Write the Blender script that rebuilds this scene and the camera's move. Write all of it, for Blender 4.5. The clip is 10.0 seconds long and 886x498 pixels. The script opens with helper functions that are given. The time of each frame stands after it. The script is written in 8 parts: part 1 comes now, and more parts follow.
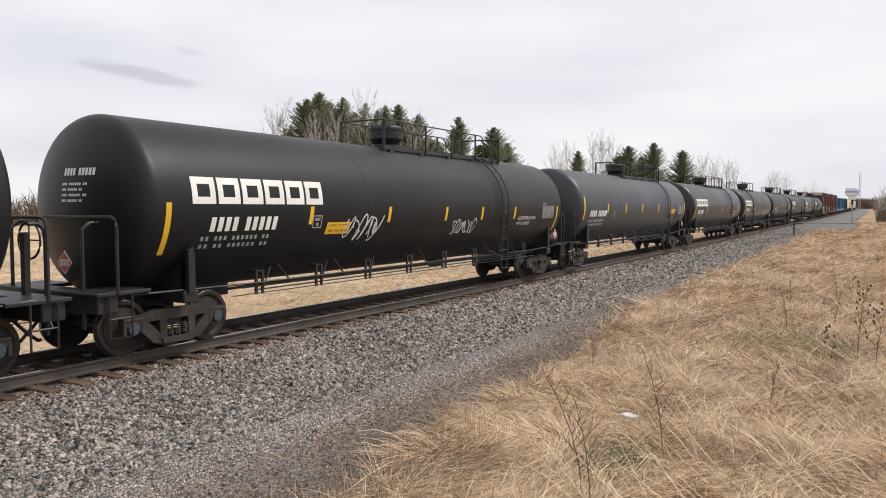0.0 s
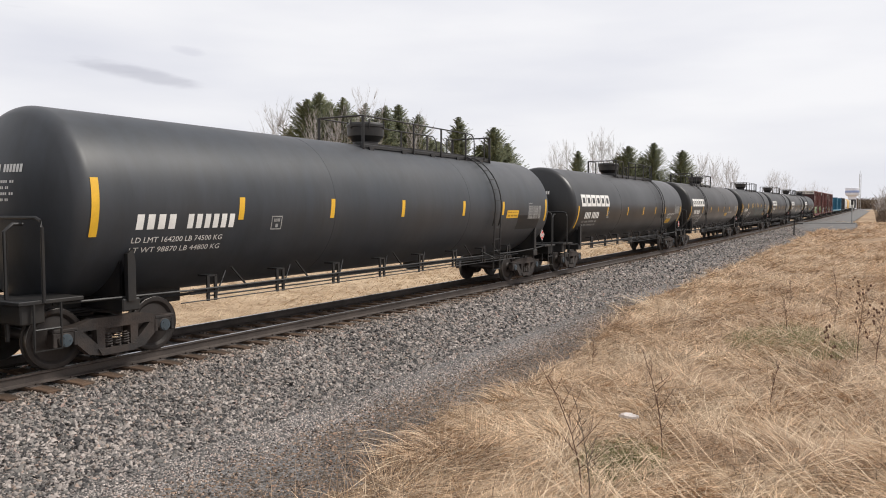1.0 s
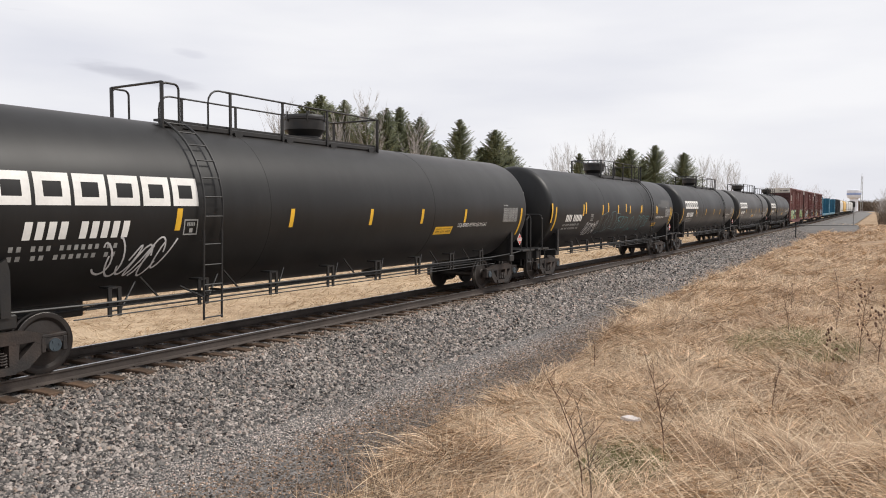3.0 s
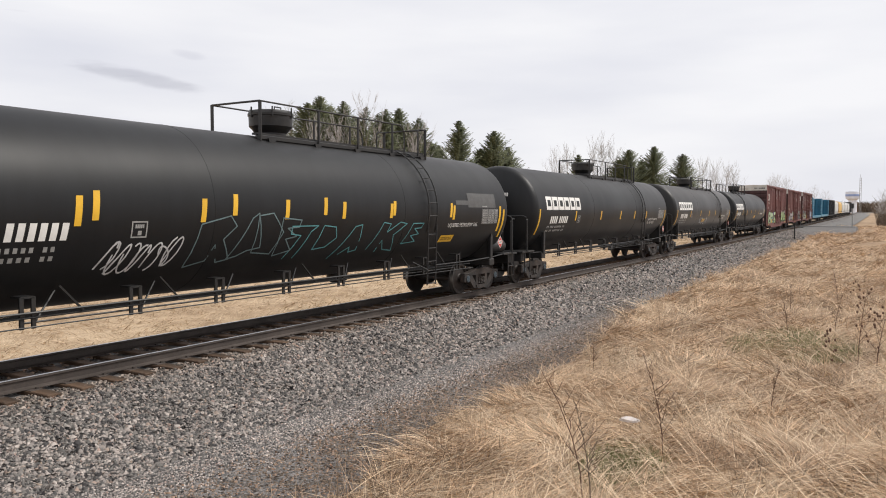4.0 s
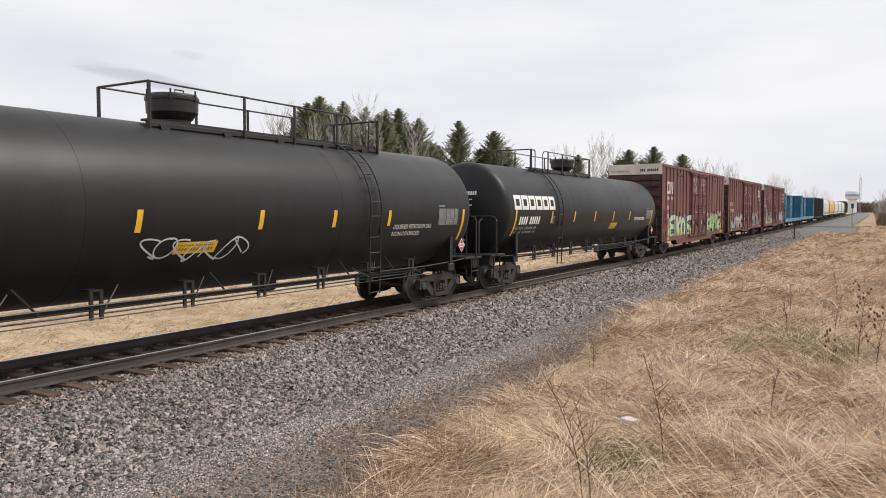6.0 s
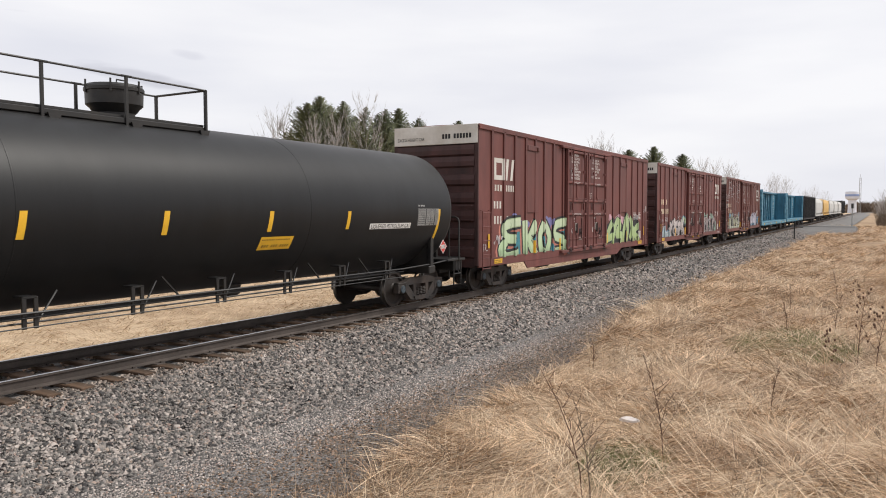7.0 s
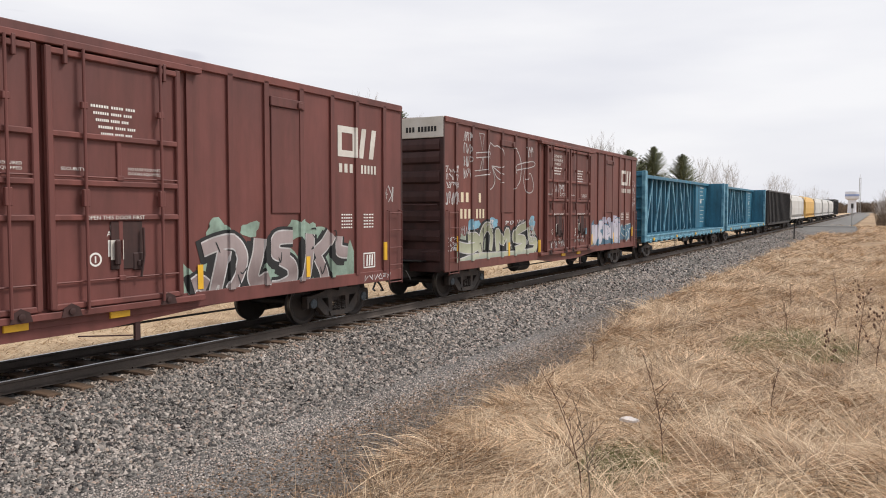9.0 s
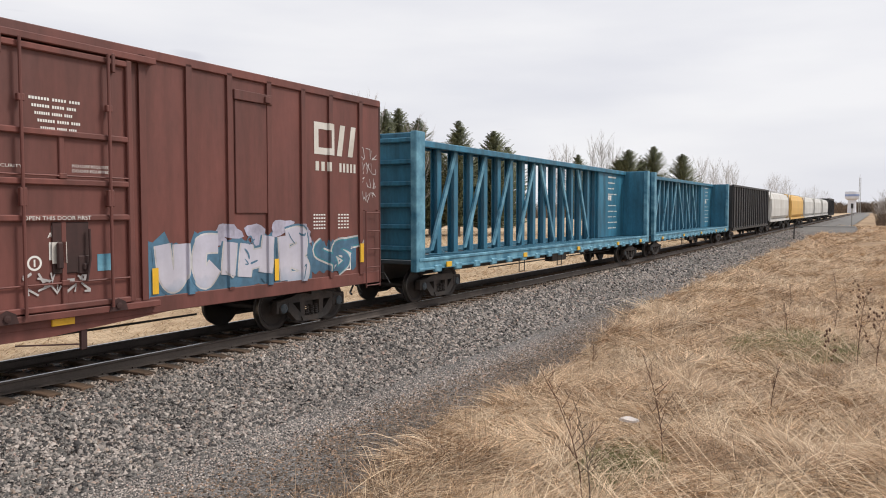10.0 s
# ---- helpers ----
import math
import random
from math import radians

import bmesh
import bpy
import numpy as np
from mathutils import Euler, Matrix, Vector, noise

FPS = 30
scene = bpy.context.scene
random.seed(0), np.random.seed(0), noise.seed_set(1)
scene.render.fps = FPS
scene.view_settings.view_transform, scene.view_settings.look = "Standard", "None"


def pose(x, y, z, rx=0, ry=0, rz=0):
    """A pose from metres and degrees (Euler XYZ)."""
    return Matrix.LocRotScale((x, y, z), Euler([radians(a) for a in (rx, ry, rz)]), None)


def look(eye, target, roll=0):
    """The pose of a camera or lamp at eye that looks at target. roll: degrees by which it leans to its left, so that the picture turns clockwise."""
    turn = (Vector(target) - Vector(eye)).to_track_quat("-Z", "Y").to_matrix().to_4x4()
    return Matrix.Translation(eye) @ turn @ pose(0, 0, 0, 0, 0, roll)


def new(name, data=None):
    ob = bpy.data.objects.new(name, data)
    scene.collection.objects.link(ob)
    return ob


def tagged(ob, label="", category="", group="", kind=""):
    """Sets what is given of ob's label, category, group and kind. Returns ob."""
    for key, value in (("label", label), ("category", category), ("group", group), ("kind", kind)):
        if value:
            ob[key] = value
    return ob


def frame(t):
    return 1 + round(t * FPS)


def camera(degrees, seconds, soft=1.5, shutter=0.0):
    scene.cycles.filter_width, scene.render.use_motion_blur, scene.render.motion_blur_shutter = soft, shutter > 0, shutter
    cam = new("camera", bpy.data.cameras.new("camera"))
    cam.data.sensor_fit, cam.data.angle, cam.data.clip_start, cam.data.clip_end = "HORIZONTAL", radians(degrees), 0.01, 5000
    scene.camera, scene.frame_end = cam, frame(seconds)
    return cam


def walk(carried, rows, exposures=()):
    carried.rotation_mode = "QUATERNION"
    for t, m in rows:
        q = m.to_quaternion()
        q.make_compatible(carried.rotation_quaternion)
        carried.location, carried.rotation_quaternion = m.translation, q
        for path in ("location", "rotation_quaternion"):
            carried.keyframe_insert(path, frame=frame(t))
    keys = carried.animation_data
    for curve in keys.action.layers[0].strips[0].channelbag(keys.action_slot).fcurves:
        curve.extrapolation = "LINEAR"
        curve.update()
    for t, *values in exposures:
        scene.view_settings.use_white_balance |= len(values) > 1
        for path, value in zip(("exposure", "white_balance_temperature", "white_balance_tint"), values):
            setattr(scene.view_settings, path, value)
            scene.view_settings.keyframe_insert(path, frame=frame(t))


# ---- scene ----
# The camera stands beside a single track; the train passes towards -y at a steady speed.
SPEED = 21.07
EYE = (11.5, 0.0, 2.42)
cam = camera(61.41, 10.0, soft=1.0)
walk(cam, [(0.0, pose(*EYE, 86.90, 0, 30.35)), (1.5, pose(*EYE, 86.90, 0, 30.35)), (2.0, pose(*EYE, 86.92, 0, 30.38)),
           (2.5, pose(*EYE, 87.03, 0, 30.48)), (2.8, pose(*EYE, 87.06, 0, 30.47)), (4.0, pose(*EYE, 87.18, 0, 30.38)),
           (6.0, pose(*EYE, 87.18, 0, 30.37)), (10.0, pose(*EYE, 87.18, 0, 30.35))],
     exposures=[(0.0, 0.0), (6.5, 0.0), (7.5, 0.06), (8.0, 0.0), (8.5, 0.0), (9.0, 0.0), (10.0, -0.05)])

# ---- light ----
SUN_EL, SUN_AZ = 50.0, 52.0     # azimuth from +y towards +x
world = bpy.data.worlds.new("overcast_sky")
scene.world = world
world.use_nodes = True
wn, wl = world.node_tree.nodes, world.node_tree.links
wn.clear()
w_out = wn.new("ShaderNodeOutputWorld")
w_bg = wn.new("ShaderNodeBackground")
w_sky = wn.new("ShaderNodeTexSky")
w_sky.sky_type = "NISHITA"
w_sky.sun_disc = False
w_sky.sun_elevation, w_sky.sun_rotation = radians(SUN_EL), radians(SUN_AZ)
w_sky.air_density, w_sky.dust_density = 1.0, 2.0
w_dim = wn.new("ShaderNodeMix")
w_dim.data_type, w_dim.blend_type = "RGBA", "MULTIPLY"
w_dim.inputs[0].default_value = 1.0
w_dim.inputs[7].default_value = (0.1, 0.1, 0.1, 1)
wl.new(w_sky.outputs[0], w_dim.inputs[6])
w_co = wn.new("ShaderNodeTexCoord")
w_map = wn.new("ShaderNodeMapping")
w_map.inputs["Scale"].default_value = (1.0, 1.0, 5.0)
wl.new(w_co.outputs["Generated"], w_map.inputs[0])
w_noise = wn.new("ShaderNodeTexNoise")
w_noise.inputs["Scale"].default_value = 2.2
w_noise.inputs["Detail"].default_value = 5.0
w_noise.inputs["Roughness"].default_value = 0.45
wl.new(w_map.outputs[0], w_noise.inputs[0])
w_ramp = wn.new("ShaderNodeValToRGB")
w_ramp.color_ramp.elements[0].position, w_ramp.color_ramp.elements[0].color = 0.25, (0.75, 0.76, 0.835, 1)
w_ramp.color_ramp.elements[1].position, w_ramp.color_ramp.elements[1].color = 0.62, (0.955, 0.95, 0.975, 1)
wl.new(w_noise.outputs[0], w_ramp.inputs[0])
# thin grey wisps under the cloud sheet
w_map2 = wn.new("ShaderNodeMapping")
w_map2.inputs["Scale"].default_value = (2.6, 2.6, 22.0)
w_map2.inputs["Rotation"].default_value = (0.05, 0.03, 0.6)
wl.new(w_co.outputs["Generated"], w_map2.inputs[0])
w_wisp = wn.new("ShaderNodeTexNoise")
w_wisp.inputs["Scale"].default_value = 2.0
w_wisp.inputs["Detail"].default_value = 3.0
wl.new(w_map2.outputs[0], w_wisp.inputs[0])
w_wr = wn.new("ShaderNodeValToRGB")
w_wr.color_ramp.elements[0].position, w_wr.color_ramp.elements[0].color = 0.70, (1, 1, 1, 1)
w_wr.color_ramp.elements[1].position, w_wr.color_ramp.elements[1].color = 0.82, (0.86, 0.86, 0.88, 1)
wl.new(w_wisp.outputs[0], w_wr.inputs[0])
w_shade = wn.new("ShaderNodeMix")
w_shade.data_type, w_shade.blend_type = "RGBA", "MULTIPLY"
w_shade.inputs[0].default_value = 1.0
wl.new(w_ramp.outputs[0], w_shade.inputs[6])
wl.new(w_wr.outputs[0], w_shade.inputs[7])
# two long grey wisps low over the field
w_last = w_shade.outputs[2]
for (wx, wy, wz), wide, high, lean, dark in (((-0.780, 0.605, 0.163), 0.075, 0.011, -0.16, 0.80), ((-0.740, 0.644, 0.194), 0.022, 0.006, -0.1, 0.90)):
    w_sub, w_rt, w_up, w_len, w_nz, w_mr, w_mul = (wn.new("ShaderNode" + k) for k in ("VectorMath", "VectorMath", "VectorMath", "Math", "TexNoise", "MapRange", "Mix"))
    w_sub.operation, w_rt.operation, w_up.operation = "SUBTRACT", "DOT_PRODUCT", "DOT_PRODUCT"
    w_sub.inputs[1].default_value = (wx, wy, wz)
    w_rt.inputs[1].default_value = (0.863 / wide, 0.506 / wide, 0)
    w_up.inputs[1].default_value = (-0.863 * lean / high, -0.506 * lean / high, 1 / high)
    w_nz.inputs["Scale"].default_value, w_nz.inputs["Detail"].default_value = 26.0, 4.0
    wl.new(w_co.outputs["Generated"], w_sub.inputs[0])
    wl.new(w_map.outputs[0], w_nz.inputs[0])
    wl.new(w_sub.outputs[0], w_rt.inputs[0])
    wl.new(w_sub.outputs[0], w_up.inputs[0])
    w_a, w_b = wn.new("ShaderNodeMath"), wn.new("ShaderNodeMath")
    w_a.operation = w_b.operation = "POWER"
    w_a.inputs[1].default_value = w_b.inputs[1].default_value = 2.0
    wl.new(w_rt.outputs["Value"], w_a.inputs[0])
    wl.new(w_up.outputs["Value"], w_b.inputs[0])
    w_len.operation = "ADD"
    wl.new(w_a.outputs[0], w_len.inputs[0])
    wl.new(w_b.outputs[0], w_len.inputs[1])
    w_rag = wn.new("ShaderNodeMath")
    w_rag.operation, w_rag.inputs[1].default_value = "MULTIPLY_ADD", 1.6
    wl.new(w_nz.outputs[0], w_rag.inputs[0])
    wl.new(w_len.outputs[0], w_rag.inputs[2])
    w_mr.interpolation_type = "SMOOTHSTEP"
    w_mr.inputs[1].default_value, w_mr.inputs[2].default_value, w_mr.inputs[3].default_value, w_mr.inputs[4].default_value = 0.7, 2.0, 1.0, 0.0
    wl.new(w_rag.outputs[0], w_mr.inputs[0])
    w_mul.data_type, w_mul.blend_type = "RGBA", "MULTIPLY"
    w_mul.inputs[7].default_value = (dark, dark, dark * 1.02, 1)
    wl.new(w_mr.outputs[0], w_mul.inputs[0])
    wl.new(w_last, w_mul.inputs[6])
    w_last = w_mul.outputs[2]
w_mix = wn.new("ShaderNodeMix")
w_mix.data_type = "RGBA"
w_mix.inputs[0].default_value = 0.95
wl.new(w_dim.outputs[2], w_mix.inputs[6])
wl.new(w_last, w_mix.inputs[7])
wl.new(w_mix.outputs[2], w_bg.inputs[0])
w_bg.inputs[1].default_value = 1.0
wl.new(w_bg.outputs[0], w_out.inputs[0])

sun = new("sun", bpy.data.lights.new("sun", "SUN"))
sun.data.energy, sun.data.angle, sun.data.color = 2.9, radians(14), (1.0, 0.95, 0.88)
sun.matrix_world = look((60 * math.sin(radians(SUN_AZ)), 60 * math.cos(radians(SUN_AZ)), 60 * math.tan(radians(SUN_EL))), (0, 0, 0))


# ---- materials ----
def mat(name, base, rough=0.6, metal=0.0, vary=0.25, scale=3.0, fine=40.0, bump=0.15, tint=None, stretch=(1, 1, 1), spec=0.5, rand=0.0, island=0.0, per=0.02, streak=0.0, sheen=0.0):
    """A surface with variation at two scales and fine relief; tint: the colour of stains."""
    m = bpy.data.materials.new(name)
    m.use_nodes = True
    n, l = m.node_tree.nodes, m.node_tree.links
    b = n["Principled BSDF"]
    b.inputs["Roughness"].default_value, b.inputs["Metallic"].default_value = rough, metal
    b.inputs["Specular IOR Level"].default_value = spec
    co, mp = n.new("ShaderNodeTexCoord"), n.new("ShaderNodeMapping")
    mp.inputs["Scale"].default_value = stretch
    l.new(co.outputs["Object"], mp.inputs[0])
    big, small = n.new("ShaderNodeTexNoise"), n.new("ShaderNodeTexNoise")
    for k, s, d in ((big, scale, 5.0), (small, fine, 3.0)):
        k.inputs["Scale"].default_value, k.inputs["Detail"].default_value = s, d
        l.new(mp.outputs[0], k.inputs[0])
    ramp = n.new("ShaderNodeValToRGB")
    dark = [c * (1 - vary) for c in base] if tint is None else list(tint)
    ramp.color_ramp.elements[0].position, ramp.color_ramp.elements[0].color = 0.34, (*dark, 1)
    ramp.color_ramp.elements[1].position, ramp.color_ramp.elements[1].color = 0.64, (*base, 1)
    l.new(big.outputs[0], ramp.inputs[0])
    mul = n.new("ShaderNodeMapRange")
    mul.inputs[3].default_value, mul.inputs[4].default_value = 1 - vary * 0.7, 1 + vary * 0.7
    l.new(small.outputs[0], mul.inputs[0])
    hsv = n.new("ShaderNodeHueSaturation")
    l.new(ramp.outputs[0], hsv.inputs["Color"])
    last = mul.outputs[0]
    if rand or island:
        src = n.new("ShaderNodeObjectInfo") if rand else n.new("ShaderNodeNewGeometry")
        out = src.outputs["Random"] if rand else src.outputs["Random Per Island"]
        mr = n.new("ShaderNodeMapRange")
        a = rand or island
        mr.inputs[3].default_value, mr.inputs[4].default_value = 1 - a, 1 + a
        l.new(out, mr.inputs[0])
        mm = n.new("ShaderNodeMath")
        mm.operation = "MULTIPLY"
        l.new(mr.outputs[0], mm.inputs[0])
        l.new(last, mm.inputs[1])
        last = mm.outputs[0]
    l.new(last, hsv.inputs["Value"])
    paint = hsv.outputs[0]
    if streak:
        mp2, run, rp, mx = n.new("ShaderNodeMapping"), n.new("ShaderNodeTexNoise"), n.new("ShaderNodeValToRGB"), n.new("ShaderNodeMix")
        mp2.inputs["Scale"].default_value = (2.2, 2.2, 0.25)
        l.new(co.outputs["Object"], mp2.inputs[0])
        l.new(mp2.outputs[0], run.inputs[0])
        run.inputs["Scale"].default_value, run.inputs["Detail"].default_value, run.inputs["Roughness"].default_value = 1.3, 6.0, 0.58
        rp.color_ramp.elements[0].position, rp.color_ramp.elements[1].position = 0.36, 0.60
        k = 1 - streak
        rp.color_ramp.elements[0].color, rp.color_ramp.elements[1].color = (k, k * 0.97, k * 0.94, 1), (1.0, 1.0, 1.0, 1)
        l.new(run.outputs[0], rp.inputs[0])
        mx.data_type, mx.blend_type = "RGBA", "MULTIPLY"
        mx.inputs[0].default_value = 1.0
        l.new(paint, mx.inputs[6])
        l.new(rp.outputs[0], mx.inputs[7])
        paint = mx.outputs[2]
    l.new(paint, b.inputs["Base Color"])
    rr = n.new("ShaderNodeMapRange")
    rr.inputs[3].default_value, rr.inputs[4].default_value = max(0.05, rough - 0.12), min(1.0, rough + 0.12)
    l.new(big.outputs[0], rr.inputs[0])
    l.new(rr.outputs[0], b.inputs["Roughness"])
    if bump:
        bp = n.new("ShaderNodeBump")
        bp.inputs["Strength"].default_value, bp.inputs["Distance"].default_value = bump, per
        l.new(small.outputs[0], bp.inputs["Height"])
        l.new(bp.outputs[0], b.inputs["Normal"])
    # warm sheen added to imitate the sky's grazing reflection on tanks far off
    if sheen:
        b.inputs["Sheen Weight"].default_value, b.inputs["Sheen Roughness"].default_value = sheen, 0.28
        b.inputs["Sheen Tint"].default_value = (1.0, 0.93, 0.88, 1)
    return m


M = {
    "tank": mat("black_tank_paint", (0.0070, 0.0078, 0.0094), 0.48, 0, 0.22, 0.5, 9, 0.03, tint=(0.0105, 0.011, 0.0118), stretch=(1, 1, 0.35), streak=0.25, spec=0.34, sheen=0.08),
    "tank_grey": mat("grey_black_tank_paint", (0.030, 0.036, 0.045), 0.48, 0, 0.2, 0.5, 9, 0.03, tint=(0.044, 0.046, 0.050), stretch=(1, 1, 0.35), streak=0.2, sheen=0.08),
    # Slightly browner with more sheen: distance haze put into the paint.
    "tank_brown": mat("hazy_black_tank_paint", (0.0100, 0.0098, 0.0100), 0.46, 0, 0.25, 0.5, 9, 0.03, tint=(0.015, 0.0145, 0.014), stretch=(1, 1, 0.35), streak=0.3, spec=0.36, sheen=0.14),
    "tank_gloss": mat("glossy_black_tank_paint", (0.0085, 0.0090, 0.0100), 0.40, 0, 0.22, 0.5, 9, 0.02, tint=(0.012, 0.012, 0.0125), stretch=(1, 1, 0.35), streak=0.2, spec=0.5, sheen=0.08),
    "black": mat("black_painted_steel", (0.010, 0.010, 0.011), 0.5, 0, 0.35, 2, 30, 0.1, tint=(0.020, 0.018, 0.016)),
    "truck": mat("grimy_cast_steel", (0.024, 0.021, 0.020), 0.65, 0, 0.4, 3, 30, 0.35, tint=(0.056, 0.040, 0.032)),
    "wheel": mat("brown_wheel_steel", (0.030, 0.023, 0.020), 0.6, 0.2, 0.4, 4, 30, 0.15, tint=(0.035, 0.030, 0.028)),
    "tread": mat("polished_tread", (0.45, 0.45, 0.45), 0.28, 1.0, 0.2, 4, 40, 0.03),
    "wheel_tread": mat("dull_worn_tread", (0.20, 0.19, 0.18), 0.45, 1.0, 0.2, 4, 40, 0.03),
    "yellow": mat("yellow_reflective_tape", (0.78, 0.45, 0.03), 0.45, 0, 0.15, 3, 30, 0.03),
    "white": mat("white_paint", (0.78, 0.77, 0.74), 0.55, 0, 0.14, 2, 20, 0.03),
    "cream": mat("cream_paint", (0.72, 0.62, 0.45), 0.55, 0, 0.14, 2, 20, 0.03),
    "fade": mat("faded_white_paint", (0.36, 0.36, 0.35), 0.6, 0, 0.3, 4, 30, 0.03),
    "red": mat("placard_red", (0.55, 0.06, 0.05), 0.5, 0, 0.15, 3, 30, 0.03),
    "box": mat("oxide_red_paint", (0.178, 0.055, 0.047), 0.6, 0, 0.2, 0.7, 10, 0.05, tint=(0.112, 0.036, 0.032), stretch=(1, 1, 0.4), streak=0.22),
    "box_rust": mat("rusty_brown_paint", (0.178, 0.057, 0.046), 0.6, 0, 0.24, 0.7, 12, 0.06, tint=(0.115, 0.041, 0.034), stretch=(1, 1, 0.4), streak=0.25),
    # Darker than the sides: end-wall shade and grime painted into one colour.
    "box_end": mat("shaded_grimy_end_paint", (0.074, 0.027, 0.025), 0.7, 0, 0.3, 0.9, 12, 0.06, tint=(0.032, 0.015, 0.014), streak=0.45),
    "endwhite": mat("off_white_paint", (0.62, 0.60, 0.56), 0.6, 0, 0.15, 1.5, 14, 0.03, tint=(0.5, 0.47, 0.42)),
    "blue": mat("teal_blue_paint", (0.036, 0.200, 0.320), 0.5, 0, 0.35, 1.4, 14, 0.08, tint=(0.022, 0.125, 0.205), stretch=(1, 1, 0.4), streak=0.35),
    "blue_pale": mat("faded_blue_paint", (0.15, 0.35, 0.46), 0.55, 0, 0.35, 2.2, 16, 0.08, tint=(0.03, 0.14, 0.22)),
    "deck": mat("dirty_deck_steel", (0.07, 0.075, 0.078), 0.85, 0, 0.4, 1.5, 14, 0.15, tint=(0.035, 0.05, 0.06)),
    "char": mat("charcoal_car_paint", (0.030, 0.029, 0.031), 0.6, 0, 0.3, 1, 10, 0.05),
    "hop_white": mat("pale_grey_hopper_paint", (0.60, 0.60, 0.58), 0.6, 0, 0.15, 0.8, 10, 0.04, tint=(0.45, 0.43, 0.40), stretch=(1, 1, 0.3)),
    "hop_yellow": mat("yellow_hopper_paint", (0.66, 0.40, 0.11), 0.6, 0, 0.15, 0.8, 10, 0.04, stretch=(1, 1, 0.3)),
    "rail": mat("rusty_rail_web", (0.105, 0.085, 0.074), 0.65, 0.2, 0.4, 2, 40, 0.2),
    "tie": mat("creosoted_tie", (0.15, 0.088, 0.052), 0.85, 0, 0.4, 2, 30, 0.5, stretch=(0.3, 2, 2), tint=(0.05, 0.035, 0.025), rand=0.3),
    "cap": mat("bearing_cap_paint", (0.075, 0.10, 0.12), 0.5, 0.2, 0.3, 6, 40, 0.1),
    "post": mat("dark_post", (0.03, 0.03, 0.03), 0.6, 0, 0.2, 3, 30, 0.1),
    "bark": mat("grey_bark", (0.20, 0.17, 0.14), 0.9, 0, 0.3, 3, 20, 0.4, tint=(0.13, 0.10, 0.085)),
    "birch": mat("pale_twigs", (0.52, 0.49, 0.47), 0.9, 0, 0.3, 3, 20, 0.3),
    "needle": mat("spruce_needles", (0.185, 0.195, 0.105), 0.8, 0, 0.35, 0.5, 8, 0, tint=(0.115, 0.130, 0.070), island=0.45),
    "brush": mat("brown_brush", (0.17, 0.125, 0.09), 0.9, 0, 0.3, 1, 10, 0, island=0.3),
    "straw": mat("dry_grass", (0.585, 0.425, 0.28), 0.8, 0, 0.3, 0.45, 6, 0, tint=(0.38, 0.255, 0.16), island=0.65),
    "field_straw": mat("field_straw", (0.56, 0.43, 0.29), 0.85, 0, 0.25, 0.3, 5, 0, tint=(0.48, 0.36, 0.235), island=0.3),
    "straw_pale": mat("pale_straw", (0.74, 0.575, 0.40), 0.75, 0, 0.25, 0.6, 6, 0, island=0.3),
    "twig": mat("reddish_weed_stalk", (0.16, 0.09, 0.06), 0.85, 0, 0.3, 3, 20, 0.1),
    "green": mat("new_green_grass", (0.20, 0.21, 0.08), 0.8, 0, 0.3, 1, 6, 0, island=0.3),
    "litter": mat("white_plastic", (0.62, 0.57, 0.55), 0.5, 0, 0.1, 3, 30, 0.1),
    "asphalt": mat("grey_road", (0.16, 0.156, 0.15), 0.9, 0, 0.2, 0.4, 12, 0.2),
    "lane": mat("grey_gravel_lane", (0.165, 0.157, 0.15), 0.95, 0, 0.25, 0.5, 8, 0.3),
    "tower": mat("white_tower_paint", (0.66, 0.68, 0.74), 0.6, 0, 0.1, 0.2, 3, 0.02),
    "tower_blue": mat("blue_band_paint", (0.28, 0.36, 0.60), 0.6, 0, 0.1, 0.2, 3, 0.02),
    "spray_white": mat("sprayed_white", (0.62, 0.62, 0.62), 0.7, 0, 0.25, 5, 30, 0.02),
    "spray_slate": mat("sprayed_slate", (0.13, 0.19, 0.20), 0.7, 0, 0.25, 5, 30, 0.02),
    "spray_teal": mat("sprayed_teal", (0.10, 0.30, 0.32), 0.7, 0, 0.25, 5, 30, 0.02),
    "spray_grey": mat("sprayed_grey", (0.10, 0.10, 0.10), 0.7, 0, 0.25, 5, 30, 0.02),
    "ochre": mat("brown_print", (0.22, 0.13, 0.02), 0.6, 0, 0.2, 3, 30, 0.02),
    "patch": mat("matt_black_patch", (0.018, 0.018, 0.018), 0.7, 0, 0.2, 3, 30, 0.02),
}


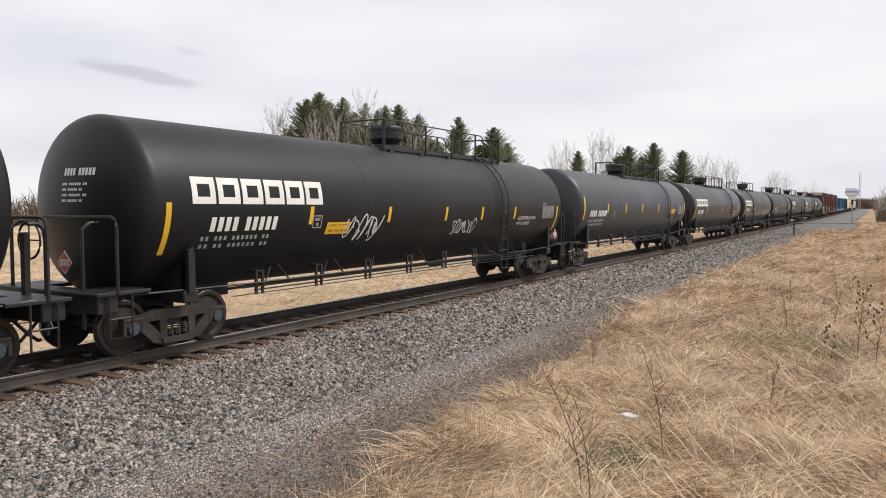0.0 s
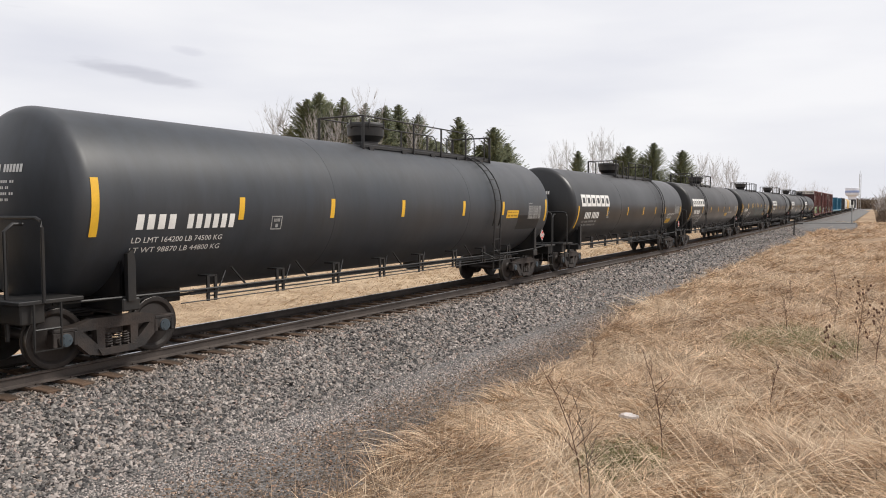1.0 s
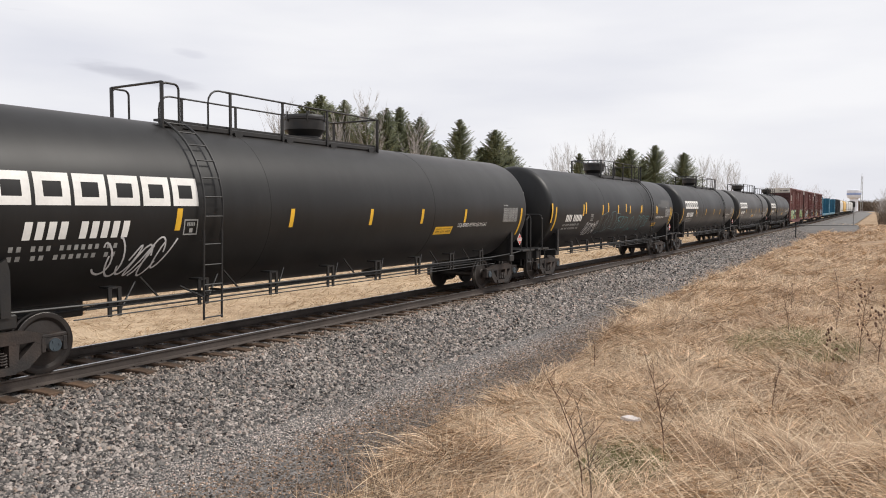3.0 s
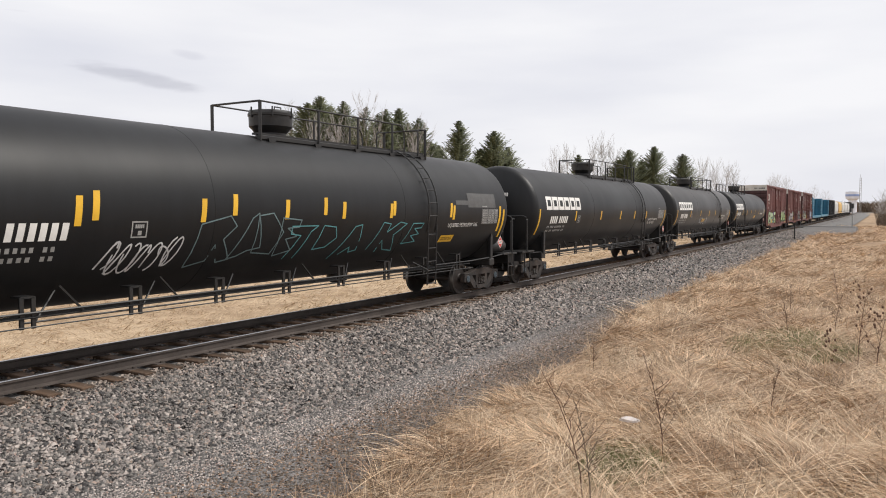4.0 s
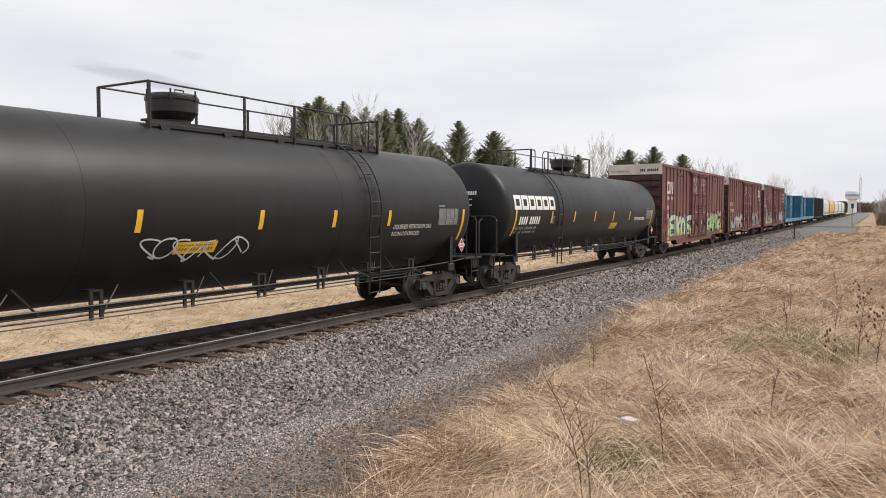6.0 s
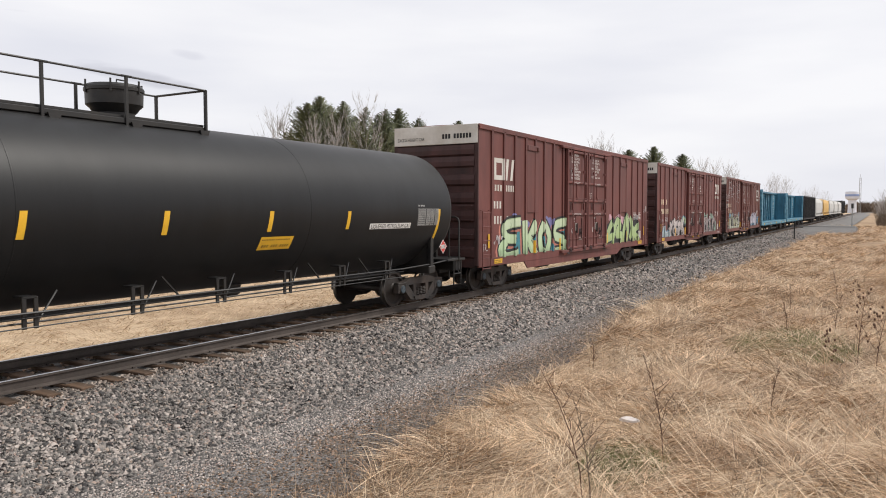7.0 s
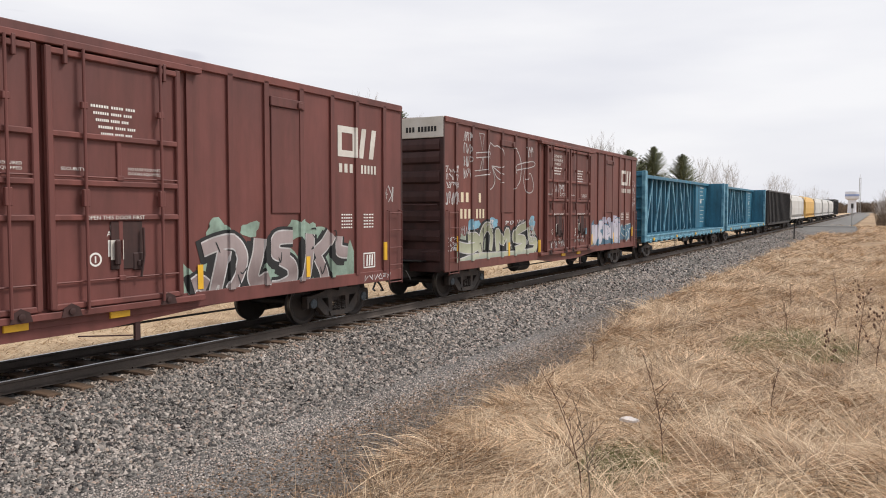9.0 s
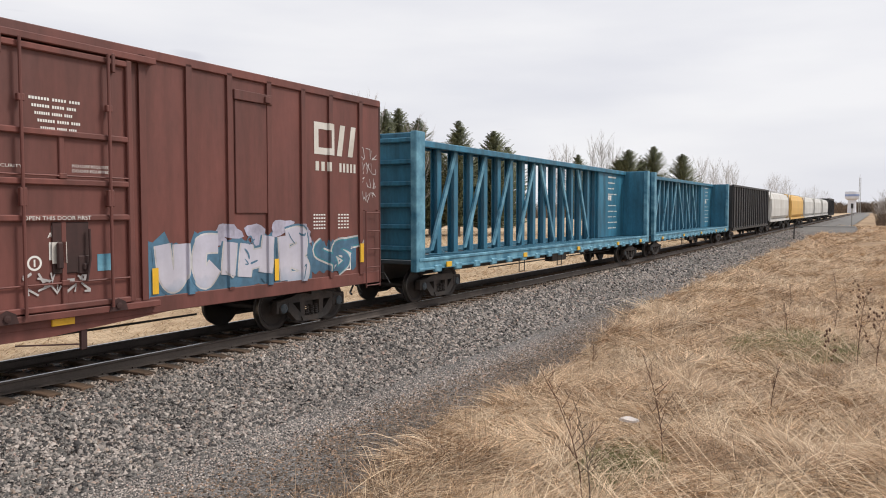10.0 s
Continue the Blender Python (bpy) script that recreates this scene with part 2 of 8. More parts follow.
def stone_material(pale=1.0, warm=1.0):
    """Mixed crushed stone: each one takes its own grey, a few are pinkish."""
    m = mat("ballast_stone", (0.95 * pale * warm, 0.89 * pale, 0.86 * pale / warm), 0.9, 0, 0.3, 0.5, 40, 0.3, tint=(0.74 * pale * warm, 0.69 * pale, 0.665 * pale / warm))
    n, l = m.node_tree.nodes, m.node_tree.links
    b = n["Principled BSDF"]
    old = b.inputs["Base Color"].links[0].from_socket
    geo, ramp, mx = n.new("ShaderNodeNewGeometry"), n.new("ShaderNodeValToRGB"), n.new("ShaderNodeMix")
    r = ramp.color_ramp
    r.elements[0].color, r.elements[1].color = (0.035, 0.034, 0.038, 1), (0.58, 0.56, 0.54, 1)
    for p, c in ((0.22, (0.10, 0.105, 0.108, 1)), (0.42, (0.20, 0.205, 0.20, 1)), (0.60, (0.30, 0.29, 0.285, 1)), (0.74, (0.42, 0.40, 0.385, 1)), (0.79, (0.38, 0.33, 0.28, 1)), (0.82, (0.40, 0.31, 0.28, 1)), (0.85, (0.30, 0.31, 0.30, 1)), (0.93, (0.50, 0.48, 0.465, 1))):
        r.elements.new(p).color = c
    mx.data_type, mx.blend_type = "RGBA", "MULTIPLY"
    mx.inputs[0].default_value = 1.0
    l.new(geo.outputs["Random Per Island"], ramp.inputs[0])
    l.new(ramp.outputs[0], mx.inputs[6])
    l.new(old, mx.inputs[7])
    l.new(mx.outputs[2], b.inputs["Base Color"])
    return m


M["stone"] = stone_material(0.92, 1.03)
M["stone_pale"] = stone_material(1.25, 1.03)
M["stone_brown"] = stone_material(0.72, 1.30)
M["stone_dusty"] = stone_material(0.92, 1.09)


# ---- mesh helpers ----
class Geo:
    """A growing mesh of plain shapes."""

    def __init__(self):
        self.v, self.f, self.cuts = [], [], []

    def then(self, material):
        """The faces from here on take this material."""
        self.cuts.append((len(self.f), material))
        return self

    def add(self, verts, faces):
        k = len(self.v)
        self.v.extend(tuple(p) for p in verts)
        self.f.extend(tuple(i + k for i in f) for f in faces)
        return self

    def box(self, x0, x1, y0, y1, z0, z1, c=0.0):
        """A box; c: the width of its chamfered edges."""
        if c <= 0:
            p = [(x, y, z) for x in (x0, x1) for y in (y0, y1) for z in (z0, z1)]
            return self.add(p, [(0, 1, 3, 2), (4, 6, 7, 5), (0, 4, 5, 1), (2, 3, 7, 6), (0, 2, 6, 4), (1, 5, 7, 3)])
        bm = bmesh.new()
        for x, i in ((x0, 1), (x1, -1)):
            for y, j in ((y0, 1), (y1, -1)):
                for z, k in ((z0, 1), (z1, -1)):
                    for a, b, d in ((0, 1, 1), (1, 0, 1), (1, 1, 0)):
                        bm.verts.new((x + i * c * a, y + j * c * b, z + k * c * d))
        bmesh.ops.convex_hull(bm, input=bm.verts)
        bmesh.ops.dissolve_limit(bm, angle_limit=0.01, verts=bm.verts, edges=bm.edges)
        bm.verts.index_update()
        self.add([v.co[:] for v in bm.verts], [[v.index for v in f.verts] for f in bm.faces])
        bm.free()
        return self

    def tube(self, pts, r, n=8, r2=None, caps=True):
        """A round bar along a line of points."""
        pts = [Vector(p) for p in pts]
        rings, ref = [], None
        for i, p in enumerate(pts):
            d = (pts[min(i + 1, len(pts) - 1)] - pts[max(i - 1, 0)]).normalized()
            if ref is None or abs(ref.dot(d)) > 0.95:
                ref = Vector((0, 0, 1)) if abs(d.z) < 0.9 else Vector((1, 0, 0))
            a = d.cross(ref).normalized()
            b = d.cross(a)
            rad = r if r2 is None else r + (r2 - r) * i / (len(pts) - 1)
            rings.append([p + (a * math.cos(t) + b * math.sin(t)) * rad for t in (2 * math.pi * k / n for k in range(n))])
        faces = [(i * n + k, i * n + (k + 1) % n, (i + 1) * n + (k + 1) % n, (i + 1) * n + k) for i in range(len(pts) - 1) for k in range(n)]
        if caps:
            faces += [tuple(range(n - 1, -1, -1)), tuple((len(pts) - 1) * n + k for k in range(n))]
        return self.add([q for ring in rings for q in ring], faces)

    def lathe(self, prof, n=24, axis="z", o=(0, 0, 0), caps=True):
        """Turns a profile of (radius, along) about an axis through o."""
        verts = []
        for r, h in prof:
            for k in range(n):
                a = 2 * math.pi * k / n
                c, s = r * math.cos(a), r * math.sin(a)
                p = {"z": (c, s, h), "x": (h, c, s), "y": (c, h, s)}[axis]
                verts.append((p[0] + o[0], p[1] + o[1], p[2] + o[2]))
        faces = [(i * n + k, i * n + (k + 1) % n, (i + 1) * n + (k + 1) % n, (i + 1) * n + k) for i in range(len(prof) - 1) for k in range(n)]
        if caps:
            faces += [tuple(range(n - 1, -1, -1)), tuple((len(prof) - 1) * n + k for k in range(n))]
        return self.add(verts, faces)

    def slab(self, outline, x0, x1):
        """An outline in (y, z) made thick from x0 to x1."""
        n = len(outline)
        v = [(x0, y, z) for y, z in outline] + [(x1, y, z) for y, z in outline]
        f = [tuple(range(n - 1, -1, -1)), tuple(range(n, 2 * n))] + [(k, (k + 1) % n, (k + 1) % n + n, k + n) for k in range(n)]
        return self.add(v, f)

    def mesh(self, name, material, smooth=False):
        me = bpy.data.meshes.new(name)
        me.from_pydata(self.v, [], self.f)
        me.materials.append(material)
        for k, (start, extra) in enumerate(self.cuts):
            me.materials.append(extra)
            for i in range(start, len(self.f)):
                me.polygons[i].material_index = k + 1
        bm = bmesh.new()
        bm.from_mesh(me)
        bmesh.ops.recalc_face_normals(bm, faces=bm.faces)
        bm.to_mesh(me)
        bm.free()
        if smooth:
            me.shade_smooth()
            me.set_sharp_from_angle(angle=radians(35))
        return me


STORE = {}


def part(name, geo, material, parent=None, label="", key=None, m=None, smooth=True):
    """One mesh object under a thing or a part; key: the mesh is shared under this name."""
    me = STORE.get(key) if key else None
    if me is None:
        me = (geo() if callable(geo) else geo).mesh(name, material, smooth)
        if key:
            STORE[key] = me
    ob = new(name, me)
    ob.parent = parent
    if m is not None:
        ob.matrix_basis = m
    if label:
        ob["label"] = label
    return ob


def empty(name, m):
    ob = new(name)
    ob.empty_display_size = 0.5
    ob.matrix_basis = m
    return ob


def rise(y):
    """The line climbs gently in the distance."""
    return 0.0052 * (math.sqrt((y - 40) ** 2 + 225) + (y - 40)) / 2 - 0.0052 * 1.35 if y > -60 else -0.007


WHEEL_R = 0.457
WHEELSETS, CARS = [], []


# ---- ground ----
def edge_of_grass(y):
    """Where the gravel ends beside the track."""
    w = 0.35 * noise.noise((0.0, y * 0.35, 3.0)) + 0.2 * noise.noise((5.0, y * 1.3, 0.0))
    k = min(1.0, max(0.0, (y - 13) / 13.0))
    return 5.6 + 0.45 * min(1.0, max(0.0, (10.0 - y) / 3.5)) + (4.3 - 5.6) * (k * k * (3 - 2 * k)) + w


def ground_height(x, y):
    a = abs(x)
    if a < 1.75:
        z = -0.24
    elif a < 3.1:
        z = -0.24 - (a - 1.75) / 1.35 * 0.52
    else:
        z = -0.76 - 0.14 * min(1.0, (a - 3.1) / 2.5)
    if x > 4.5 or x < -3.5:
        g = min(1.0, (a - 3.5) / 3.0)
        z += g * (0.10 * noise.noise((x * 0.25, y * 0.25, 0)) + 0.05 * noise.noise((x * 0.9, y * 0.9, 4)))
    return z + rise(max(-50.0, min(y, 500.0)))
def build_ground():
    def steps(a, b, first, grow):
        out, s = [a], first
        while out[-1] < b:
            out.append(out[-1] + s)
            s *= grow
        return out
    right = steps(0.0, 12.0, 0.2, 1.0) + steps(12.5, 2600.0, 0.6, 1.25)
    xs = sorted([-x for x in right if x > 0.01]) + right
    ys = sorted([-y for y in steps(0.5, 2600.0, 1.0, 1.35)]) + steps(0.0, 40.0, 0.4, 1.0) + steps(40.8, 3200.0, 0.9, 1.12)
    verts = [(x, y, ground_height(x, y)) for y in ys for x in xs]
    n = len(xs)
    faces = [(j * n + i, j * n + i + 1, (j + 1) * n + i + 1, (j + 1) * n + i) for j in range(len(ys) - 1) for i in range(n - 1)]
    me = bpy.data.meshes.new("ground")
    me.from_pydata(verts, [], faces)
    grav, soil = me.materials, None
    grav.append(ground_material("gravel"))
    grav.append(ground_material("grass"))
    grav.append(ground_material("field"))
    for p in me.polygons:
        c = p.center
        p.material_index = 2 if c.x < -3.2 else 0 if c.x < edge_of_grass(c.y) + 0.1 else 1
    me.shade_smooth()
    return tagged(new("ground", me), "gravel bed and dry tan grassland beside the railway", "ground", kind="structure")


def ground_material(kind):
    m = bpy.data.materials.new("ground_" + kind)
    m.use_nodes = True
    n, l = m.node_tree.nodes, m.node_tree.links
    b = n["Principled BSDF"]
    b.inputs["Roughness"].default_value = 0.95
    b.inputs["Specular IOR Level"].default_value = 0.2
    co = n.new("ShaderNodeTexCoord")
    if kind == "gravel":
        vo = n.new("ShaderNodeTexVoronoi")
        vo.inputs["Scale"].default_value = 22.0
        l.new(co.outputs["Object"], vo.inputs[0])
        r = n.new("ShaderNodeValToRGB")
        r.color_ramp.elements[0].color, r.color_ramp.elements[1].color = (0.060, 0.057, 0.055, 1), (0.30, 0.285, 0.275, 1)
        bw = n.new("ShaderNodeRGBToBW")
        l.new(vo.outputs["Color"], bw.inputs[0])
        l.new(bw.outputs[0], r.inputs[0])
        no = n.new("ShaderNodeTexNoise")
        no.inputs["Scale"].default_value = 0.7
        l.new(co.outputs["Object"], no.inputs[0])
        mx = n.new("ShaderNodeMix")
        mx.data_type, mx.blend_type = "RGBA", "MULTIPLY"
        mx.inputs[0].default_value = 0.7
        rr = n.new("ShaderNodeValToRGB")
        rr.color_ramp.elements[0].position, rr.color_ramp.elements[1].position = 0.35, 0.65
        rr.color_ramp.elements[0].color, rr.color_ramp.elements[1].color = (0.62, 0.58, 0.55, 1), (1, 1, 1, 1)
        l.new(no.outputs[0], rr.inputs[0])
        l.new(r.outputs[0], mx.inputs[6])
        l.new(rr.outputs[0], mx.inputs[7])
        l.new(mx.outputs[2], b.inputs["Base Color"])
        bp = n.new("ShaderNodeBump")
        bp.inputs["Strength"].default_value, bp.inputs["Distance"].default_value = 0.9, 0.03
        bp.invert = True
        l.new(vo.outputs["Distance"], bp.inputs["Height"])
        l.new(bp.outputs[0], b.inputs["Normal"])
        return m
    a, c, d = (n.new("ShaderNodeTexNoise") for _ in range(3))
    for k, s, det in ((a, 0.09, 5), (c, 1.3, 6), (d, 14.0, 4)):
        k.inputs["Scale"].default_value, k.inputs["Detail"].default_value = s, det
        l.new(co.outputs["Object"], k.inputs[0])
    r1, r2 = n.new("ShaderNodeValToRGB"), n.new("ShaderNodeValToRGB")
    r1.color_ramp.elements[0].position, r1.color_ramp.elements[1].position = 0.35, 0.65
    if kind == "field":
        b.inputs["Roughness"].default_value = 1.0
    r1.color_ramp.elements[0].color, r1.color_ramp.elements[1].color = ((0.44, 0.32, 0.21, 1), (0.62, 0.48, 0.33, 1)) if kind == "field" else ((0.31, 0.215, 0.14, 1), (0.48, 0.355, 0.235, 1))
    r2.color_ramp.elements[0].position, r2.color_ramp.elements[1].position = 0.3, 0.6
    r2.color_ramp.elements[0].color, r2.color_ramp.elements[1].color = (0.55, 0.50, 0.45, 1), (1, 1, 1, 1)
    l.new(a.outputs[0], r1.inputs[0])
    l.new(c.outputs[0], r2.inputs[0])
    mx = n.new("ShaderNodeMix")
    mx.data_type, mx.blend_type = "RGBA", "MULTIPLY"
    mx.inputs[0].default_value = 0.8
    l.new(r1.outputs[0], mx.inputs[6])
    l.new(r2.outputs[0], mx.inputs[7])
    l.new(mx.outputs[2], b.inputs["Base Color"])
    bp = n.new("ShaderNodeBump")
    bp.inputs["Strength"].default_value, bp.inputs["Distance"].default_value = 0.8, 0.08
    l.new(d.outputs[0], bp.inputs["Height"])
    l.new(bp.outputs[0], b.inputs["Normal"])
    return m


def build_track():
    track = tagged(empty("railway_track", pose(0, 0, 0)), "steel rails on dark wooden ties in grey ballast", "railway track", kind="structure")
    ys = [-70 + 5 * i for i in range(26)] + [65 + 15 * i for i in range(35)]
    half = [(0.036, 0.0), (0.036, -0.028), (0.010, -0.045), (0.009, -0.135), (0.030, -0.148), (0.072, -0.160), (0.072, -0.172)]
    prof = [(-x, z) for x, z in reversed(half)] + half
    for side in (-1, 1):
        g, n = Geo(), len(prof)
        g.add([(side * 0.7535 + x, y, z + rise(y)) for y in ys for x, z in prof],
              [(j * n + i, j * n + (i + 1) % n, (j + 1) * n + (i + 1) % n, (j + 1) * n + i) for j in range(len(ys) - 1) for i in range(n)])
        rail = part("rail", g, M["rail"], track, "rusty rail with a bright worn top")
        t = Geo()
        t.add([(side * 0.7535 + x, y, rise(y) + z) for y in ys for x, z in ((-0.03, 0.0045), (0.03, 0.0045), (0.03, 0.0025), (-0.03, 0.0025))],
              [(4 * j + i, 4 * j + (i + 1) % 4, 4 * j + 4 + (i + 1) % 4, 4 * j + 4 + i) for j in range(len(ys) - 1) for i in range(4)])
        part("running_surface", t, M["tread"], rail, "polished steel running surface")
    # ties: 220 nearest as parts, the rest joined
    for i in range(220):
        y = -8 + 0.55 * i
        ob = part("tie", lambda: Geo().box(-1.3, 1.3, -0.115, 0.115, -0.20, -0.035, 0.012), M["tie"], track, key="tie%d" % 0,
                  m=pose(random.uniform(-0.05, 0.05), y, rise(y) - 0.148 + random.uniform(-0.012, 0.005), 0, 0, random.uniform(-0.8, 0.8)), smooth=False)
    for side in (-1, 1):
        for i in range(0, 90):
            y = -8 + 0.55 * i
            part("tie_plate", lambda: Geo().box(-0.17, 0.17, -0.09, 0.09, -0.012, 0.006, 0.004).box(-0.12, -0.085, -0.06, -0.03, 0.004, 0.03).box(0.085, 0.12, 0.03, 0.06, 0.004, 0.03),
                 M["rail"], track, key="tie_plate", m=pose(side * 0.7535, y, rise(y) - 0.178), smooth=False)
    far = Geo()
    for i in range(500):
        y = 113 + 0.55 * i
        far.box(-1.3, 1.3, y - 0.115, y + 0.115, rise(y) - 0.3, rise(y) - 0.178)
    tagged(part("far_ties", far, M["tie"], track, smooth=False), kind="stuff")


# ---- trucks and couplers ----
def sideframe():
    g = Geo()
    top = [(-1.08, 0.50), (-1.02, 0.62), (-0.70, 0.66), (-0.45, 0.72), (0.45, 0.72), (0.70, 0.66), (1.02, 0.62), (1.08, 0.50), (0.74, 0.47), (0.60, 0.545), (-0.60, 0.545), (-0.74, 0.47)]
    g.slab(top, -0.07, 0.07)
    for s in (-1, 1):
        leg = [(s * 0.84, 0.49), (s * 0.62, 0.56), (s * 0.34, 0.29), (s * 0.28, 0.13), (s * 0.50, 0.17)]
        g.slab(leg, -0.065, 0.065)
        g.slab([(s * 0.38, 0.60), (s * 0.23, 0.60), (s * 0.23, 0.2), (s * 0.36, 0.2)], -0.065, 0.065)
        g.box(-0.08, 0.08, s * 0.89 - 0.20, s * 0.89 + 0.20, 0.565, 0.635, 0.02)
        for d in (-0.165, 0.165):
            g.box(-0.08, 0.08, s * 0.89 + d - 0.035, s * 0.89 + d + 0.035, 0.36, 0.58, 0.012)
    g.slab([(-0.36, 0.24), (-0.30, 0.13), (0.30, 0.13), (0.36, 0.24)], -0.09, 0.09)
    return g


def spring():
    pts = [(0.03 + 0.055 * math.cos(a), 0.055 * math.sin(a), 0.25 + 0.20 * a / (10 * math.pi)) for a in (k * math.pi / 4 for k in range(41))]
    return Geo().tube(pts, 0.014, 5)


def wheel_geo():
    g = Geo()
    for s in (-1, 1):
        prof = [(0.06, 0.045), (0.13, 0.05), (0.16, 0.02), (0.34, -0.01), (0.385, 0.03), (0.44, 0.035), (0.452, 0.03), (0.455, -0.05), (0.482, -0.065), (0.478, -0.09), (0.40, -0.09), (0.34, -0.05), (0.16, -0.05), (0.06, -0.07)]
        g.lathe([(r, s * (0.78 + h)) for r, h in prof], 40, "x")
    g.lathe([(0.085, -0.76), (0.09, -0.5), (0.08, 0.0), (0.09, 0.5), (0.085, 0.76)], 16, "x")
    g.then(M["wheel_tread"])
    for s in (-1, 1):
        g.lathe([(0.452, s * 0.8155), (0.4575, s * 0.812), (0.4585, s * 0.735)], 40, "x", caps=False)
    for s in (-1, 1):
        g.then(M["truck"])
        g.lathe([(0.10, s * 0.88), (0.115, s * 0.90), (0.115, s * 1.07), (0.085, s * 1.09), (0.05, s * 1.10)], 20, "x")
        g.then(M["cap"])
        g.lathe([(0.10, s * 1.085), (0.095, s * 1.10), (0.04, s * 1.105)], 20, "x")
        for k in range(3):
            a = k * 2 * math.pi / 3
            g.box(s * 1.1 - 0.012, s * 1.1 + 0.012, 0.06 * math.cos(a) - 0.016, 0.06 * math.cos(a) + 0.016, 0.06 * math.sin(a) - 0.016, 0.06 * math.sin(a) + 0.016)
    return g


def add_truck(car, y):
    tr = part("truck", lambda: Geo().box(-0.95, 0.95, -0.20, 0.20, 0.40, 0.66, 0.04).lathe([(0.25, 0.64), (0.25, 0.74)], 20), M["truck"], car,
              "grimy cast steel four-wheel truck", key="bolster", m=pose(0, y, 0))
    for s in (-1, 1):
        part("side_frame", sideframe, M["truck"], tr, key="sideframe", m=pose(s * 1.0, 0, 0), smooth=False)
        for yy in (-0.15, 0.0, 0.15):
            part("spring", spring, M["truck"], tr, key="spring", m=pose(s * 1.0, yy, 0, 0, 0, 0 if s > 0 else 180))
        part("brake_beam", lambda: Geo().tube([(-0.7, 0, 0), (0.7, 0, 0)], 0.04, 8).box(-0.8, -0.66, -0.03, 0.05, -0.16, 0.16, 0.01).box(0.66, 0.8, -0.03, 0.05, -0.16, 0.16, 0.01),
             M["truck"], tr, key="brake_beam", m=pose(0, s * 0.39, 0.40))
        w = part("wheelset", wheel_geo, M["wheel"], tr, "brown steel wheels on an axle", key="wheelset", m=pose(0, s * 0.89, WHEEL_R))
        WHEELSETS.append((w, s * 0.89))
    return tr


def coupler_geo():
    g = Geo().box(-0.11, 0.11, -0.75, -0.05, 0.76, 0.98, 0.02)
    g.box(-0.17, 0.10, -0.08, 0.16, 0.72, 1.02, 0.03).box(0.06, 0.17, -0.02, 0.20, 0.74, 1.0, 0.03)
    g.box(-0.22, 0.22, -0.80, -0.66, 0.66, 1.05, 0.02)
    return g


def hose_geo():
    return Geo().tube([(0.25, -0.35, 0.72), (0.27, -0.15, 0.5), (0.2, 0.05, 0.36), (0.05, 0.18, 0.34)], 0.028, 6)


def add_couplers(car, half):
    for s in (-1, 1):
        m = pose(0, s * (half - 0.08), 0, 0, 0, 0 if s > 0 else 180)
        c = part("coupler", coupler_geo, M["truck"], car, "cast steel knuckle coupler", key="coupler", m=m)
        part("brake_hose", hose_geo, M["black"], c, key="hose")
        part("uncoupling_lever", lambda: Geo().tube([(0.1, -0.5, 1.0), (0.3, -0.45, 1.02), (1.25, -0.45, 0.95), (1.4, -0.45, 0.72)], 0.014, 6), M["black"], c, key="lever")
# ---- tank cars ----
TANK_R, TANK_Z, TANK_HALF = 1.55, 2.47, 9.25
CROWN, KNUCKLE = 2.9, 0.30     # radii of the dished head and of its rounded edge
TURN = math.asin((TANK_R - KNUCKLE) / (CROWN - KNUCKLE))
HEAD = CROWN - (CROWN - KNUCKLE) * math.cos(TURN)


def head_profile():
    """(radius, distance inwards from the tip) of a flat dished head with a tight rounded edge."""
    out = [(max(0.01, CROWN * math.sin(TURN * k / 8)), CROWN * (1 - math.cos(TURN * k / 8))) for k in range(9)]
    for k in range(1, 11):
        a = TURN + (math.pi / 2 - TURN) * k / 10
        out.append((TANK_R - KNUCKLE + KNUCKLE * math.sin(a), HEAD - KNUCKLE * math.cos(a)))
    return out


def shell_geo():
    """A plain cylinder with dished heads."""
    p = head_profile()
    prof = [(r, -TANK_HALF + d) for r, d in p] + [(TANK_R, 0.0)] + [(r, TANK_HALF - d) for r, d in reversed(p)]
    return Geo().lathe(prof, 128, "y", (0, 0, TANK_Z))


def wrap(y, z, lift=0.005):
    """The point of the tank's near side at that height."""
    a = max(-1.0, min(1.0, (z - TANK_Z) / TANK_R))
    return ((TANK_R + lift) * math.sqrt(max(0.0, 1 - a * a)), y, TANK_Z + (TANK_R + lift) * a)


def patch(g, quads, lift=0.005, put=wrap):
    """Thin painted shapes, each an outline in (y, z), split in height to follow the curve."""
    for q in quads:
        y0, y1 = min(p[0] for p in q), max(p[0] for p in q)
        if len(q) == 4:
            n = max(1, int((max(p[1] for p in q) - min(p[1] for p in q)) / 0.12) + 1)
            (a, b, c, d) = q      # bottom left, bottom right, top right, top left
            v = []
            for i in range(n + 1):
                t = i / n
                v.append(put(a[0] + (d[0] - a[0]) * t, a[1] + (d[1] - a[1]) * t, lift))
                v.append(put(b[0] + (c[0] - b[0]) * t, b[1] + (c[1] - b[1]) * t, lift))
            g.add(v, [(2 * i, 2 * i + 1, 2 * i + 3, 2 * i + 2) for i in range(n)])
        else:
            g.add([put(p[0], p[1], lift) for p in q], [tuple(range(len(q)))])
    return g


def rect(y0, y1, z0, z1, slant=0.0):
    return [(y0, z0), (y1, z0), (y1 + slant, z1), (y0 + slant, z1)]


